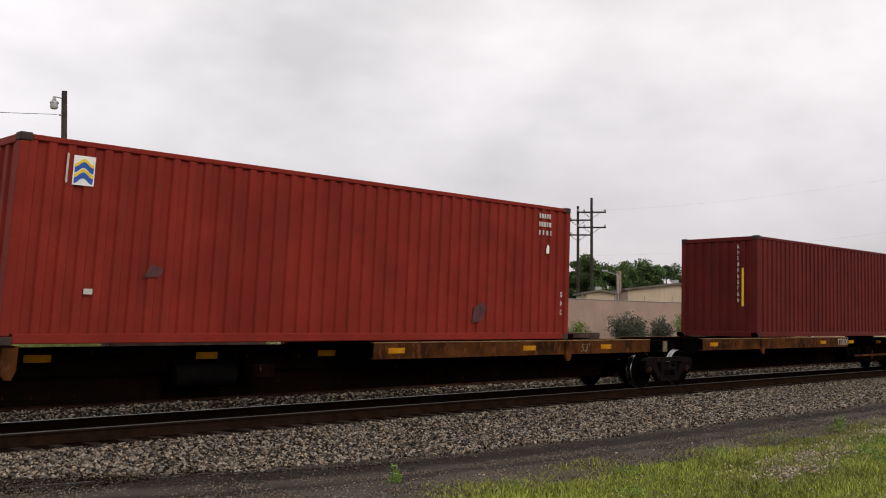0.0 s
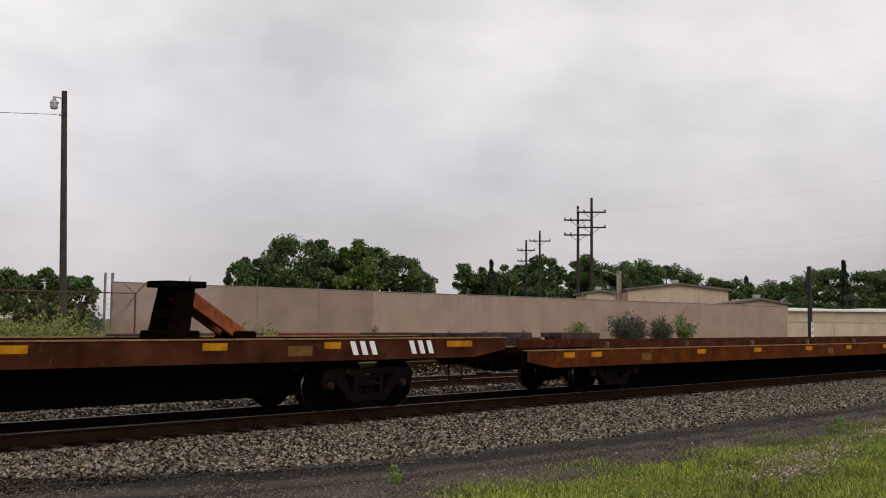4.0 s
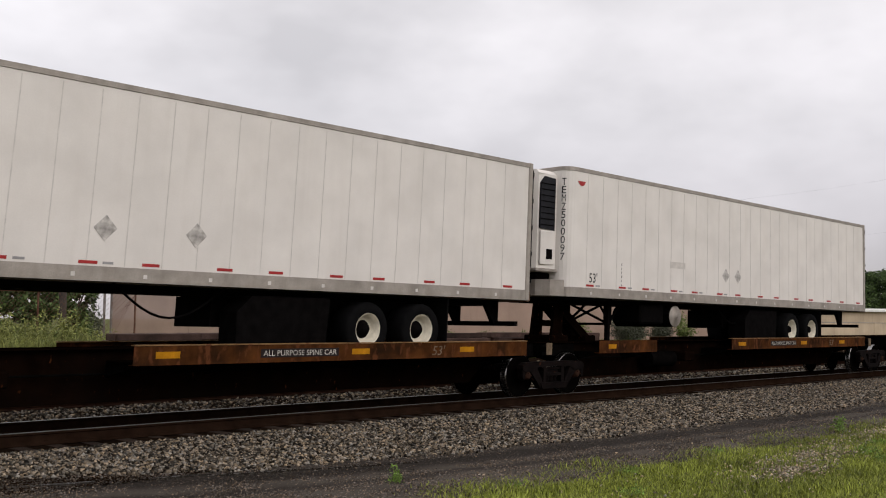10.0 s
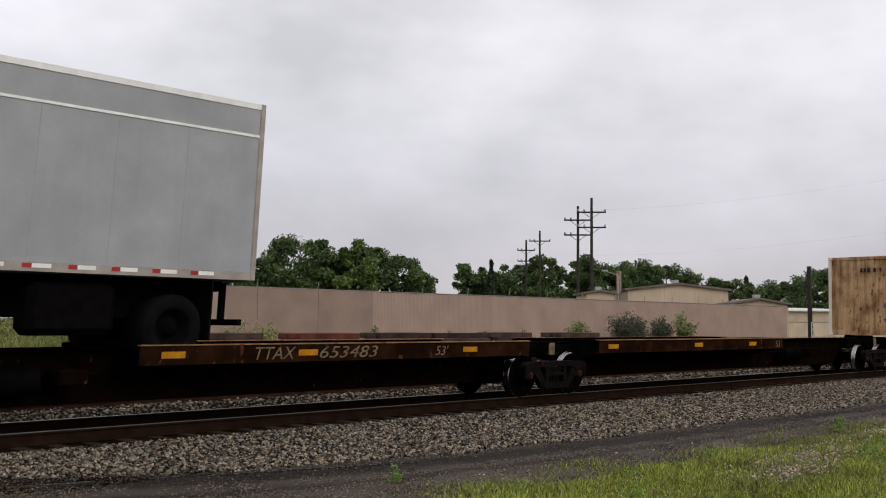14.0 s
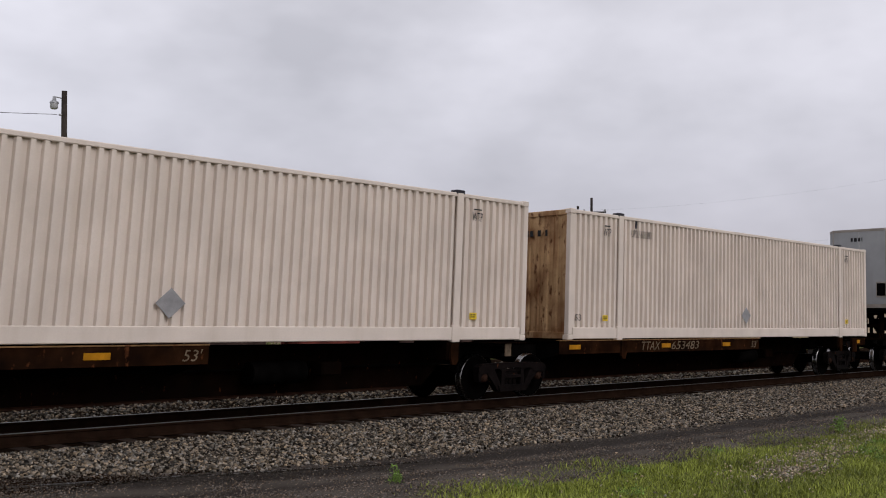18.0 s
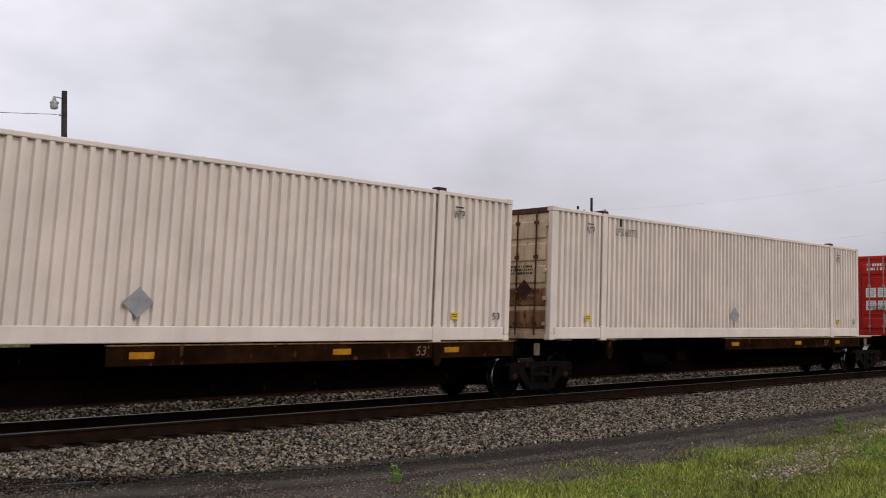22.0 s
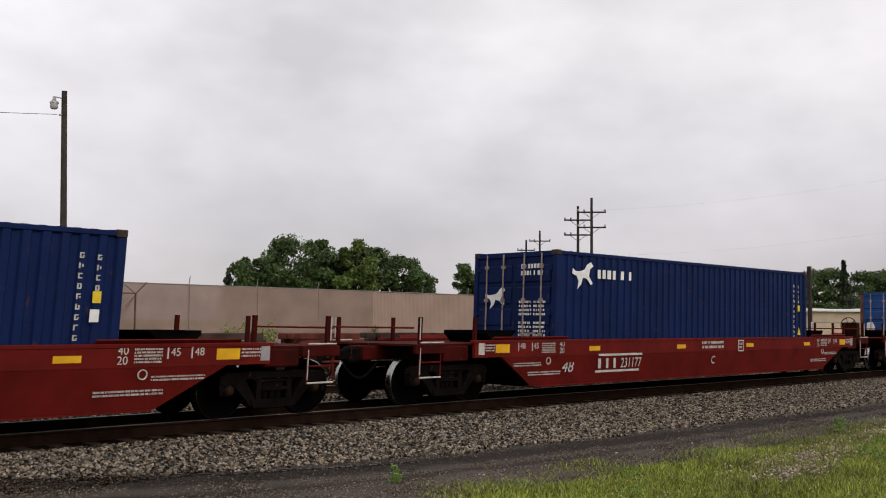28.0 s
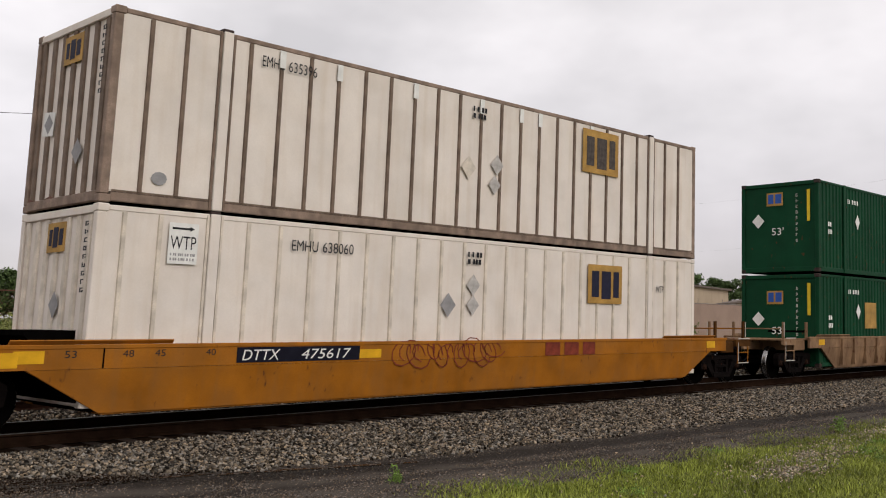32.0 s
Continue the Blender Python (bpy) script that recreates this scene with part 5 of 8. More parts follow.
def reefer_trailer(x0, L, label, number, axles, diamonds):
    z0, z1, hy = 2.19, 4.76, 1.30
    ob = thing("refrigerated_trailer", x0 + L / 2, YC, 0, label, "trailer", "long white trailers")
    ob.matrix_world = pose(x0 + L / 2, YC, -0.02, 0, 0.42, 0)
    TRAIN.append(ob)
    h = L / 2
    part("body", Shape().extrude(rounded_plan(-h, h, hy, 0.28), "z", z0, z1 + 0.012), REEFER_WHITE, ob, "dull white riveted panel body")
    part("top_rail", Shape().extrude(rounded_plan(-h - 0.012, h + 0.012, hy + 0.012, 0.29), "z", z1 + 0.015, z1 + 0.10), ALU, ob, "aluminium top rail")
    part("roof", Shape().extrude(rounded_plan(-h + 0.1, h - 0.1, hy - 0.1, 0.25), "z", z1 + 0.10, z1 + 0.125), REEFER_WHITE, ob)
    part("bottom_rail", Shape().extrude(rounded_plan(-h - 0.014, h + 0.012, hy + 0.014, 0.29), "z", z0 - 0.21, z0 + 0.0), ALU, ob, "scuffed aluminium bottom rail")
    part("rear_frame", Shape().cbox(h - 0.10, h + 0.03, -hy - 0.025, hy + 0.025, z0 - 0.22, z1 + 0.11, 0.02), ALU, ob)
    for q in range(5):
        part("door_hinge", Shape().cbox(h + 0.032, h + 0.075, -hy - 0.02, -hy + 0.10, z0 + 0.15 + q * 0.56, z0 + 0.25 + q * 0.56, 0.01), UNDER, ob)
    part("rear_sill", Shape().cbox(h - 0.02, h + 0.09, -hy, hy, z0 - 0.24, z0 - 0.02, 0.02), surface("rusty_rear_sill", (0.16, 0.10, 0.07), 0.7, vary=0.3, rust=0.3), ob, "rust-stained rear sill")
    for i in range(13):
        xx = -h + 0.75 + i * (L - 1.0) / 13
        for off in (0.0, 0.58):
            part("panel_seam", Shape().box(xx + off - 0.007, xx + off + 0.007, -hy - 0.004, -hy + 0.01, z0 + 0.01, z1 - 0.03), SEAM, ob)
    for i in range(14):
        xx = -h + 0.75 + i * 1.12 + (0.15 if i % 2 else 0)
        part("reflective_tape", Shape().box(xx, xx + 0.28, -hy - 0.006, -hy + 0.01, z0 + 0.03, z0 + 0.075), TAPE_RED, ob, "dark red reflective tape")
        if i < 6:
            part("reflective_tape", Shape().box(xx + 0.36, xx + 0.52, -hy - 0.006, -hy + 0.01, z0 + 0.035, z0 + 0.07), GREY_DECAL, ob)
    for i in range(14):
        part("rail_patch", Shape().box(-h + 0.9 + i * 1.1, -h + 0.96 + i * 1.1, -hy - 0.02, -hy, z0 - 0.15, z0 - 0.09), SEAM, ob)
    lettering("length_mark", "53'", BLACK, ob, -h + 0.86, -hy - 0.006, z0 + 0.12, 0.22, 0.30)
    for xx in diamonds:
        patch("placard_diamond", diamond(0.36, 0.38), surface("scraped_decal", (0.47, 0.44, 0.41), 0.6, vary=0.35, scale=9), ob, -h + xx - 0.18, -hy - 0.004, z0 + 0.36, label="scraped grey warning diamond")
    patch("faded_patch", rect(0.7, 0.16), surface("faded_patch", (0.56, 0.52, 0.48), 0.6, vary=0.1), ob, -h + 4.2, -hy - 0.004, z0 + 0.62)
    column("side_code", BLACK, ob, -h + 2.1, -hy - 0.005, z0 + 0.62, 6, 0.035, 0.06, 0.035)
    patch("maker_badge", [(0, 0.1), (0.1, 0), (0.22, 0), (0.3, 0.1)], TAPE_RED, ob, -h + 0.35, -hy - 0.004, z1 - 0.30)
    # code running down the rounded corner
    s = Shape()
    for i, ch in enumerate(number):
        if ch != " ":
            s2 = letters(ch, BLACK, 0.16, 0.03 if ch == "1" else 0.095)
            lt = part("corner_code", s2, BLACK, ob)
            lt.matrix_basis = pose(-h + 0.01, -hy + 0.17, z1 - 0.32 - i * 0.185, 0, 0, -52)
    # refrigeration unit on the nose
    u = part("cooling_unit", Shape().extrude([(-h - 0.66, -0.86), (-h - 0.60, -0.96), (-h + 0.02, -1.0), (-h + 0.02, 1.0), (-h - 0.60, 0.96), (-h - 0.66, 0.86)], "z", 2.58, 4.66), REEFER_WHITE, ob, "white refrigeration unit on the nose")
    part("unit_cap", Shape().extrude([(-0.98, 4.66), (0.98, 4.66), (0.9, 4.75), (-0.9, 4.75)], "x", -h - 0.62, -h + 0.02), REEFER_WHITE, u)
    part("unit_tray", Shape().cbox(-h - 0.72, -h + 0.05, -1.06, 1.06, 2.50, 2.575, 0.015), ALU, u)
    part("unit_belly", Shape().cbox(-h - 0.45, -h + 0.05, -0.85, 0.9, 2.30, 2.495, 0.03), UNDER, u)
    part("nose_rail", Shape().extrude([(-h - 0.60, -0.95), (-h - 0.45, -1.24), (-h - 0.015, -1.28), (-h - 0.015, 1.28), (-h - 0.45, 1.24), (-h - 0.60, 0.95)], "z", z0 - 0.21, z0 + 0.14), ALU, u, "scuffed aluminium rail under the cooling unit")
    part("side_grille", Shape().extrude([(-h - 0.56, 3.45), (-h - 0.06, 3.42), (-h - 0.06, 4.58), (-h - 0.42, 4.60), (-h - 0.56, 4.45)], "y", -1.012, -0.97), GRILLE, u, "black honeycomb air grille")
    for i in range(8):
        part("grille_slat", Shape().box(-h - 0.55, -h - 0.07, -1.03, -1.013, 3.52 + i * 0.13, 3.535 + i * 0.13), UNDER, u)
    part("service_door", Shape().cbox(-h - 0.54, -h - 0.08, -1.018, -0.98, 2.66, 3.40, 0.012), REEFER_WHITE, u)
    part("control_panel", Shape().box(-h - 0.34, -h - 0.14, -1.026, -1.01, 2.78, 3.0), UNDER, u)
    for y0, y1, za, zb in ((-0.80, 0.80, 3.55, 4.60), (-0.80, -0.02, 2.64, 3.52), (0.02, 0.80, 2.64, 3.52)):
        part("front_panel", Shape().cbox(-h - 0.685, -h - 0.65, y0, y1, za, zb, 0.012), REEFER_WHITE, u)
    part("exhaust_port", Shape().lathe((-h - 0.69, -0.28, 2.86), [(0.0, -0.004), (0.06, -0.004), (0.06, 0.02)], 12, "x"), UNDER, u)
    part("vent_slot", Shape().box(-h - 0.692, -h - 0.684, -0.45, 0.45, 4.42, 4.45), UNDER, u)
    bars("unit_brand_print", BLACK, u, -h - 0.69, 0.25, 4.18, 2, 0.5, 0.12, 0.06, face="end", seed=5)
    for yy in (-0.88, 0.88):
        part("guard_bar", Shape().rod((-h - 0.70, yy, 2.58), (-h - 0.70, yy, 4.70), 0.018, 6), UNDER, u)
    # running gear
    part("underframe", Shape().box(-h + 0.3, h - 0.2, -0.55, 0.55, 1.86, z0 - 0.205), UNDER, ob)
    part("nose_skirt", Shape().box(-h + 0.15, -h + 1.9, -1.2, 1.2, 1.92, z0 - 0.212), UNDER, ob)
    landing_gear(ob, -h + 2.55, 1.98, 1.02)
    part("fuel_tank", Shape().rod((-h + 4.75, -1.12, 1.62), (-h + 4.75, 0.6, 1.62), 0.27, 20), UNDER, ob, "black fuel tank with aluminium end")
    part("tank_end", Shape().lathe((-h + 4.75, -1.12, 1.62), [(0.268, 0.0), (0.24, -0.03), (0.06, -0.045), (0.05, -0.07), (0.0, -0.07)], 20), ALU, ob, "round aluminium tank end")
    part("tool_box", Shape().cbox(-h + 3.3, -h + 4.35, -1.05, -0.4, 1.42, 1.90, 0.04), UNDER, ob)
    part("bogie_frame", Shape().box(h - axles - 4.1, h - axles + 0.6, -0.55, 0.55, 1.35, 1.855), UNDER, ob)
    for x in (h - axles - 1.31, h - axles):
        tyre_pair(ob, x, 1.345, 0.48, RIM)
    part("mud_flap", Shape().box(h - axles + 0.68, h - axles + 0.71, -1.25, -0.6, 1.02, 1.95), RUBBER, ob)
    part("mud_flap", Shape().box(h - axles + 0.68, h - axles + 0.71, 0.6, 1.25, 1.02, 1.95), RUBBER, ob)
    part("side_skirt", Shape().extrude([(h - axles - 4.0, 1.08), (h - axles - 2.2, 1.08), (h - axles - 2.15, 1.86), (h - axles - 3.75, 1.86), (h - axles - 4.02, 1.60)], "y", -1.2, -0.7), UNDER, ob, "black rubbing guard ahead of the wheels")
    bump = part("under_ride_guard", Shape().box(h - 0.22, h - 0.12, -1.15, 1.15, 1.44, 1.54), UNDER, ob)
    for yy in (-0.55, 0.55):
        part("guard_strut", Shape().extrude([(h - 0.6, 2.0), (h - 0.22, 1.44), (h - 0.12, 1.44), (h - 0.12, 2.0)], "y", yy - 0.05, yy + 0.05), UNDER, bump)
    hose = Shape()
    pts = [(h - 9.0 + i * 0.16, -0.9, 1.98 - 0.5 * math.sin(math.pi * i / 12)) for i in range(13)]
    for p, q in zip(pts, pts[1:]):
        hose.rod(p, q, 0.02, 5)
    part("air_line", hose, UNDER, ob, "sagging black air line")
    return ob


T1 = reefer_trailer(135.42, 16.25, "long white refrigerated trailer with a white cooling unit", "TEMZ500133", 3.0, (6.85, 8.33))
T2 = reefer_trailer(152.92, 16.13, "second long white refrigerated trailer with black nose grille", "TEMZ500097", 3.9, (6.95, 7.6))


def parcel_trailer(x0, label, number, clean):
    L, z0, z1, hy = 8.60, 2.20, 4.84, 1.29
    cx, cy = (0.20, 0.20) if clean else (0.52, 0.34)
    ob = thing("parcel_trailer", x0 + L / 2, YC, 0, label, "trailer", "short grey parcel trailers")
    TRAIN.append(ob)
    h = L / 2
    skin = PARCEL_GREY
    grow = lambda d: [(-h + cx, -hy - d), (h + d, -hy - d), (h + d, hy + d), (-h + cx, hy + d), (-h - d, hy - cy), (-h - d, -hy + cy)]
    if clean:
        grow = lambda d: rounded_plan(-h - d, h + d, hy + d, 0.20)
    plan = grow(0.0)
    part("body", Shape().extrude(plan, "z", z0, z1), skin, ob, "silver-grey smooth panel body")
    part("top_rail", Shape().extrude(grow(0.012), "z", z1, z1 + 0.09), WHITE if clean else ALU, ob, "chipped white top rail")
    part("bottom_rail", Shape().extrude(grow(0.012), "z", z0 - 0.13, z0), ALU, ob)
    part("band", Shape().box(-h + cx + 0.02, h - 0.05, -hy - 0.012, -hy + 0.01, z1 - 0.46, z1 - 0.42), WHITE if clean else surface("grey_moulding", (0.24, 0.235, 0.23), 0.6, vary=0.15), ob, "moulding below the roof")
    part("rear_frame", Shape().cbox(h - 0.07, h + 0.03, -hy - 0.02, hy + 0.02, z0 - 0.14, z1 + 0.10, 0.015), ALU, ob)
    for i in range(6):
        part("panel_seam", Shape().box(-h + 1.5 + i * 1.15, -h + 1.506 + i * 1.15, -hy - 0.003, -hy + 0.01, z0 + 0.02, z1 - 0.48), surface("skin_seam", (0.30, 0.305, 0.31), 0.5, vary=0.1), ob)
    part("front_seam", Shape().box(-h - 0.003, -h + 0.01, -0.006, 0.006, z0 + 0.02, z1), SEAM, ob)
    for yy in (() if clean else (-hy + cy, hy - cy)):
        part("corner_trim", Shape().rod((-h, yy, z0), (-h, yy, z1), 0.02, 6), ALU, ob)
    if not clean:
        part("corner_trim", Shape().rod((-h + cx, -hy, z0), (-h + cx, -hy, z1), 0.02, 6), ALU, ob)
        part("nose_panel", Shape().extrude([(-h + cx - 0.01, -hy - 0.006), (-h - 0.008, -hy + cy - 0.005), (-h + 0.05, -hy + cy + 0.02), (-h + cx, -hy + 0.03)], "z", z0 + 0.01, z1 - 0.01), surface("bare_worn_panel", (0.42, 0.37, 0.33), 0.6, vary=0.05), ob, "bare worn bevelled corner panel")
    for i in range(12):
        xx = -h + 0.42 + i * 0.64
        part("reflective_tape", Shape().box(xx, xx + 0.13, -hy - 0.018, -hy, z0 - 0.08, z0 - 0.02), TAPE_RED, ob, "red reflective tape")
        part("reflective_tape", Shape().box(xx + 0.13, xx + 0.40, -hy - 0.018, -hy, z0 - 0.08, z0 - 0.02), WHITE, ob)
    # shield emblem
    sh = lambda s, k: [(0.5 + (u - 0.5) * s, 0.5 + (w - 0.5) * s + k) for u, w in ((0.02, 0.95), (0.25, 0.99), (0.5, 1.0), (0.75, 0.98), (0.98, 0.92), (0.98, 0.42), (0.9, 0.25), (0.72, 0.10), (0.5, 0.0), (0.28, 0.10), (0.10, 0.25), (0.02, 0.42))]
    big = lambda pts: [(u * 1.10, w * 1.32) for u, w in pts]
    patch("shield_emblem", big(sh(1.0, 0)), GOLD, ob, -h + 1.24, -hy - 0.004, 2.84, label="gold-edged brown shield emblem")
    lower = [(u, w) for u, w in big(sh(0.93, -0.005))]
    lower = [(u, min(w, 1.10 - 0.14 * (1 - u) ** 2)) for u, w in lower]
    patch("shield_field", lower, UMBER, ob, -h + 1.24, -hy - 0.008, 2.84)
    for i, (u, w0, w1, tw) in enumerate(((0.13, 0.47, 0.86, 0.10), (0.28, 0.45, 0.86, 0.10), (0.44, 0.24, 0.86, 0.10), (0.58, 0.45, 0.86, 0.09), (0.74, 0.46, 0.86, 0.08), (0.87, 0.50, 0.86, 0.07))):
        patch("emblem_bar", rect(tw, w1 - w0), GOLD, ob, -h + 1.24 + u, -hy - 0.0125 - 0.0004 * i, 2.84 + w0)
    bars("trailer_number_print", BLACK, ob, -h - 0.004, 0.30, z1 - 0.22, 1, 0.42, 0.14, 0.0, face="end", breaks=0.3, seed=11)
    bars("small_print", BLACK, ob, -h - 0.004, 0.05, z0 + 0.85, 1, 0.14, 0.05, 0.0, face="end", seed=12)
    for yy, w, m in ((0.90, 0.24, WHITE), (-0.62, 0.30, UNDER)):
        fr = part("service_box", Shape().box(-h - 0.012, -h + 0.02, yy - w - 0.03, yy + 0.03, z0 + 0.25, z0 + 0.80), ALU, ob, "recessed service box")
        part("box_door", Shape().box(-h - 0.018, -h - 0.012, yy - w, yy, z0 + 0.30, z0 + 0.75), m, fr)
    bars("small_print", BLACK, ob, -h + 0.42, -hy - 0.004, z0 + 0.32, 1, 0.24, 0.05, 0.0, seed=13)
    # running gear
    part("underframe", Shape().box(-h + 0.2, h - 0.1, -0.55, 0.55, 1.90, z0 - 0.132), UNDER, ob)
    part("nose_plate", Shape().box(-h + 0.1, -h + 2.1, -1.2, 1.2, 1.97, z0 - 0.134), UNDER, ob)
    landing_gear(ob, -h + 2.6, 2.0, 1.02)
    part("spare_bracket", Shape().beam((-h + 2.75, -0.95, 1.95), (-h + 3.05, -0.95, 1.45), 0.05, 0.05).beam((-h + 3.05, -0.95, 1.45), (-h + 3.5, -0.95, 1.95), 0.05, 0.05), UNDER, ob)
    part("axle_frame", Shape().box(h - 3.4, h - 0.7, -0.6, 0.6, 1.45, 1.90), UNDER, ob)
    tyre_pair(ob, h - (1.35 if clean else 1.0), 1.315, 0.50, UNDER if clean else surface("dull_grey_rim", (0.03, 0.03, 0.032), 0.6, vary=0.3))
    part("side_box", Shape().cbox(h - 3.5, h - 2.2, -1.15, -0.62, 1.2, 1.95, 0.1), UNDER, ob)
    for yy in (-1.25, 0.6):
        part("mud_flap", Shape().box(h - 0.72, h - 0.69, yy, yy + 0.65, 1.12, 2.05), RUBBER, ob)
    part("under_ride_guard", Shape().box(h - 0.12, h - 0.04, -1.1, 1.1, 1.35, 1.45).box(h - 0.12, h - 0.04, -0.6, -0.5, 1.45, 2.05).box(h - 0.12, h - 0.04, 0.5, 0.6, 1.45, 2.05), UNDER, ob)
    return ob


U1 = parcel_trailer(190.47, "short silver-grey parcel trailer with a brown shield emblem", "", True)
U2 = parcel_trailer(280.36, "short grey parcel trailer with a bare metal corner", "", False)

# ---- markings on the containers ----
NEAR = -1.2235
NEAR53 = -1.30
SIGN_YELLOW = surface("yellow_sticker", (0.72, 0.50, 0.03), 0.5, vary=0.1)
SIGN_BLUE = surface("blue_sticker", (0.03, 0.09, 0.35), 0.5, vary=0.1)
LOGO_RED = surface("logo_red", (0.55, 0.03, 0.03), 0.5, vary=0.1)


def big_words(ob, paint, s, x0, z0):
    """Large white writing of a shipping line as plain stemmed shapes, with its flag emblem."""
    glyphs = [(0.59, 0.91, 0.88, "m"), (1.57, 0.73, 0.72, "t"), (2.41, 0.88, 0.72, "t"), (3.39, 0.64, 0.72, "tm"), (4.15, 0.66, 0.72, "b"), (4.94, 0.57, 0.72, "tm"), (5.60, 0.66, 0.72, "tb"),
              (9.46, 0.60, 0.80, "tmb"), (10.17, 0.58, 0.72, "b"), (10.83, 0.66, 0.72, "tb")]
    for gx, gw, gh, kind in glyphs:
        g = Shape()
        w, hh, st = gw * s, gh * s, 0.24 * gw * s
        for xa in (0.03 * w, w - st - 0.03 * w):
            g.box(xa, xa + st, -0.003, 0, 0, hh)
            for zz in (0.0, hh - 0.055 * s):
                g.box(xa - 0.05 * s, xa + st + 0.05 * s, -0.0036, 0, zz, zz + 0.055 * s)
        part("white_letter_shape", g, WHITE, ob, at=(x0 + gx * s, NEAR, z0))
    f = lambda pts: [((6.37 + u * 3.0) * s, (-0.37 + v * 1.55) * s) for u, v in pts]
    for nm, pts in (("emblem_wing", [(0.0, 1.0), (0.10, 0.97), (0.26, 0.86), (0.42, 0.68), (0.58, 0.64), (0.73, 0.70), (0.68, 0.56), (0.60, 0.45), (0.50, 0.42), (0.36, 0.52), (0.22, 0.72), (0.10, 0.88)]),
                    ("emblem_wing", [(0.14, 0.0), (0.20, 0.18), (0.32, 0.34), (0.46, 0.40), (0.60, 0.40), (0.68, 0.28), (0.82, 0.10), (1.0, 0.0), (0.80, 0.06), (0.62, 0.16), (0.44, 0.20), (0.26, 0.10)])):
        patch(nm, f(pts)[::-1], WHITE, ob, x0, NEAR, z0, label="white flag-shaped emblem")
    ln = Shape()
    for (a, b) in (((0.0, 1.0), (0.05, 0.5)), ((0.05, 0.5), (0.14, 0.0)), ((0.73, 0.70), (0.86, 0.42)), ((0.86, 0.42), (1.0, 0.0))):
        (u0, v0), (u1, v1) = f([a])[0], f([b])[0]
        ln.beam((u0, -0.002, v0), (u1, -0.002, v1), 0.004, 0.035)
    part("emblem_outline", ln, WHITE, ob, at=(x0, NEAR, z0))


def end_code(ob, h, x, z):
    """Number panels at the upper corner of the near side."""
    patch("number_plate_panel", rect(0.85, 0.13), WHITE, ob, x, NEAR, z)
    bars("number_print", BLACK, ob, x + 0.03, NEAR - 0.004, z + 0.115, 1, 0.79, 0.10, 0, breaks=0.3, seed=31)
    patch("number_plate_panel", rect(0.42, 0.12), WHITE, ob, x + 0.30, NEAR, z - 0.20)
    bars("number_print", BLACK, ob, x + 0.33, NEAR - 0.004, z - 0.09, 1, 0.36, 0.09, 0, breaks=0.3, seed=32)


def door_marks(ob, hx, white_flag=True, panels=True):
    e = -hx - 0.004
    bars("door_number_print", WHITE, ob, e, -0.22, 2.60 if ob not in (C3, W3A) else 2.28, 2, 0.62, 0.10, 0.05, face="end", breaks=0.25, seed=41)
    if panels:
        for yy, w in ((-0.18, 0.36), (-0.60, 0.34)):
            for zz in (1.38, 0.92):
                if ob in (C3, W3A, W2):
                    bars("data_print", WHITE, ob, e, yy, zz + 0.40, 4, w, 0.05, 0.04, face="end", seed=int(44 + yy * 10 + zz * 10))
                else:
                    patch("data_plate", rect(w, 0.34), WHITE, ob, e, yy, zz, face="end", label="white data plate on the door")
                    bars("data_print", GREY_DECAL, ob, e - 0.004, yy - 0.05, zz + 0.29, 4, w - 0.1, 0.03, 0.035, face="end", seed=int(50 + zz * 10 - yy * 10))
    if white_flag:
        for pts in ([(0, 0.36), (0.16, 0.26), (0.30, 0.24), (0.24, 0.16), (0.12, 0.2)], [(0.06, 0.0), (0.14, 0.14), (0.26, 0.15), (0.44, 0.0), (0.26, 0.08)]):
            patch("door_emblem", pts[::-1], WHITE, ob, e, 0.92, 2.30, face="end")
    patch("warning_sticker", rect(0.16, 0.10), SIGN_YELLOW, ob, e, 0.98, 0.30, face="end")
    patch("customs_plate", rect(0.14, 0.38), GREY_DECAL, ob, e, -0.78, 0.40, face="end")


for ob, paint in ((C4, 0), (C9, 1), (C10, 1)):
    big_words(ob, None, 1.0, -6.096 if ob is C4 else -6.096 + 0.08, 1.03)
    end_code(ob, 2.896, 4.75, 2.50)
    door_marks(ob, 6.096)
    patch("warning_sticker", rect(0.12, 0.20), STENCIL, ob, 5.25, NEAR, 1.85)
    patch("warning_sticker", rect(0.14, 0.12), LOGO_RED, ob, 5.2, NEAR, 0.62)
    patch("warning_triangle", [(0, 0), (0.14, 0), (0.07, 0.16)], STENCIL, ob, 4.7, NEAR, 0.62)
    patch("paint_patch", rect(0.22, 0.14), WHITE, ob, -5.85, NEAR, 0.28)
big_words(W3B, None, 0.425, -3.03 + 0.42, 1.08)
end_code(W3B, 2.591, 1.85, 2.18)
# brick-red box
patch("emblem_panel", rect(0.32, 0.42), WHITE, C1, -5.32, NEAR, 2.24, label="white sticker with blue and yellow stripes")
for nm, m, z in (("emblem_blue", SIGN_BLUE, 0.05), ("emblem_yellow", SIGN_YELLOW, 0.16), ("emblem_blue", SIGN_BLUE, 0.235), ("emblem_yellow", SIGN_YELLOW, 0.335)):
    wave = [(0.02 + 0.028 * q, 0.82 * z + 0.08 * math.sin(q * 0.33) ** 2) for q in range(11)]
    th = 0.085 if m is SIGN_BLUE else 0.045
    patch(nm, wave + [(u, w + th) for u, w in wave[::-1]], m, C1, -5.32, NEAR - 0.004 - 0.001 * (m is SIGN_YELLOW), 2.22)
column("side_code", STENCIL, C1, -5.42, NEAR, 2.68, 1, 0.03, 0.42, 0)
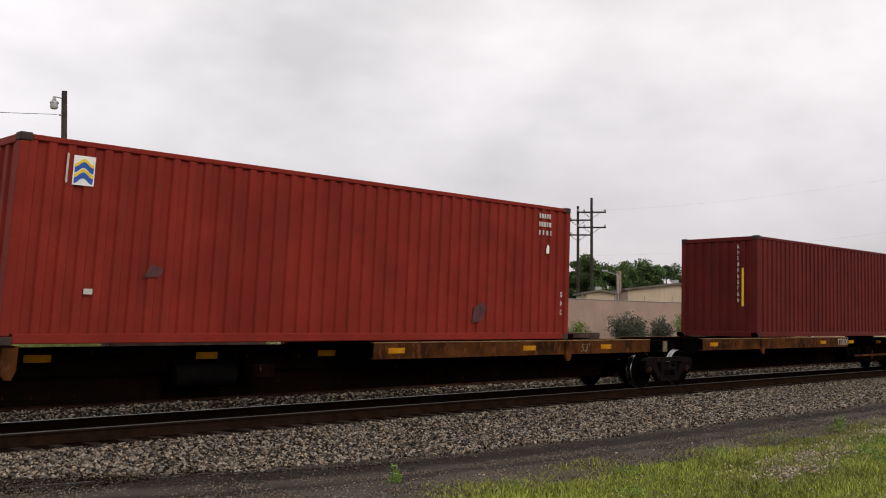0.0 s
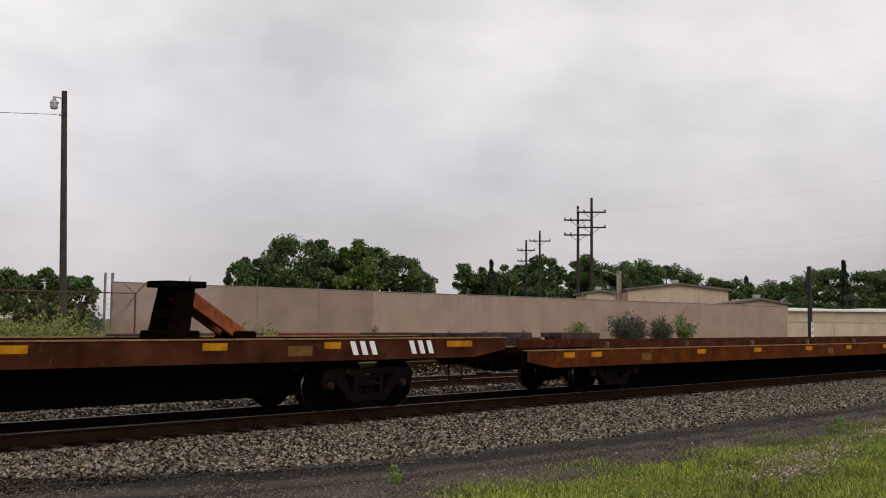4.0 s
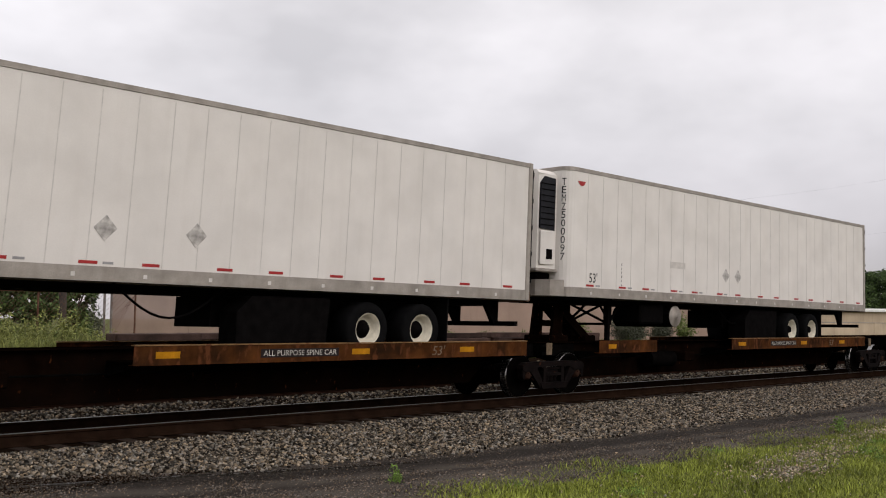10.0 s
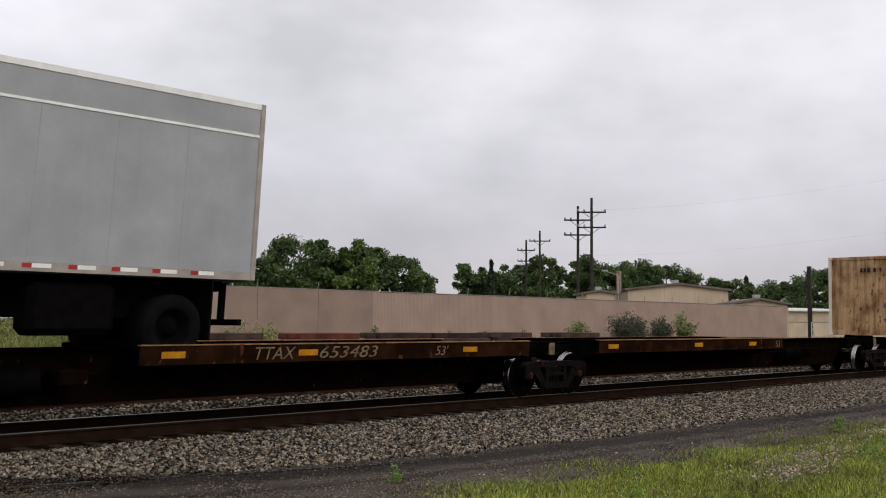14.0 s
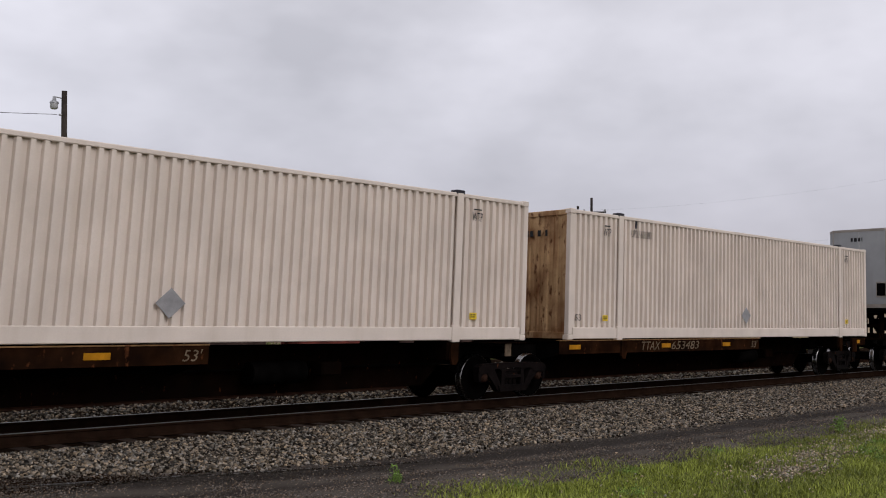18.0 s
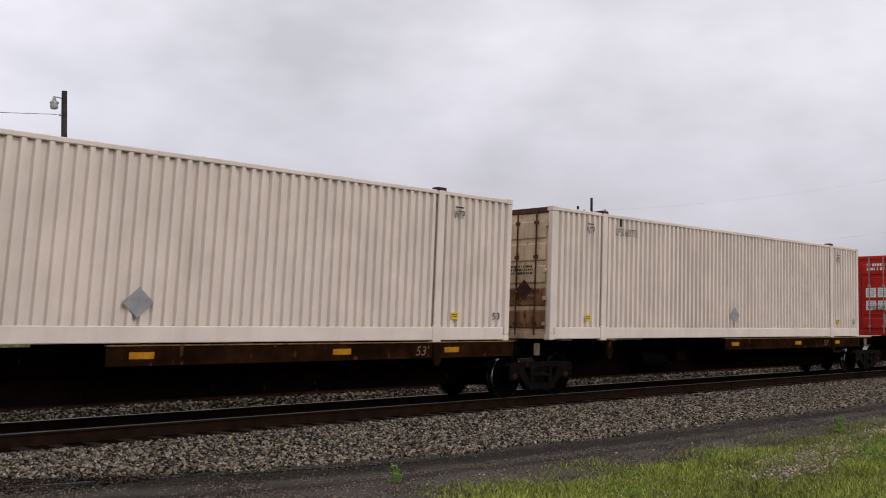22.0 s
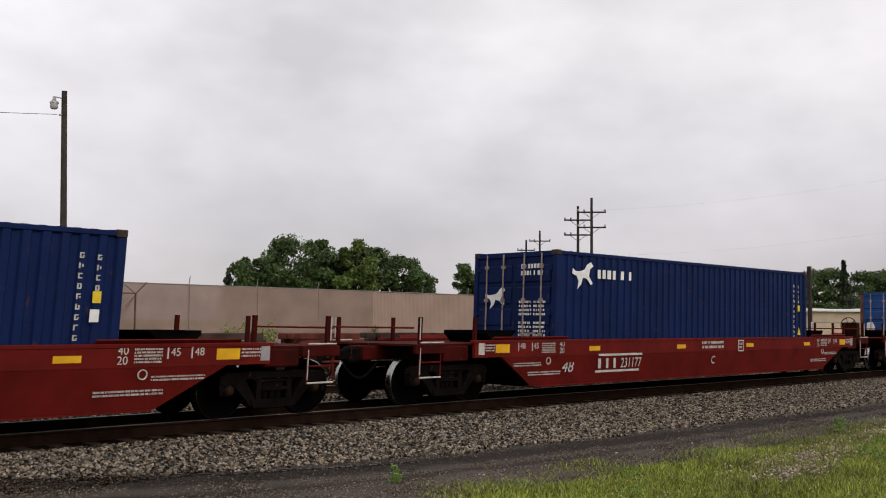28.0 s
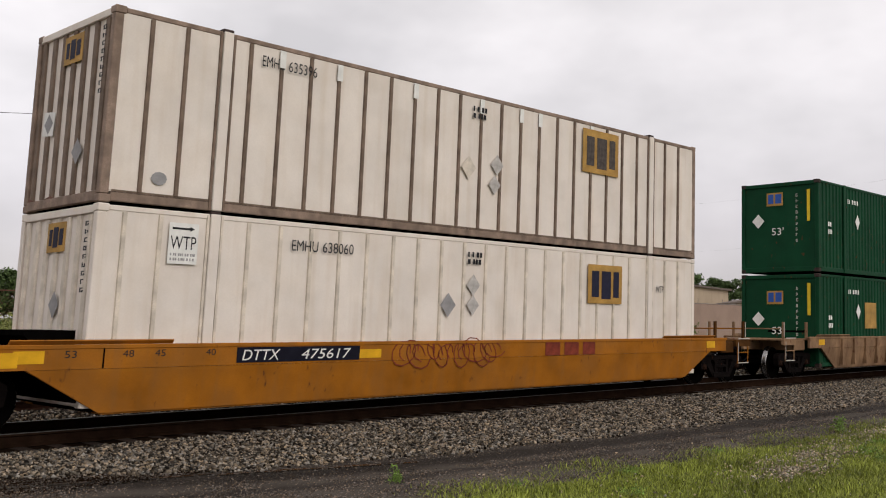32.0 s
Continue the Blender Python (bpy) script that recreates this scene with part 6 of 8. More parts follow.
bars("number_print", STENCIL, C1, 5.0, NEAR, 2.70, 3, 0.42, 0.10, 0.08, seed=61)
patch("small_sticker", rect(0.13, 0.08), STENCIL, C1, -5.0, NEAR, 0.71)
patch("small_sticker", [(0, 0), (0.1, 0), (0.1, 0.14), (0.05, 0.2), (0, 0.1)], WHITE, C1, 5.26, NEAR, 1.85)
column("side_code", STENCIL, C1, 5.78, NEAR, 1.05, 3, 0.07, 0.14, 0.05)
patch("dark_scuff", [(0, 0), (0.3, 0.05), (0.42, 0.3), (0.25, 0.42), (0.05, 0.30)], surface("dark_scuff", (0.09, 0.035, 0.035), 0.7, vary=0.3), C1, 3.0, NEAR, 0.35)
patch("dark_scuff", [(0, 0), (0.25, 0.02), (0.32, 0.14), (0.1, 0.2)], surface("dark_scuff", (0.09, 0.035, 0.035), 0.7), C1, -4.1, NEAR, 0.98)
# maroon long box
column("side_code", STENCIL, C2, 5.15, NEAR, 2.55, 10, 0.09, 0.13, 0.06)
column("side_code", STENCIL, C2, 5.45, NEAR, 2.52, 4, 0.08, 0.13, 0.06)
patch("warning_sticker", rect(0.10, 0.18), SIGN_YELLOW, C2, 5.42, NEAR, 1.62)
column("end_code", STENCIL, C2, -6.10, -0.60, 2.66, 10, 0.07, 0.13, 0.04, face="end")
patch("yellow_stripe", rect(0.07, 1.1), SIGN_YELLOW, C2, -6.10, -0.74, 0.88, face="end", label="yellow stripe on the end wall")
# short maroon box
patch("logo_panel", rect(0.30, 0.34), WHITE, C3, -2.33, NEAR, 1.86, label="white square with a blue round logo")
s = Shape().lathe((0, 0, 0), [(0.0, -0.004), (0.10, -0.004), (0.10, 0.0)], 16)
part("logo_disc", s, SIGN_BLUE, C3, at=(-2.18, NEAR - 0.004, 2.03))
column("side_code", STENCIL, C3, 2.38, NEAR, 2.34, 9, 0.09, 0.11, 0.05)
column("side_code", STENCIL, C3, 2.62, NEAR, 2.32, 4, 0.08, 0.11, 0.05)
door_marks(C3, 3.029, False)
for zz, yy in ((1.50, 0.75), (1.08, 0.80)):
    patch("torn_sticker", [(0, 0), (0.3, 0.02), (0.26, 0.12), (0.05, 0.14)], WHITE, C3, -3.035, yy, zz, face="end")
# blue boxes with a red and white maker's name
bars("maker_name_red", LOGO_RED, C5, -2.55, NEAR, 2.28, 1, 0.30, 0.17, 0, breaks=0.15, seed=71)
bars("maker_name_white", WHITE, C5, -2.22, NEAR, 2.26, 1, 0.88, 0.15, 0, breaks=0.2, seed=72)
bars("number_print", STENCIL, C5, 1.85, NEAR, 2.28, 1, 0.62, 0.12, 0.08, seed=73)
bars("number_print", STENCIL, C5, 1.85, NEAR, 2.10, 2, 0.24, 0.10, 0.05, seed=74)
column("side_code", STENCIL, C5, 2.42, NEAR, 1.62, 2, 0.10, 0.17, 0.08)
column("end_code", STENCIL, C5, -3.035, 0.55, 2.22, 1, 0.10, 0.14, 0.03, face="end")
bars("end_number_print", WHITE, C5, -3.035, 0.6, 2.36, 1, 0.95, 0.11, 0, face="end", breaks=0.9, seed=74)
bars("maker_name_red", LOGO_RED, W1B, -2.40, NEAR, 2.24, 1, 0.40, 0.24, 0, breaks=0.15, seed=75)
bars("maker_name_white", WHITE, W1B, -1.95, NEAR, 2.20, 1, 1.10, 0.20, 0, breaks=0.2, seed=76)
for ob, xx in ((W1B, 2.32), (W1A, 1.95), (W3A, 2.2)):
    column("side_code", STENCIL, ob, xx, NEAR, 2.24, 10, 0.085, 0.10, 0.045)
    column("side_code", STENCIL, ob, xx + 0.27, NEAR, 2.22, 4, 0.08, 0.10, 0.045)
    patch("warning_sticker", rect(0.13, 0.17), SIGN_YELLOW if ob is not W3A else WHITE, ob, xx + 0.25, NEAR, 1.52)
    patch("placard", rect(0.14, 0.18), WHITE, ob, xx + 0.23, NEAR, 1.25)
# dark blue long box: winged-horse emblem as a plain white shape
for ob, hx, x, z, k in ((W2, 6.096, -5.55, 2.05, 1.0),):
    patch("horse_emblem", [(u * k, v * k) for u, v in ((0.0, 0.35), (0.02, 0.46), (0.12, 0.40), (0.28, 0.40), (0.45, 0.44), (0.55, 0.56), (0.68, 0.62), (0.78, 0.53), (0.66, 0.46), (0.62, 0.30), (0.76, 0.14), (0.70, 0.10), (0.54, 0.24), (0.40, 0.26), (0.34, 0.12), (0.20, 0.0), (0.24, 0.18), (0.16, 0.30), (0.08, 0.31))[::-1]], WHITE, ob, x, NEAR, z, label="white winged emblem")
    bars("maker_name_white", WHITE, ob, x + 0.95, NEAR, z + 0.46, 1, 1.35, 0.20, 0, breaks=0.35, seed=81)
    patch("door_emblem", [(u * 0.8, v * 0.8) for u, v in ((0.0, 0.35), (0.02, 0.46), (0.12, 0.40), (0.28, 0.40), (0.45, 0.44), (0.55, 0.56), (0.68, 0.62), (0.78, 0.53), (0.66, 0.46), (0.62, 0.30), (0.76, 0.14), (0.70, 0.10), (0.54, 0.24), (0.40, 0.26), (0.34, 0.12), (0.20, 0.0), (0.24, 0.18), (0.16, 0.30), (0.08, 0.31))[::-1]], WHITE, ob, -hx - 0.004, 0.85, 1.6, face="end")
column("side_code", STENCIL, W2, 5.2, NEAR, 2.5, 11, 0.09, 0.10, 0.05)
column("side_code", STENCIL, W2, 5.5, NEAR, 2.48, 4, 0.08, 0.10, 0.05)
patch("warning_sticker", rect(0.14, 0.18), SIGN_YELLOW, W2, 5.48, NEAR, 1.70)
patch("warning_triangle", [(0, 0), (0.2, 0), (0.1, 0.24)], SIGN_YELLOW, W2, 5.46, NEAR, 1.0)
door_marks(W2, 6.096, False)
door_marks(W3A, 3.029, False)
patch("small_logo", [(0, 0.06), (0.07, 0), (0.16, 0.08), (0.18, 0.27), (0.13, 0.36), (0.08, 0.2)], STENCIL, W3A, -2.25, NEAR, 1.78, label="small white logo")
patch("torn_poster", [(0, 0), (0.3, 0.02), (0.34, 0.3), (0.22, 0.5), (0.02, 0.45)], WHITE, W3A, -3.035, 0.98, 0.95, face="end")
# cream long boxes
CAP_DARK = surface("lifting_cap_dark", (0.03, 0.028, 0.035), 0.6, vary=0.2)
for i, ob in enumerate(BEIGE):
    for xx in (-6.17, 5.98):
        part("lifting_post", Shape().cbox(xx - 0.07, xx + 0.11, -1.312, -1.27, 0.02, 2.88, 0.012), POST_STAINED if (xx < 0 and i == 1) else BOX_BEIGE, ob, "plain lifting post set into the ribs")
        part("lifting_cap", Shape().cbox(xx - 0.10, xx + 0.14, -1.305, -1.12, 2.85, 2.94, 0.015), CAP_DARK, ob)
        part("post_foot", Shape().cbox(xx - 0.09, xx + 0.13, -1.318, -1.2, -0.02, 0.30, 0.012), BOX_BEIGE, ob)
    for xx in (-6.85, 6.35):
        lettering("width_mark", "WTP", BLACK, ob, xx, NEAR53, 2.36, 0.17, 0.30)
        patch("mark_rule", rect(0.22, 0.025), BLACK, ob, xx + 0.04, NEAR53, 2.58)
        patch("warning_sticker", rect(0.20, 0.13), SIGN_YELLOW, ob, xx + 0.02, NEAR53, 0.42)
        bars("sticker_print", BLACK, ob, xx + 0.04, NEAR53 - 0.004, 0.52, 2, 0.16, 0.02, 0.02, seed=3)
    num = ("601602", "508048", "601891", "601425", "601775")[i]
    lettering("container_code", "UPSU", BLACK, ob, -5.72, NEAR53, 2.40, 0.18, 0.32)
    lettering("container_number", num, BLACK, ob, -5.34, NEAR53, 2.40, 0.18, 0.48)
    lettering("length_mark", "53", BLACK, ob, -7.85 if i in (1, 2) else 7.55, NEAR53, 0.42, 0.14, 0.22)
    patch("grey_diamond", diamond(0.50, 0.46), GREY_DECAL, ob, -0.25 - 0.15, NEAR53, 0.38, label="scuffed grey warning diamond")
    part("top_slot", Shape().box(-5.56, -5.50, -1.305, -1.28, 2.62, 2.80), CAP_DARK, ob)
    if i >= 3:
        lettering("door_code", "UPSU", BLACK, ob, -8.075, 1.02, 2.30, 0.15, 0.36, face="end")
        lettering("door_number", num, BLACK, ob, -8.075, 1.02, 2.10, 0.15, 0.50, face="end")
        bars("door_print", BLACK, ob, -8.075, -0.15, 1.62, 3, 0.62, 0.045, 0.03, face="end", seed=94)
        patch("dark_diamond", diamond(0.46, 0.46), surface("rust_dark_diamond", (0.07, 0.03, 0.02), 0.7, vary=0.3), ob, -8.12, -0.35, 0.85, face="end")
        patch("warning_sticker", rect(0.3, 0.26), surface("faded_orange_sticker", (0.42, 0.22, 0.04), 0.6, vary=0.25, scale=8), ob, -8.12, 1.08, 0.78, face="end")
        patch("grey_plate", rect(0.26, 0.3), GREY_DECAL, ob, -8.12, 0.45, 0.80, face="end")
    else:
        bars("end_number_print", BLACK, ob, -8.08, 0.1, 2.45, 1, 0.75, 0.14, 0, face="end", breaks=0.3, seed=92)
# white ribbed boxes
RIB_PALE = surface("cream_rib", (0.68, 0.60, 0.50), 0.6, vary=0.2, scale=4)
SIGN_NAVY = surface("navy_decal", (0.014, 0.014, 0.035), 0.6, vary=0.2, scale=8)
GREY_PALE = surface("worn_grey_decal", (0.48, 0.45, 0.42), 0.6, vary=0.2, scale=8)
WORN_DARK = surface("worn_dark_decal", (0.075, 0.062, 0.055), 0.65, vary=0.3, scale=10)
EMP_GOLD = surface("gold_panel", (0.42, 0.24, 0.06), 0.55, vary=0.25, scale=3)
for ob, rib in ((E1, RIB_DIRTY), (E2, RIB_PALE)):
    top = ob is E1
    places = [-7.47, -6.87] + [-5.70 + 0.616 * i for i in range(23)] if top else [-7.66, -7.08] + [-5.52 + 0.627 * i for i in range(18)] + [6.67, 7.27]
    for i, xx in enumerate(places):
        if abs(xx - 6.0) < 0.15 or xx > 7.85:
            continue
        part("side_rib", Shape().extrude([(xx - 0.04, -1.235), (xx - 0.03, -1.318), (xx + 0.03, -1.318), (xx + 0.04, -1.235)], "z", 0.18, 2.79), rib, ob)
        if top and i in (3, 5, 8, 11, 13, 14, 17):
            part("repair_strip", Shape().box(xx - 0.06, xx + 0.06, -1.324, -1.317, 2.50, 2.79), WHITE, ob)
    for i in range(7):
        yy = -1.05 + i * 0.35
        part("end_rib", Shape().extrude([(-8.03, yy - 0.07), (-8.062, yy - 0.055), (-8.062, yy + 0.055), (-8.03, yy + 0.07)], "z", 0.18, 2.75), rib, ob)
    for xx in (-6.15, 6.0):
        part("lifting_post", Shape().cbox(xx - 0.09, xx + 0.09, -1.33, -1.27, 0.02, 2.88, 0.012), BOX_WHITE, ob, "lifting post with rust marks")
        for q in (-0.125, 0.125):
            part("post_seam", Shape().box(xx + q - 0.02, xx + q + 0.02, -1.312, -1.28, 0.02, 2.86), RIB_DIRTY if top else RIB_PALE, ob)
        part("lifting_cap", Shape().cbox(xx - 0.10, xx + 0.10, -1.31, -1.12, 2.83, 2.93, 0.015), CAST_DARK, ob)
    part("lower_band", Shape().box(-7.9, 7.9, -1.3, -1.29, 0.16, 0.19), RIB_DIRTY, ob)
    gx, gz, sx, sz = (3.2, 1.72, 1.45, 1.15) if top else (3.5, 1.69, 1.38, 1.02)
    gold = patch("gold_logo_panel", rect(0.95 * sx, 0.86 * sz), EMP_GOLD, ob, gx, -1.3235, gz, label="gold logo panel with dark shapes")
    for u, w, zz, hh in ((0.10, 0.20, 0.14, 0.58), (0.37, 0.26, 0.10, 0.62), (0.70, 0.16, 0.14, 0.58)):
        patch("logo_shape", rect(w * sx, hh * sz), SIGN_NAVY if not top else WORN_DARK, ob, gx + u * sx, -1.3275, gz + zz * sz)
    patch("gold_end_panel", rect(0.62, 0.45), EMP_GOLD, ob, -8.065, 0.30, 2.24, face="end", label="gold logo panel with dark shapes")
    for u, w, zz, hh in ((0.07, 0.10, 0.10, 0.25), (0.21, 0.16, 0.07, 0.31), (0.41, 0.13, 0.10, 0.25)):
        patch("logo_shape", rect(w, hh), SIGN_NAVY, ob, -8.0695, 0.30 - u, 2.24 + zz, face="end")
    lettering("container_code", "EMHU", BLACK, ob, -5.49 if top else -4.67, -1.322, 2.46 if top else 2.40, 0.18, 0.46 if top else 0.55)
    lettering("container_number", "635396" if top else "638060", BLACK, ob, -4.96 if top else -4.02, -1.322, 2.46 if top else 2.40, 0.18, 0.60 if top else 0.68)
    column("end_code", BLACK, ob, -8.067, -0.92, 2.66, 9, 0.13, 0.085, 0.035, face="end")
    if top:
        patch("paper_sheet", [(0.0, 0.04), (0.38, 0.0), (0.42, 0.38), (0.03, 0.42)], WHITE, ob, -8.065, 0.85, 1.16, face="end", label="white sheet with a warning diamond")
        patch("sheet_diamond", diamond(0.30, 0.32), GREY_DECAL, ob, -8.069, 0.79, 1.21, face="end")
        patch("rust_stain", [(0.0, 0.0), (2.3, 0.0), (2.3, 0.10), (1.9, 0.05), (1.5, 0.13), (1.1, 0.06), (0.8, 0.16), (0.4, 0.08), (0.0, 0.18)], POST_BROWN, ob, -8.068, 1.15, 0.05, face="end", label="rust along the foot of the end wall")
    patch("warning_diamond", diamond(0.42, 0.46), GREY_DECAL if not top else RIB_PALE, ob, -1.14 if not top else -0.71, -1.3235, 1.34 if not top else 1.14, label="weathered warning diamond")
    patch("warning_diamond", diamond(0.36, 0.40), GREY_PALE, ob, -0.42 if not top else 0.1, -1.3235, 1.38 if not top else 0.9)
    patch("warning_diamond", diamond(0.38, 0.42), GREY_PALE, ob, -0.43 if not top else 0.15, -1.3235, 1.76 if not top else 1.3)
    patch("end_diamond", diamond(0.34, 0.40), GREY_DECAL, ob, -8.066, 0.05 if not top else -0.25, 1.25 if not top else 0.62, face="end")
    bars("size_print", BLACK, ob, -0.42, -1.3235, 2.62, 2, 0.42, 0.10, 0.04, seed=97)
patch("mark_plate", rect(0.50, 0.62), WHITE, E2, -6.94, -1.319, 2.08, label="white plate with a width mark")
bars("plate_print", GREY_DECAL, E2, -6.90, -1.323, 2.24, 2, 0.42, 0.04, 0.03, seed=98)
lettering("width_mark", "WTP", BLACK, E2, -6.91, -1.323, 2.30, 0.20, 0.44)
patch("arrow_mark", [(0, 0.02), (0.3, 0.02), (0.3, 0.0), (0.38, 0.035), (0.3, 0.07), (0.3, 0.05), (0, 0.05)], BLACK, E2, -6.89, -1.324, 2.58)
lettering("width_mark", "WTP", BLACK, E2, 6.25, -1.322, 2.0, 0.16, 0.34)
part("door_catch", Shape().box(0, 0.06, -0.02, 0, 0, 0.34), BLACK, E2, at=(-7.02, -1.30, 0.42))
patch("round_badge", [(0.13 + 0.13 * math.cos(i * 0.5236), 0.1 + 0.1 * math.sin(i * 0.5236)) for i in range(12)], GREY_DECAL, E1, -7.3, -1.3, 0.32)
# green boxes
for ob in (G1, G2):
    patch("gold_end_panel", rect(0.55, 0.42), EMP_GOLD, ob, -8.067, 0.42, 2.15 if ob is G1 else 1.95, face="end", label="gold logo panel with dark shapes")
    bars("logo_shape", SIGN_BLUE, ob, -8.072, 0.37, 2.52 if ob is G1 else 2.32, 1, 0.45, 0.3, 0, face="end", breaks=0.2, seed=101)
    patch("white_diamond", diamond(0.42, 0.46), WHITE, ob, -8.067, 0.92, 1.45 if ob is G1 else 1.25, face="end", label="white warning diamond")
    lettering("length_mark", "53'", WHITE, ob, -8.067, 0.25, 1.2 if ob is G1 else 1.0, 0.24, 0.40, face="end")
    column("end_code", STENCIL, ob, -8.067, -0.55, 2.5, 9, 0.07, 0.12, 0.06, face="end")
    patch("yellow_stripe", rect(0.10, 1.0), SIGN_YELLOW, ob, -8.067, -0.92, 1.6, face="end")
    for xx in (-6.15,):
        part("lifting_post", Shape().cbox(xx - 0.09, xx + 0.09, -1.325, -1.27, 0.02, 2.88, 0.012), BOX_GREEN, ob)
    patch("white_diamond", diamond(0.36, 0.5), WHITE, ob, -5.3, NEAR53, 1.5)
    bars("number_print", WHITE, ob, -5.9, NEAR53, 2.45, 1, 0.9, 0.14, 0, breaks=0.4, seed=102)
    bars("side_print", WHITE, ob, -7.4, NEAR53, 1.6, 2, 0.3, 0.14, 0.1, seed=103)
patch("gold_logo_panel", rect(0.95, 0.86), EMP_GOLD, G2, -4.6, NEAR53, 1.2)
# yellow well car: stencils, graffiti
wy = -1.414
patch("stencil_panel", rect(2.5, 0.24), surface("navy_panel", (0.012, 0.012, 0.020), 0.7, spec=0.04, vary=0.2), WD, -5.55, wy, 0.775, label="dark stencil panel")
lettering("reporting_mark", "DTTX", WHITE, WD, -5.45, wy - 0.004, 0.81, 0.165, 0.72, 0.2)
lettering("car_number", "475617", WHITE, WD, -4.30, wy - 0.004, 0.81, 0.165, 1.05, 0.2)
for xx, tx in ((-8.3, "53"), (-7.45, "48"), (-6.95, "45"), (-6.1, "40")):
    lettering("length_mark", tx, BLACK, WD, xx, wy, 0.90, 0.10, 0.17)
patch("reflector_strip", rect(0.42, 0.2), REFLECT, WD, -9.35, wy, 0.78)
patch("reflector_strip", rect(0.5, 0.15), REFLECT, WD, -3.05, wy, 0.80)
patch("plate_seam", rect(0.025, 0.30), STEEL_DARK, WD, -7.75, wy, 0.75)
GRAF = surface("faded_red_spray", (0.20, 0.035, 0.018), 0.7, vary=0.3)
rg = random.Random(5)
for k in range(14):
    g = Shape()
    rx, rz, tilt = rg.uniform(0.12, 0.34), rg.uniform(0.14, 0.25), rg.uniform(-0.4, 0.4)
    loop = [(rx * math.cos(q * 0.6) + tilt * rz * math.sin(q * 0.6) + 0.012 * q, rz * math.sin(q * 0.6)) for q in range(rg.choice((8, 11, 13)))]
    for (u0, w0), (u1, w1) in zip(loop, loop[1:]):
        g.beam((u0, 0, w0), (u1, 0, w1), 0.004, 0.02)
    p = part("graffiti_stroke", g, GRAF, WD, "faded red spray-paint scrawl")
    p.matrix_basis = pose(-2.1 + k * 0.19, -1.417, 0.86 + 0.05 * math.sin(k * 2.1), 0, 0, 0)
for i, (u, w) in enumerate(((0.0, 0.5), (0.65, 0.5))):
    patch("faded_logo_bar", rect(w, 0.30), GRAF, WD, 2.05 + u, wy, 0.75, label="faded red logo block")
patch("faded_logo_bar", rect(0.45, 0.30), GRAF, WD, 3.35, wy, 0.75)
# ---- ties and ballast ----
tie_mesh = Shape().cbox(-0.11, 0.11, -1.3, 1.3, -0.36, -0.185, 0.015).mesh("tie", TIE)
bed = bpy.data.objects["ballast_bed"]
rt = random.Random(3)
for i in range(130):
    part("tie", tie_mesh, None, bed, at=(2.0 + i * 0.52 + rt.uniform(-0.02, 0.02), YC + rt.uniform(-0.04, 0.04), RAIL_Z + rt.uniform(-0.012, 0.006)), turn=rt.uniform(-1, 1))
for i in range(70):
    part("tie", tie_mesh, None, bed, at=(5.0 + i * 0.54 + rt.uniform(-0.03, 0.03), SIDING + rt.uniform(-0.06, 0.06), RAIL_Z + rt.uniform(-0.012, 0.006)), turn=rt.uniform(-2, 2))


def stones(name, n, xs, y0, y1, size, mat, label, keep=None, seed=1, sink=0.3):
    """Broken stones strewn over the ground, as one heap."""
    rs = np.random.RandomState(seed)
    base = np.array([(1, 0, 0), (-1, 0, 0), (0, 1, 0), (0, -1, 0), (0, 0, 1), (0, 0, -1)], float)
    tri = np.array([(0, 2, 4), (2, 1, 4), (1, 3, 4), (3, 0, 4), (2, 0, 5), (1, 2, 5), (3, 1, 5), (0, 3, 5)])
    # thinner with distance
    x = xs[0] + (xs[1] - xs[0]) * rs.rand(n) ** 1.7
    y = y0 + (y1 - y0) * rs.rand(n)
    if keep is not None:
        ok = keep(x, y, rs)
        x, y = x[ok], y[ok]
        n = len(x)
    grid = np.linspace(y0 - 1, y1 + 1, 200)
    z = np.interp(y, grid, [height_at(v) for v in grid])
    sc = size * (0.55 + 0.9 * rs.rand(n) ** 2)
    v = base[None] * (0.55 + 0.7 * rs.rand(n, 6, 1))
    v = v + 0.25 * (rs.rand(n, 6, 3) - 0.5)
    a, b = rs.rand(n) * 6.28, rs.rand(n) * 6.28
    ca, sa, cb, sb = np.cos(a), np.sin(a), np.cos(b), np.sin(b)
    rot = np.stack([np.stack([ca, -sa * cb, sa * sb], 1), np.stack([sa, ca * cb, -ca * sb], 1), np.stack([np.zeros(n), sb, cb], 1)], 1)
    v = np.einsum("nij,nkj->nki", rot, v) * sc[:, None, None]
    v[:, :, 2] *= 0.8
    v += np.stack([x, y, z + sc * (0.6 - sink)], 1)[:, None, :]
    f = (tri[None] + (np.arange(n) * 6)[:, None, None]).reshape(-1, 3)
    me = bpy.data.meshes.new(name)
    me.vertices.add(n * 6)
    me.vertices.foreach_set("co", v.reshape(-1))
    me.loops.add(len(f) * 3)
    me.loops.foreach_set("vertex_index", f.reshape(-1).astype(np.int32))
    me.polygons.add(len(f))
    me.polygons.foreach_set("loop_start", np.arange(0, len(f) * 3, 3, dtype=np.int32))
    me.update(calc_edges=True)
    me.materials.append(mat)
    return tagged(new(name, me), label, "stones", kind="stuff")


def toe(x):
    """Where the ballast ends and the road begins."""
    return 9.9 + 2.0 * np.exp(-(x - 4.7) / 4.0)


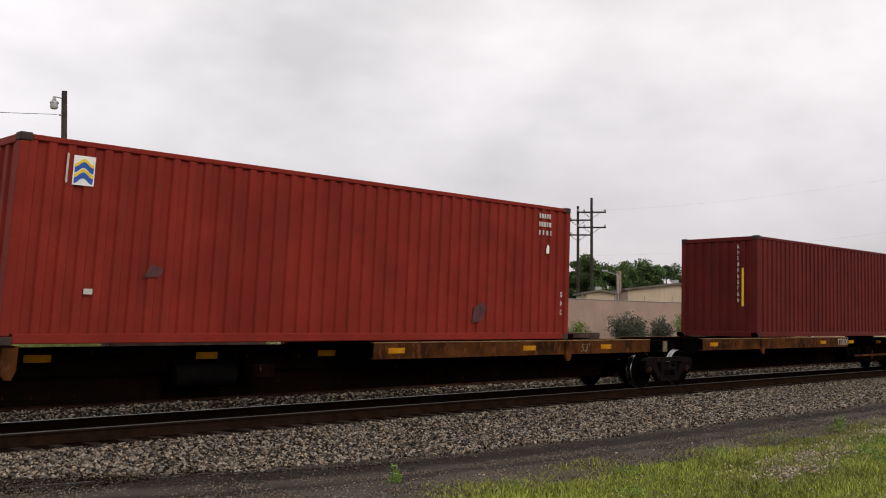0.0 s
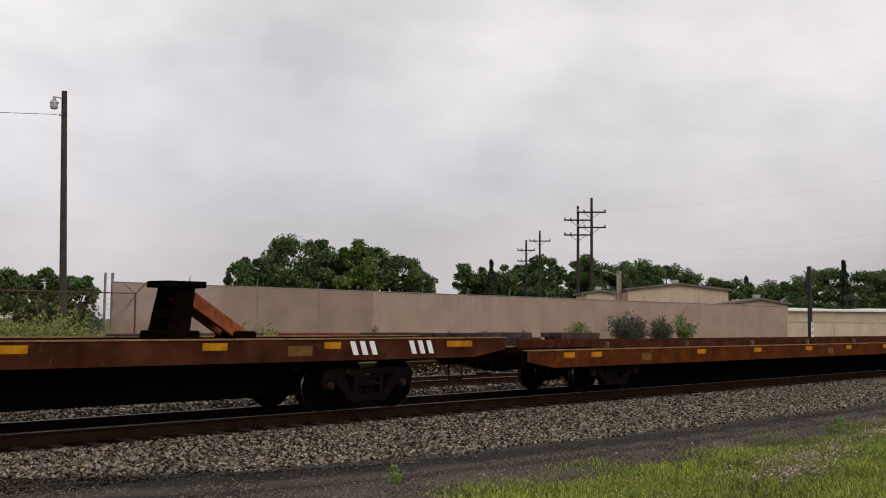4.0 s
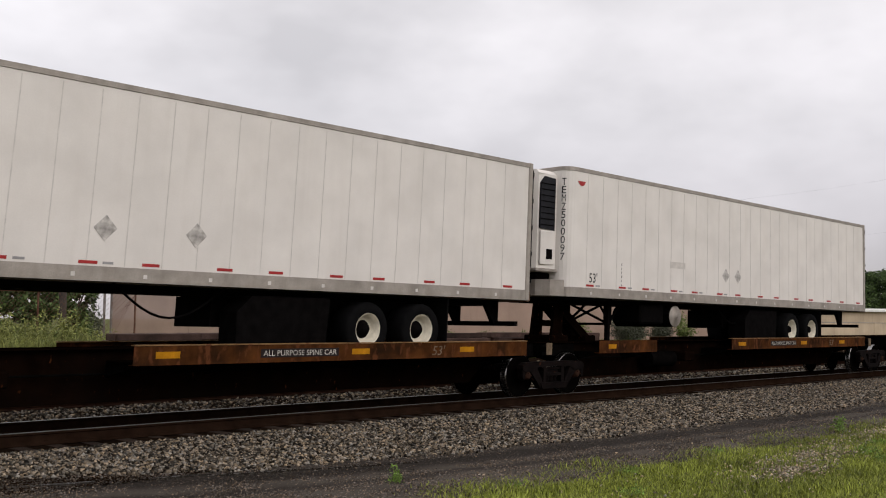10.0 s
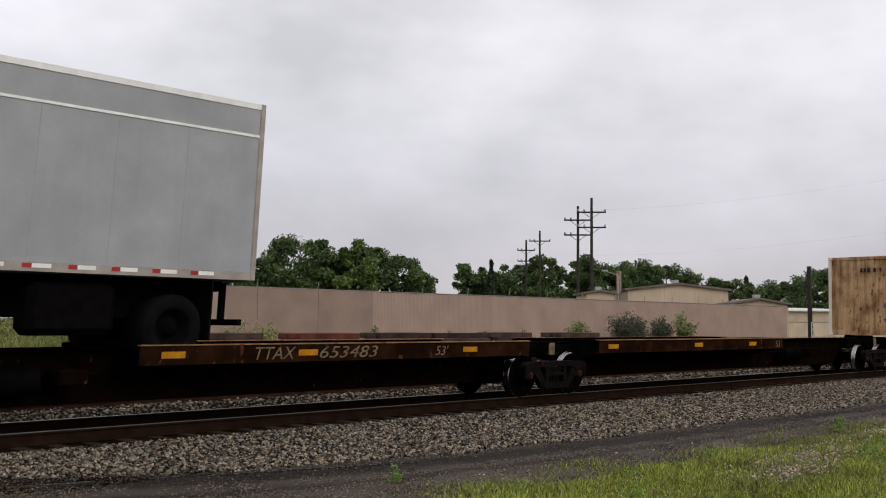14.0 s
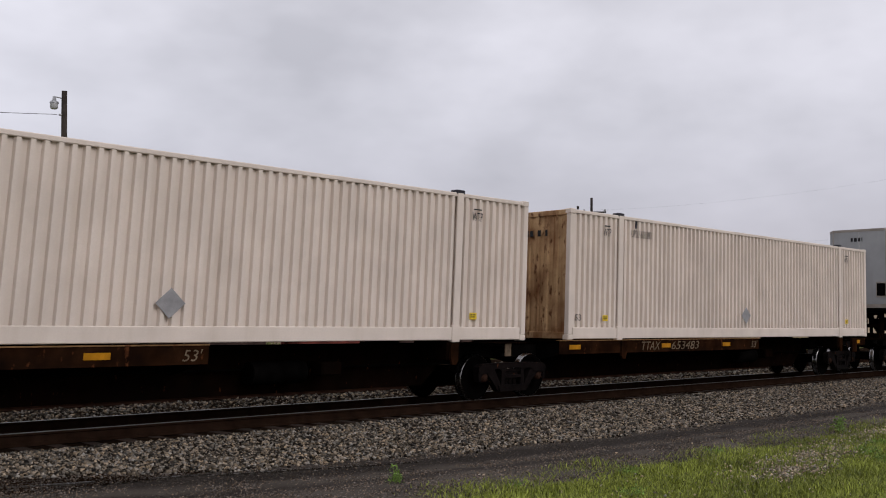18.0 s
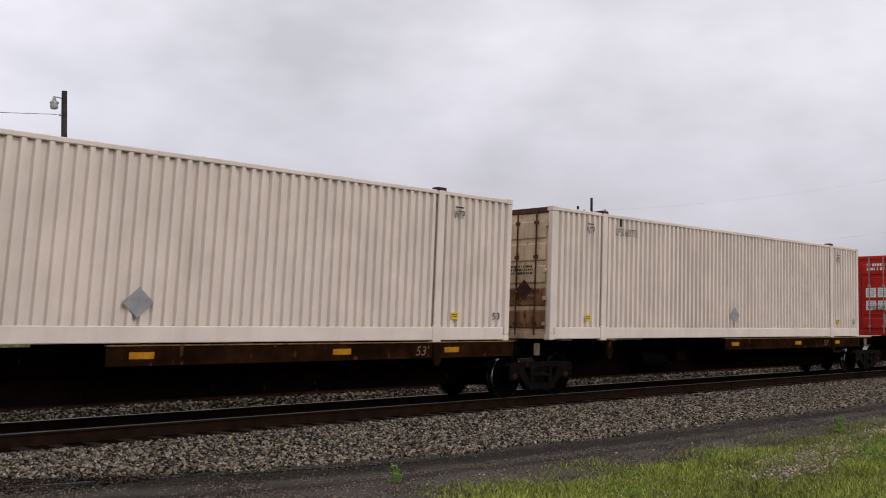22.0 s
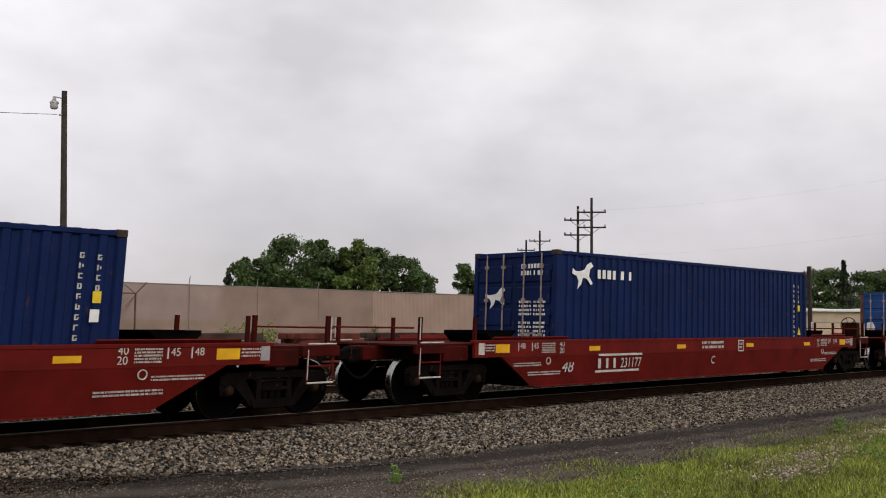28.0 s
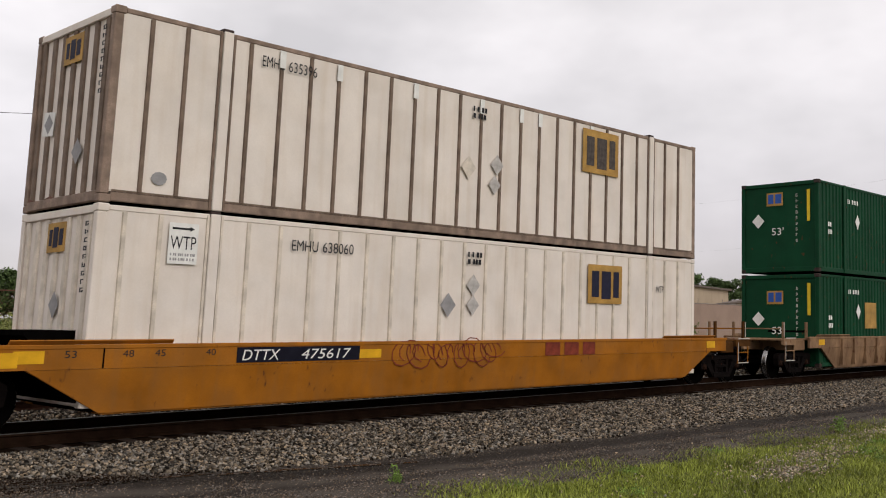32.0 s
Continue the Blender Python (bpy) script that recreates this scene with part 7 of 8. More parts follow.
def rut(x, y):
    """1 in the wet wheel ruts of the road."""
    w = y - toe(x) + 0.10 * np.sin(x * 0.85) + 0.05 * np.sin(x * 2.3)
    return np.clip(np.exp(-((w + 0.45) / 0.36) ** 4) + 0.8 * np.exp(-((w + 1.45) / 0.15) ** 2), 0, 1)


def bare(x, y):
    """Gravelly patches in the grass verge."""
    p = np.zeros_like(x)
    for cx, cy, sx, sy in ((14.4, 6.6, 1.8, 0.40), (12.6, 6.05, 1.3, 0.36), (18.2, 7.15, 2.0, 0.40), (22.0, 7.4, 2.0, 0.4)):
        p += np.exp(-((x - cx) / sx) ** 2 - ((y - cy) / sy) ** 2)
    return np.clip(p * (0.75 + 0.35 * np.sin(x * 5.1 + 2 * np.sin(y * 7)) * np.sin(y * 6.3)), 0, 1)


stones("ballast_stones", 145000, (3.2, 48), 9.75, 13.33, 0.0295, BALLAST, "coarse grey and brown broken ballast stones", seed=2,
       keep=lambda x, y, r: r.rand(len(x)) < np.clip((y - toe(x) + 0.07 * np.sin(x * 1.9) + 0.05 * np.sin(x * 5.3)) / 0.35, 0.0, 1))
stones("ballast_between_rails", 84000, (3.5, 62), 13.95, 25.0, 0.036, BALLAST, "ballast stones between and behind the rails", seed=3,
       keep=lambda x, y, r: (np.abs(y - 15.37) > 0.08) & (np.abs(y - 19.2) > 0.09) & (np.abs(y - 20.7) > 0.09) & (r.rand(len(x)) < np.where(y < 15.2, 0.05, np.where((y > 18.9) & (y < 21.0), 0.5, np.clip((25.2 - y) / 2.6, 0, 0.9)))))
ROAD_STONE = surface("road_stone", (0.118, 0.100, 0.084), 0.85, spec=0.08, vary=0.35, scale=14, random_value=0.6, islands=True)
stones("road_gravel", 150000, (3.0, 46), 7.6, 11.9, 0.0125, ROAD_STONE, "fine wet gravel of the service road", seed=4, sink=0.45,
       keep=lambda x, y, r: (y < toe(x) + 0.2) & (r.rand(len(x)) < 0.9 - 0.84 * rut(x, y)))
stones("rut_gravel", 90000, (3.0, 36), 7.8, 12.2, 0.0125, surface("wet_rut_stone", (0.040, 0.032, 0.025), 0.6, spec=0.25, vary=0.35, scale=14, random_value=0.6, islands=True), "dark wet gravel pressed into the wheel ruts", seed=7, sink=0.5,
       keep=lambda x, y, r: (y < toe(x) + 0.1) & (r.rand(len(x)) < 0.95 * rut(x, y)))
stones("verge_stones", 70000, (9, 26), 4.6, 8.6, 0.017, surface("pale_verge_stone", (0.30, 0.26, 0.205), 0.9, spec=0.08, vary=0.3, scale=14, random_value=0.5, islands=True), "pale stones lying in the grass verge", seed=5,
       keep=lambda x, y, r: r.rand(len(x)) < 0.006 + 0.95 * bare(x, y) ** 1.5)

# ---- puddles in the wheel ruts ----
def puddle(x, y, lx, ly, seed):
    rp = random.Random(seed)
    n = 26
    pts = []
    for i in range(n):
        a = 2 * math.pi * i / n
        k = 1 + 0.22 * math.sin(3 * a + seed) + 0.12 * rp.uniform(-1, 1)
        pts.append((x + lx * k * math.cos(a), y + ly * k * math.sin(a) - 0.28 * lx * k * math.cos(a)))
    m = MATS.get("puddle")
    if not m:
        m = surface("puddle", (0.026, 0.022, 0.018), 0.24, vary=0.2, fine=12, bump=0.25, spec=0.35)
    return solid("puddle", Shape().extrude(pts, "z", height_at(y) - 0.02, height_at(y) + 0.016), m, "shallow puddle of rain water in the road", "puddle", "puddles in the wheel rut")


for i, (x, y, lx, ly) in enumerate(((6.5, 11.0, 0.34, 0.05), (7.2, 10.78, 0.26, 0.035), (7.95, 10.62, 0.38, 0.07), (8.8, 10.36, 0.36, 0.06), (9.5, 10.14, 0.24, 0.035), (5.2, 11.3, 0.3, 0.05))):
    puddle(x, y, lx, ly, i + 1)

# ---- grass and weeds ----


def leaf_material(name, colour, vary=0.5):
    m = bpy.data.materials.new(name)
    m.use_nodes = True
    n, l = m.node_tree.nodes, m.node_tree.links
    b = n["Principled BSDF"]
    g = n.new("ShaderNodeNewGeometry")
    r = n.new("ShaderNodeValToRGB")
    r.color_ramp.elements[0].color = (*[c * (1 - vary) for c in colour], 1)
    r.color_ramp.elements[1].color = (*[min(1, c * (1 + vary)) for c in colour], 1)
    l.new(g.outputs["Random Per Island"], r.inputs[0])
    co = n.new("ShaderNodeTexCoord")
    t = n.new("ShaderNodeTexNoise")
    t.inputs["Scale"].default_value = 0.7
    l.new(co.outputs["Object"], t.inputs["Vector"])
    mr = n.new("ShaderNodeMapRange")
    mr.inputs[1].default_value, mr.inputs[2].default_value, mr.inputs[3].default_value, mr.inputs[4].default_value = 0.3, 0.7, 0.65, 1.25
    l.new(t.outputs[0], mr.inputs[0])
    mx = n.new("ShaderNodeVectorMath")
    mx.operation = "MULTIPLY"
    l.new(r.outputs[0], mx.inputs[0])
    l.new(mr.outputs[0], mx.inputs[1])
    l.new(mx.outputs[0], b.inputs["Base Color"])
    b.inputs["Roughness"].default_value = 0.6
    b.inputs["Specular IOR Level"].default_value = 0.25
    return m


GRASS = leaf_material("fresh_grass", (0.190, 0.218, 0.033), 0.65)
WEED = leaf_material("weed_green", (0.135, 0.175, 0.045))
LUSH = leaf_material("lush_weed_green", (0.15, 0.25, 0.04))
OAK = leaf_material("oak_leaf", (0.062, 0.098, 0.029), 0.65)
MAPLE = leaf_material("maple_leaf", (0.090, 0.135, 0.03))
PINE = leaf_material("conifer_needle", (0.03, 0.045, 0.022))
BARK = surface("bark", (0.07, 0.055, 0.045), 0.9, vary=0.3, scale=4)


def tri_mesh(name, v, f, mat):
    me = bpy.data.meshes.new(name)
    me.vertices.add(len(v))
    me.vertices.foreach_set("co", np.asarray(v, float).reshape(-1))
    me.loops.add(len(f) * 3)
    me.loops.foreach_set("vertex_index", np.asarray(f, np.int32).reshape(-1))
    me.polygons.add(len(f))
    me.polygons.foreach_set("loop_start", np.arange(0, len(f) * 3, 3, dtype=np.int32))
    me.update(calc_edges=True)
    me.materials.append(mat)
    return me


def blades(name, x, y, z, h, w, mat, label, seed=1, category="grass", lean=0.5):
    """Bent blades of two joined triangles pairs each, one heap of stuff."""
    rs = np.random.RandomState(seed)
    n = len(x)
    a = rs.rand(n) * 6.283
    dx, dy = np.cos(a), np.sin(a)
    b = rs.rand(n) * 6.283
    lx, ly = np.cos(b) * lean * h * rs.rand(n), np.sin(b) * lean * h * rs.rand(n)
    p = np.stack([x, y, z], 1)
    v = np.empty((n, 5, 3))
    v[:, 0] = p - np.stack([dx * w, dy * w, 0 * w], 1)
    v[:, 1] = p + np.stack([dx * w, dy * w, 0 * w], 1)
    m = p + np.stack([lx * 0.35, ly * 0.35, h * 0.6], 1)
    v[:, 2] = m - np.stack([dx * w, dy * w, 0 * w], 1) * 0.8
    v[:, 3] = m + np.stack([dx * w, dy * w, 0 * w], 1) * 0.8
    v[:, 4] = p + np.stack([lx, ly, h * (1 - 0.25 * rs.rand(n))], 1)
    f = (np.array([(0, 1, 3), (0, 3, 2), (2, 3, 4)])[None] + (np.arange(n) * 5)[:, None, None]).reshape(-1, 3)
    return tagged(new(name, tri_mesh(name, v.reshape(-1, 3), f, mat)), label, category, kind="stuff")


def height_of(y):
    grid = np.linspace(0, 60, 400)
    return np.interp(y, grid, [height_at(v) for v in grid])


rs = np.random.RandomState(11)
n = 290000
gx, gy = 4.5 + 26 * rs.rand(n) ** 1.3, 4.0 + 5.2 * rs.rand(n)
edge = 8.35 + 0.16 * np.sin(gx * 0.8) + 0.12 * np.sin(gx * 2.3 + 1)
ok = (gy < edge) & (rs.rand(n) < np.clip((edge - gy) / 1.1, 0.0, 1) * (1 - 0.97 * bare(gx, gy)))
gx, gy = gx[ok], gy[ok]
tall = 0.5 + 0.5 * np.sin(gx * 1.9 + 1.3 * np.sin(gy * 2.7)) * np.sin(gy * 3.1 + 0.7 * gx)
blades("grass_verge", gx, gy, height_of(gy) - 0.03, (0.018 + 0.085 * rs.rand(len(gx)) ** 2) * (0.55 + 0.9 * tall), 0.0034 + 0.004 * rs.rand(len(gx)), GRASS, "short bright green grass of the verge", 12, lean=1.1)


def weed_clump(x, y, h, r, count, mat, label, seed, stems=True, group="weed clumps", base=None):
    """A bushy weed: leafy stalks from one root."""
    rs = np.random.RandomState(seed)
    z0 = height_at(y) - 0.02 if base is None else base
    ob = thing("weed_clump", x, y, z0, label, "weed", group)
    n = count
    k = max(5, int(count / 60))
    # stalks fan out from the root, each with its own length and lean
    ang, out, up = rs.rand(k) * 6.283, r * np.sqrt(rs.rand(k)), h * (0.55 + 0.5 * rs.rand(k))
    up *= 1 - 0.35 * (out / max(r, 0.01)) ** 2
    pick, t = rs.randint(0, k, n), 0.12 + 0.88 * rs.rand(n) ** 0.75
    bow = t ** 1.4
    spread = 0.13 * (0.35 + r)
    c = np.stack([out[pick] * np.cos(ang[pick]) * bow, out[pick] * np.sin(ang[pick]) * bow, up[pick] * t], 1) + rs.randn(n, 3) * np.array([spread, spread, 0.6 * spread]) * (1.15 - 0.7 * t)[:, None]
    c[:, 2] = np.maximum(c[:, 2], 0.01)
    s = 0.10 * h ** 0.5 * (0.5 + rs.rand(n)) * 0.55
    d = rs.randn(n, 3)
    d /= np.linalg.norm(d, axis=1)[:, None]
    e = np.cross(d, rs.randn(n, 3))
    e /= np.linalg.norm(e, axis=1)[:, None]
    v = np.stack([c - e * s[:, None] * 0.35, c + e * s[:, None] * 0.35, c + d * s[:, None] * 1.3], 1).reshape(-1, 3)
    part("foliage", tri_mesh("foliage", v, np.arange(3 * n).reshape(-1, 3), mat), mat, ob)
    st = Shape()
    for i in range(min(k, 9)):
        x1, y1 = out[i] * math.cos(ang[i]), out[i] * math.sin(ang[i])
        st.rod((0.03 * x1, 0.03 * y1, 0), (0.38 * x1, 0.38 * y1, up[i] * 0.5), 0.004 + 0.003 * h, 5, 0.003)
        st.rod((0.38 * x1, 0.38 * y1, up[i] * 0.5), (x1, y1, up[i]), 0.003 + 0.002 * h, 5, 0.002)
    part("stem", st, WEED, ob)
    return ob


for i, (x, y, h, r, k) in enumerate(((8.15, 8.85, 0.25, 0.10, 170), (17.8, 7.6, 0.36, 0.10, 200), (15.3, 6.1, 0.13, 0.22, 330), (14.6, 5.6, 0.12, 0.22, 330), (13.4, 4.9, 0.12, 0.2, 260), (16.4, 6.4, 0.15, 0.2, 260),
                                     (9.6, 6.5, 0.12, 0.14, 140), (10.9, 7.4, 0.12, 0.15, 140), (13.4, 7.6, 0.14, 0.16, 150), (8.9, 7.6, 0.10, 0.14, 120), (19.6, 6.8, 0.2, 0.25, 260))):
    weed_clump(x, y, h, r, k, LUSH, "small leafy weed at the edge of the road" if i == 0 else "bright leafy weed in the grass verge", 21 + i, group="weeds of the verge")
BUSH = leaf_material("dusty_bush", (0.076, 0.080, 0.052), 0.18)
TALLWEED = leaf_material("tall_weed_green", (0.205, 0.220, 0.062), 0.5)
rw = random.Random(9)
# tall weeds before the yard fence, thick at the gate end
for i in range(34):
    x = 9.6 + i * 0.155 + rw.uniform(-0.2, 0.2)
    weed_clump(x, 30.0 + rw.uniform(-1.6, 1.6), rw.uniform(0.9, 1.75), rw.uniform(0.3, 0.6), 560, TALLWEED if i % 4 else WEED, "tall yellow-green weeds before the yard fence", 100 + i, group="tall weeds at the yard")
for i, (x, y, h, r, m) in enumerate(((20.6, 31.0, 1.25, 0.7, TALLWEED), (22.0, 31.2, 1.45, 0.8, TALLWEED), (15.6, 32.1, 2.3, 0.30, BUSH), (45.0, 30.7, 2.0, 1.2, BUSH), (46.0, 31.0, 1.6, 0.9, BUSH), (48.0, 30.5, 1.7, 0.7, BUSH), (50.0, 30.2, 2.0, 0.8, WEED), (41.5, 31.3, 1.4, 0.7, WEED), (27.2, 31.0, 1.35, 0.18, WEED), (34.0, 30.5, 1.0, 0.8, WEED), (36.0, 30.4, 0.95, 0.7, WEED), (31.2, 30.6, 0.9, 0.7, WEED))):
    weed_clump(x, y, h, r, (900 if m is TALLWEED else 5200 if m is BUSH else 2600) if r > 0.3 else 420, m, "dusty green bush growing against the tan fence", 200 + i, group="bushes at the fence")
rs = np.random.RandomState(31)
n = 60000
gx, gy = 8 + 70 * rs.rand(n), 25.9 + 6.1 * rs.rand(n)
blades("field_grass", gx, gy, height_of(gy) - 0.03, 0.14 + 0.42 * rs.rand(len(gx)) ** 2, 0.009 + 0.010 * rs.rand(len(gx)), TALLWEED, "rough grass and weeds behind the track", 32)

n = 16000
gx, gy = 7.5 + 6.6 * rs.rand(n), 27.5 + 4.3 * rs.rand(n)
blades("tall_grass", gx, gy, height_of(gy) - 0.03, 0.35 + 0.75 * rs.rand(n) ** 1.5, 0.006 + 0.009 * rs.rand(n), TALLWEED, "tall yellow-green grass before the yard gate", 33, lean=0.7)

# ---- yard fence ----
TAN = surface("tan_privacy_slats", (0.345, 0.245, 0.193), 0.8, vary=0.1, scale=0.8, fine=25, bump=0.3, streak=0.2, dirt=(0.30, 0.23, 0.18))
SHEER = surface("tan_mesh_screen", (0.33, 0.235, 0.187), 0.8, vary=0.1, scale=0.8, fine=25, bump=0.2)
nt, lt = SHEER.node_tree.nodes, SHEER.node_tree.links
tr = nt.new("ShaderNodeBsdfTransparent")
ms = nt.new("ShaderNodeMixShader")
ms.inputs[0].default_value = 0.74
lt.new(tr.outputs[0], ms.inputs[1])
lt.new(nt["Principled BSDF"].outputs[0], ms.inputs[2])
lt.new(ms.outputs[0], nt["Material Output"].inputs[0])
FENCE_POST = surface("weathered_fence_pipe", (0.25, 0.22, 0.20), 0.6, 0.3, vary=0.2, rust=0.2)
RUST_POST = surface("rusted_fence_pipe", (0.12, 0.06, 0.04), 0.8, vary=0.3, rust=0.4)
fence = thing("privacy_fence", 16.7, 33.0, 0.2, "long tan slatted chain-link privacy fence along the yard", "fence")
px = 0.0
i = 0
while px < 49.0:
    w = 3.05
    sheer = px < 12.0
    s = Shape()
    if sheer:
        s.box(px + 0.01, px + w - 0.01, -0.01, 0.01, 0.05, 2.52)
    else:
        s = ribbed(px, px + w, 0.05, 2.52, 0.0, -1, 0.085, 0.008)
    part("slat_panel", s, SHEER if sheer else TAN, fence, "translucent woven mesh panel" if sheer else "")
    part("fence_post", Shape().rod((px, 0.05, 0), (px, 0.05, 2.56), 0.035, 8), FENCE_POST, fence)
    part("barb_arm", Shape().beam((px, 0.05, 2.54), (px + 0.05, 0.05, 2.86), 0.03, 0.02), FENCE_POST, fence)
    part("top_rail", Shape().rod((px, 0.0, 2.54), (px + w, 0.0, 2.54), 0.024, 6), FENCE_POST, fence)
    px += w
    i += 1
yard = thing("chain_link_fence", 8.0, 32.5, 0.2, "open chain-link fence with rusted posts and bent barb arms", "fence")
for x, z in ((0.0, 2.1), (3.0, 2.1), (5.84, 2.1), (9.3, 2.15)):
    part("fence_post", Shape().rod((x, 0, 0), (x, 0, z), 0.035, 8), RUST_POST, yard)
part("top_rail", Shape().rod((0, 0, 2.1), (9.3, 0, 2.15), 0.022, 6), RUST_POST, yard)
part("barb_arm", Shape().beam((9.3, 0, 2.13), (9.75, 0.05, 2.55), 0.04, 0.03).beam((9.3, 0, 2.13), (8.9, 0.05, 2.45), 0.03, 0.02), RUST_POST, yard)
for k in range(2):
    part("gate_post", Shape().rod((8.2 + 0.26 * k, 0.1, 0), (8.2 + 0.26 * k, 0.1, 2.84), 0.045, 8), FENCE_POST, yard)
wire = Shape()
for i in range(60):
    u = i * 0.17
    for d in (-1, 1):
        a0, a1 = u, u + d * 2.0
        if 0 <= a1 <= 10.2 and u <= 9.3:
            wire.beam((a0, 0, 0.1), (min(a1, 9.3), 0, 2.1), 0.006, 0.006)
part("wire_mesh", wire, RUST_POST, yard, "diamond wire mesh")

# ---- piles of old ties behind the track ----
OLD_TIE = surface("old_tie_wood", (0.050, 0.030, 0.024), 0.9, vary=0.4, scale=3, random_value=0.35)
RED_TIE = surface("reddish_old_tie", (0.115, 0.030, 0.022), 0.9, vary=0.4, scale=3, random_value=0.3)
old_mesh = {m.name: Shape().cbox(-1.28, 1.28, -0.11, 0.11, 0, 0.19, 0.015).mesh("tie", m) for m in (OLD_TIE, RED_TIE)}
ro = random.Random(6)
for x, y, lay, m in ((14.4, 26.0, 5, OLD_TIE), (17.0, 26.4, 5, OLD_TIE), (20.6, 26.1, 5, RED_TIE), (24.2, 26.3, 5, OLD_TIE), (27.0, 26.0, 5, OLD_TIE), (30.2, 26.2, 5, OLD_TIE), (33.9, 26.0, 5, OLD_TIE)):
    st = thing("tie_stack", x, y, height_at(y) - 0.03, "low stack of old dark railway ties on the ground", "tie stack", "stacks of old ties")
    for k in range(lay):
        for j in range(4):
            if k == lay - 1 and ro.random() < 0.3:
                continue
            part("tie", old_mesh[m.name], None, st, at=(ro.uniform(-0.15, 0.15), -0.4 + j * 0.27, k * 0.192), turn=ro.uniform(-3, 3))

# ---- poles ----
POLE_WOOD = surface("weathered_pole_wood", (0.055, 0.045, 0.040), 0.85, vary=0.25, scale=3, streak=0.4)
POLE_DARK = surface("dark_pole_wood", (0.045, 0.036, 0.032), 0.9, vary=0.3, scale=3)
la = thing("light_pole", 19.25, 43.0, 0.25, "tall weathered wooden pole with a yard lamp", "light pole")
part("pole", Shape().rod((0.22, 0, 0), (-0.12, 0, 11.35), 0.17, 12, 0.12), POLE_WOOD, la)
part("lamp_bracket", Shape().rod((-0.12, 0, 11.0), (-0.50, 0.1, 11.05), 0.025, 6), GALV, la)
lamp = part("lamp_head", Shape().lathe((-0.52, 0.1, 10.85), [(0.0, 0.22), (0.07, 0.2), (0.09, 0.02), (0.18, -0.02), (0.2, -0.10)], 14, "z"), GALV, la, "grey yard lamp head")
part("lamp_glass", Shape().lathe((-0.52, 0.1, 10.85), [(0.17, -0.10), (0.17, -0.30), (0.12, -0.36), (0.0, -0.37)], 14, "z"), surface("lamp_refractor", (0.5, 0.5, 0.5), 0.2, vary=0.1), lamp)
part("insulator", Shape().rod((-0.2, 0, 10.25), (-0.32, 0, 10.25), 0.05, 8), GALV, la)


def utility_pole(x, y, top, arms, label, r=0.16, spread=1.25, turn=0.0):
    ob = thing("utility_pole", x, y, 0.3, label, "utility pole", "utility poles", turn=turn)
    h = top - 0.3
    part("pole", Shape().rod((0, 0, 0), (0, 0, h), r, 10, r * 0.7), POLE_DARK, ob)
    for k in range(arms):
        z = h - 1.35 - k * 1.35
        arm = part("cross_arm", Shape().cbox(-spread, spread, -0.16, -0.04, z, z + 0.13, 0.01), POLE_DARK, ob)
        part("arm_brace", Shape().beam((-0.7, -0.1, z), (0, -0.12, z - 0.5), 0.03, 0.04).beam((0.7, -0.1, z), (0, -0.12, z - 0.5), 0.03, 0.04), POLE_DARK, arm)
        for u in (-1, -0.55, 1):
            part("insulator", Shape().lathe((u * spread * 0.94, -0.1, z + 0.13), [(0.03, 0), (0.09, 0.05), (0.09, 0.14), (0.05, 0.2), (0.0, 0.21)], 8, "z"), GALV, arm)
    return ob


utility_pole(71.3, 52.3, 12.5, 2, "dark wooden utility pole with two cross arms", turn=-50)
utility_pole(72.1, 54.4, 12.0, 2, "dark wooden utility pole with two cross arms", turn=-50)
utility_pole(94.6, 77.2, 12.7, 1, "grey wooden utility pole with one cross arm", spread=1.3, turn=-50)
utility_pole(95.0, 79.7, 11.7, 2, "far wooden utility pole with cross arms", spread=1.1, turn=-50)


def wire_span(p, q, sag, label, r=0.02):
    s = Shape()
    n = 14
    pts = [Vector(p).lerp(Vector(q), i / n) - Vector((0, 0, sag * 4 * (i / n) * (1 - i / n))) for i in range(n + 1)]
    for a, b in zip(pts, pts[1:]):
        s.rod(a, b, r, 5)
    return solid("overhead_wire", s, POLE_DARK, label, "wire", "overhead wires")


wire_span((18.85, 43.0, 10.5), (-8, 50, 10.2), 0.5, "thin service wire from the yard lamp pole", 0.012)
wire_span((71.3, 52.2, 11.4), (64, 8, 12.4), 1.0, "long sagging power line beside the railway", 0.0022)
wire_span((71.3, 52.2, 7.4), (62, 12, 8.4), 0.8, "low sagging power line beside the railway", 0.0022)
mp = thing("track_post", 41.55, 18.95, height_at(18.95), "dark square wooden post with white number board", "post")
part("post", Shape().cbox(-0.08, 0.08, -0.08, 0.08, 0, 4.3, 0.02), POLE_DARK, mp)
part("number_board", Shape().cbox(-0.10, 0.08, -0.11, -0.082, 0.9, 1.9, 0.01), WHITE, mp, "white board with dark figures")
column("board_print", BLACK, mp, -0.07, -0.112, 1.85, 3, 0.11, 0.2, 0.1)

# ---- buildings behind the fence ----
STUCCO = surface("tan_stucco", (0.50, 0.395, 0.285), 0.9, vary=0.1, scale=0.6, streak=0.15)
ROOF = surface("grey_brown_roof", (0.16, 0.13, 0.11), 0.8, vary=0.2, scale=1)


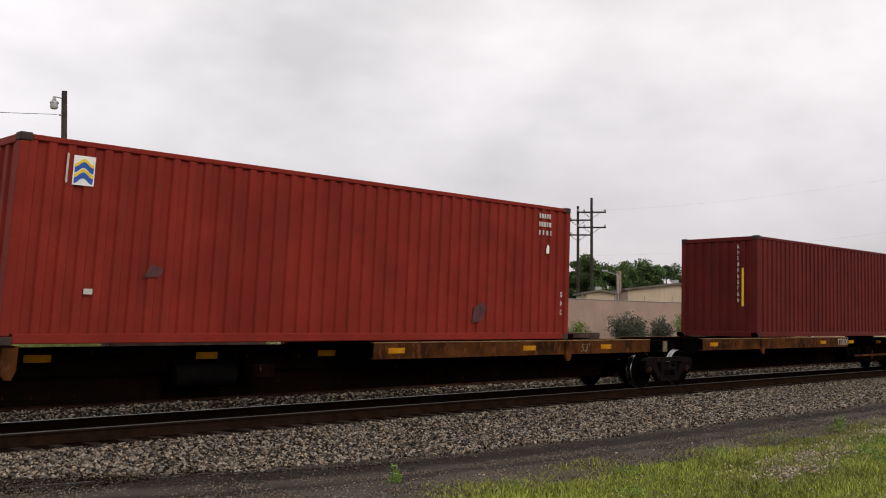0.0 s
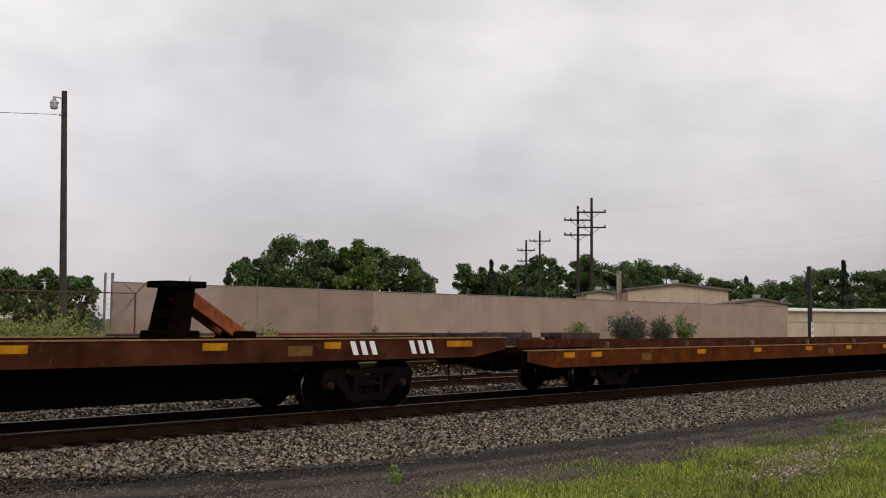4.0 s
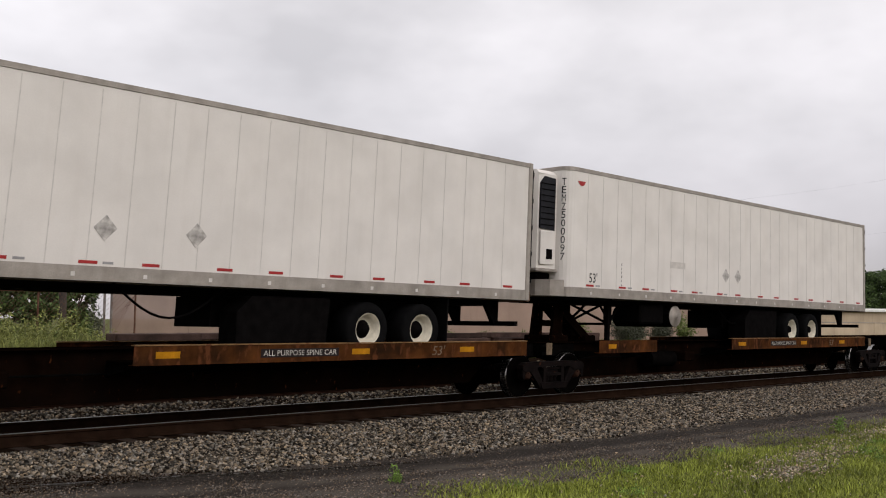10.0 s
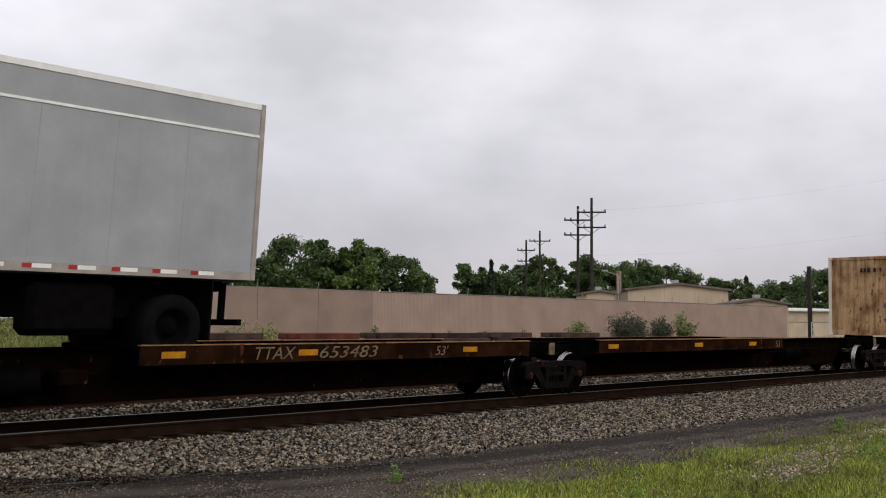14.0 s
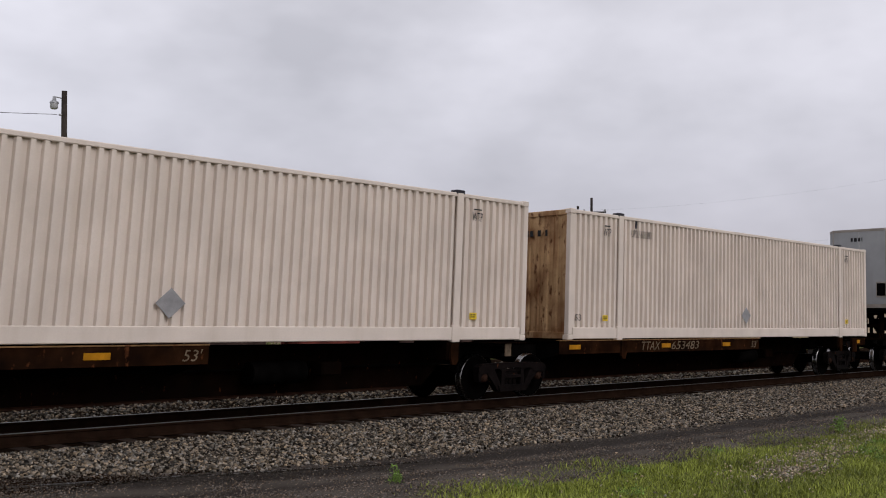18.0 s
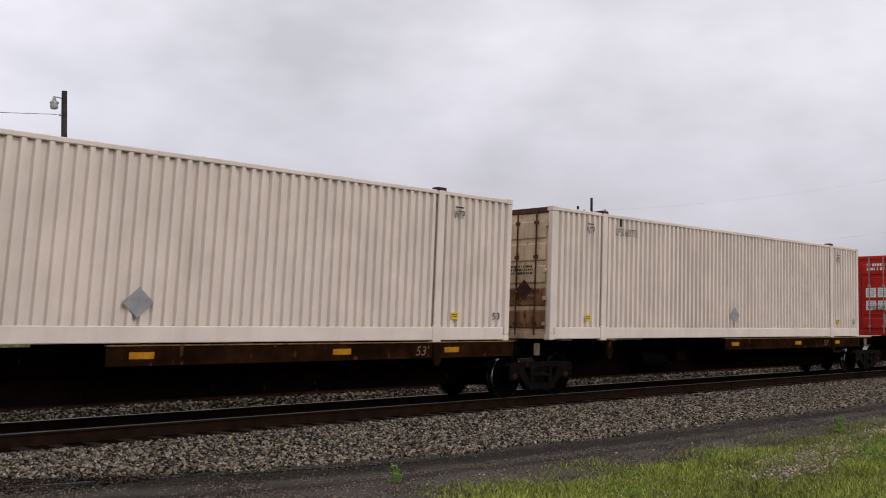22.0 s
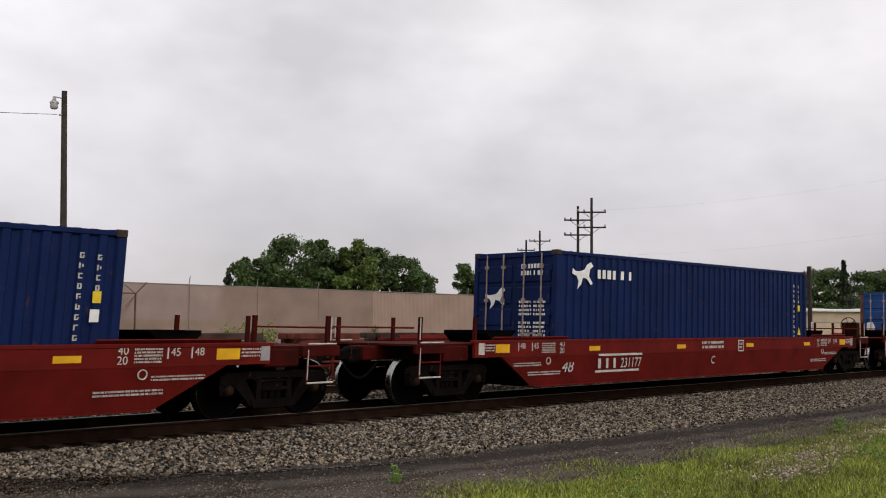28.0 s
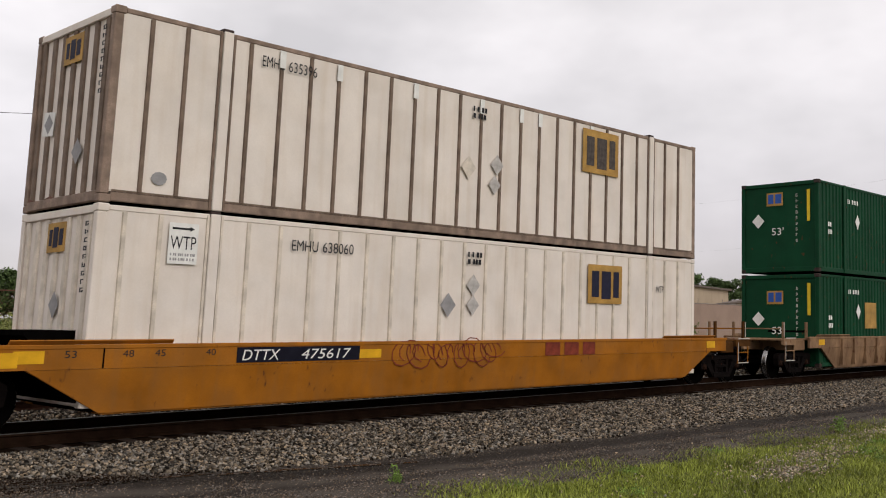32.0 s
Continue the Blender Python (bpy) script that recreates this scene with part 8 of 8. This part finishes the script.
def shed(x, y, w, d, h, rise, turn, label, door=False):
    """A plain gabled hall; its gable end faces -y before it is turned."""
    ob = thing("building", x, y, 0.3, label, "building", "buildings behind the yard", turn=turn)
    part("wall", Shape().extrude([(-w / 2, 0), (w / 2, 0), (w / 2, h), (0, h + rise), (-w / 2, h)], "y", 0, 0.25), STUCCO, ob)
    part("wall", Shape().extrude([(-w / 2, 0), (w / 2, 0), (w / 2, h), (0, h + rise), (-w / 2, h)], "y", d - 0.25, d), STUCCO, ob)
    for sx in (-1, 1):
        part("wall", Shape().box(min(sx * w / 2, sx * (w / 2 - 0.25)), max(sx * w / 2, sx * (w / 2 - 0.25)), 0.26, d - 0.26, 0, h - 0.02), STUCCO, ob)
        part("roof", Shape().extrude([(sx * (w / 2 + 0.25), h - 0.05), (0, h + rise + 0.02), (0, h + rise + 0.17), (sx * (w / 2 + 0.25), h + 0.10)][::sx], "y", -0.25, d + 0.25), ROOF, ob)
    part("roof_vent", Shape().cbox(-0.25, 0.25, 0.8, 1.2, h + rise + 0.15, h + rise + 0.42), GALV, ob)
    return ob


shed(70.1, 42.9, 8.1, 14, 3.85, 0.42, -45, "low tan stucco hall with a shallow gabled roof")
shed(65.2, 47.0, 2.2, 6, 3.5, 0.15, -45, "small tan annex beside the low hall")
shed(69.6, 35.6, 4.2, 8, 2.65, 0.32, -48, "tan outbuilding with a sloping roof")
low = thing("yard_wall", 70.0, 38.0, 0.3, "long low tan concrete yard wall", "wall")
for i in range(12):
    part("wall_panel", Shape().cbox(i * 4.5, i * 4.5 + 4.46, -0.1, 0.1, 0, 1.35, 0.02), STUCCO, low)
    part("wall_coping", Shape().cbox(i * 4.5, i * 4.5 + 4.46, -0.14, 0.14, 1.355, 1.42, 0.01), ALU, low)
far = thing("warehouse", 118.0, 50.0, 0.3, "long low tan warehouse with a pale roof", "building", turn=-46)
part("wall", Shape().box(-16, 16, 0, 10, 0, 2.75), STUCCO, far)
part("roof", Shape().extrude([(-0.4, 2.76), (10.4, 2.76), (10.4, 2.95), (5, 3.25), (-0.4, 2.95)], "x", -16.3, 16.3), WHITE, far)
sl = thing("street_lamp", 66.5, 46.2, 0.3, "grey street lamp with a curved arm", "street lamp")
part("mast", Shape().rod((0, 0, 0), (0, 0, 5.0), 0.07, 8, 0.05), GALV, sl)
part("arm", Shape().rod((0, 0, 5.0), (-0.8, 0.6, 5.3), 0.035, 6), GALV, sl)
part("lamp_head", Shape().cbox(-1.2, -0.7, 0.45, 0.75, 5.25, 5.38, 0.03), GALV, sl)
part("brick_stack", Shape().cbox(0.5, 0.8, 0.2, 0.5, 0.0, 5.35, 0.02), surface("tan_brick_stack", (0.28, 0.2, 0.15), 0.9, vary=0.2), sl)


# ---- trees ----
def tree(x, y, top, r, mat, seed, conifer=False, label="broad leafy tree with a dark uneven crown", lobes=None):
    rs = np.random.RandomState(seed)
    base = 0.3
    h = top - base
    ob = thing("tree", x, y, base, label, "tree", "trees behind the yard")
    if conifer:
        n = int(2600)
        t = rs.rand(n) ** 0.7
        a = rs.rand(n) * 6.283
        rad = 2.5 * r * (1 - t) ** 1.1 * (0.35 + 0.65 * rs.rand(n)) * (0.7 + 0.3 * np.sin(t * 34))
        c = np.stack([rad * np.cos(a), rad * np.sin(a), h * (0.12 + 0.88 * t)], 1)
        size = 0.30
        part("trunk", Shape().rod((0, 0, 0), (0, 0, h * 0.97), 0.14, 8, 0.02), BARK, ob)
    else:
        k = lobes or int(22 + r * 12)
        cz = rs.rand(k)
        ang = rs.rand(k) * 6.283
        # crown as lobes over a rounded envelope
        zz = 0.10 + 0.80 * cz
        rr = r * np.sqrt(np.clip(1 - ((zz - 0.52) / 0.52) ** 2, 0.05, 1)) * (0.30 + 0.62 * rs.rand(k))
        lc = np.stack([rr * np.cos(ang), rr * np.sin(ang), h * zz], 1)
        lr = np.maximum(0.17 * r, 0.40) * (0.6 + 1.0 * rs.rand(k))
        lc[:, 2] = np.minimum(lc[:, 2], h - lr * 0.75)
        per = int(np.clip(6200 * r / k, 240, 760))
        cs = []
        for i in range(k):
            d = rs.randn(per, 3)
            d /= np.linalg.norm(d, axis=1)[:, None]
            q = lr[i] * (0.35 + 0.80 * rs.rand(per))
            cs.append(lc[i] + d * q[:, None] * np.array([1.1, 1.1, 0.82]))
        c = np.concatenate(cs)
        n = len(c)
        size = 0.235
        s = Shape().rod((0, 0, 0), (0.05 * r, 0, h * 0.35), 0.05 * h * 0.5, 8, 0.03 * h * 0.5)
        part("trunk", s, BARK, ob)
        for i in range(min(k, 8)):
            part("limb", Shape().rod((0.05 * r, 0, h * 0.3), tuple(lc[i] * np.array([0.9, 0.9, 0.95])), 0.09, 6, 0.03), BARK, ob)
    sz = size * (0.5 + 0.9 * rs.rand(n))
    d = rs.randn(n, 3)
    d /= np.linalg.norm(d, axis=1)[:, None]
    e = np.cross(d, rs.randn(n, 3))
    e /= np.linalg.norm(e, axis=1)[:, None]
    v = np.stack([c - e * sz[:, None] * 0.5, c + e * sz[:, None] * 0.5, c + d * sz[:, None]], 1).reshape(-1, 3)
    part("crown", tri_mesh("crown", v, np.arange(3 * n).reshape(-1, 3), mat), mat, ob)
    return ob


for i, (x, y, top, r) in enumerate(((31.7, 74.4, 5.4, 2.6), (29.1, 77.0, 5.3, 1.9), (35.9, 77.3, 5.3, 1.8), (72.4, 108.7, 7.1, 1.5), (61.1, 79.9, 10.4, 5.0), (57.5, 83.5, 8.3, 3.2), (66.5, 77.5, 9.6, 3.2), (71.2, 76.9, 8.8, 3.6), (75.0, 77.3, 6.6, 1.7),
                                    (102.0, 95.6, 10.2, 2.6), (107.3, 93.3, 8.9, 3.3), (109.2, 88.1, 11.9, 3.0), (115.0, 86.6, 12.0, 3.2), (119.9, 84.6, 10.8, 3.8), (125.3, 83.4, 11.3, 3.6), (130.1, 81.5, 10.9, 3.6), (133.2, 78.5, 9.4, 3.3), (136.2, 75.5, 8.6, 2.9),
                                    (125.6, 65.0, 7.5, 3.0), (122.0, 54.3, 8.7, 3.3), (129.5, 51.0, 9.0, 2.9), (132.3, 48.1, 9.6, 3.3), (124.8, 58.6, 7.6, 2.3), (112.0, 92.0, 9.5, 3.0), (135.0, 44.0, 9.2, 3.4), (104.5, 97.0, 8.5, 2.8), (111.5, 94.5, 10.5, 3.4), (118.0, 90.0, 10.5, 3.4), (122.5, 88.5, 10.6, 3.4), (128.0, 86.5, 10.4, 3.4), (127.5, 62.0, 7.0, 2.6), (137.0, 52.0, 9.0, 3.0), (65.5, 82.0, 8.6, 3.0))):
    tree(x, y, top, r * (1.18 if i > 8 else 1.0), OAK, 300 + i)
tree(63.2, 74.9, 10.2, 2.5, MAPLE, 340, label="lighter green leafy tree among darker ones")
for i, (x, y, top, r) in enumerate(((72.4, 111.4, 8.1, 1.3), (102.5, 92.3, 9.9, 1.1), (122.1, 51.3, 9.3, 1.3), (126.2, 66.5, 7.9, 1.2))):
    tree(x, y, top, r, PINE, 360 + i, True, "narrow dark conifer with a pointed top")
# ---- what moves ----
def passed(t):
    """How far the train has rolled by t seconds."""
    pts = [(0.0, 0.0), (22.0, 298.54), (26.0, 351.94), (32.0, 432.94)]
    for (a, da), (b, db) in zip(pts, pts[1:]):
        if t <= b:
            return da + (db - da) * (t - a) / (b - a)
    return pts[-1][1]


def motions():
    times = [0.0, 11.0, 21.0, 22.0, 23.0, 25.0, 26.0, 27.0, 29.5, 32.0]
    for ob in TRAIN:
        start = ob.matrix_basis.copy()
        walk(ob, [(t, Matrix.Translation((-passed(t), 0, 0)) @ start) for t in times])
    for ob, local, x in WHEELSETS:
        # the wheels turn while they are near; a row every twenty-fifth of a second
        seen = [t / 25 for t in range(801) if -2 < x - passed(t / 25) < 34]
        rows = [(t, pose(*local, 0, -math.degrees(passed(t) / 0.46), 0)) for t in seen]
        if not rows:
            rows = [(16.0, pose(*local))]
        if rows[0][0] > 0:
            rows.insert(0, (0.0, rows[0][1]))
        if rows[-1][0] < 32.0:
            rows.append((32.0, rows[-1][1]))
        walk(ob, rows)


motions()
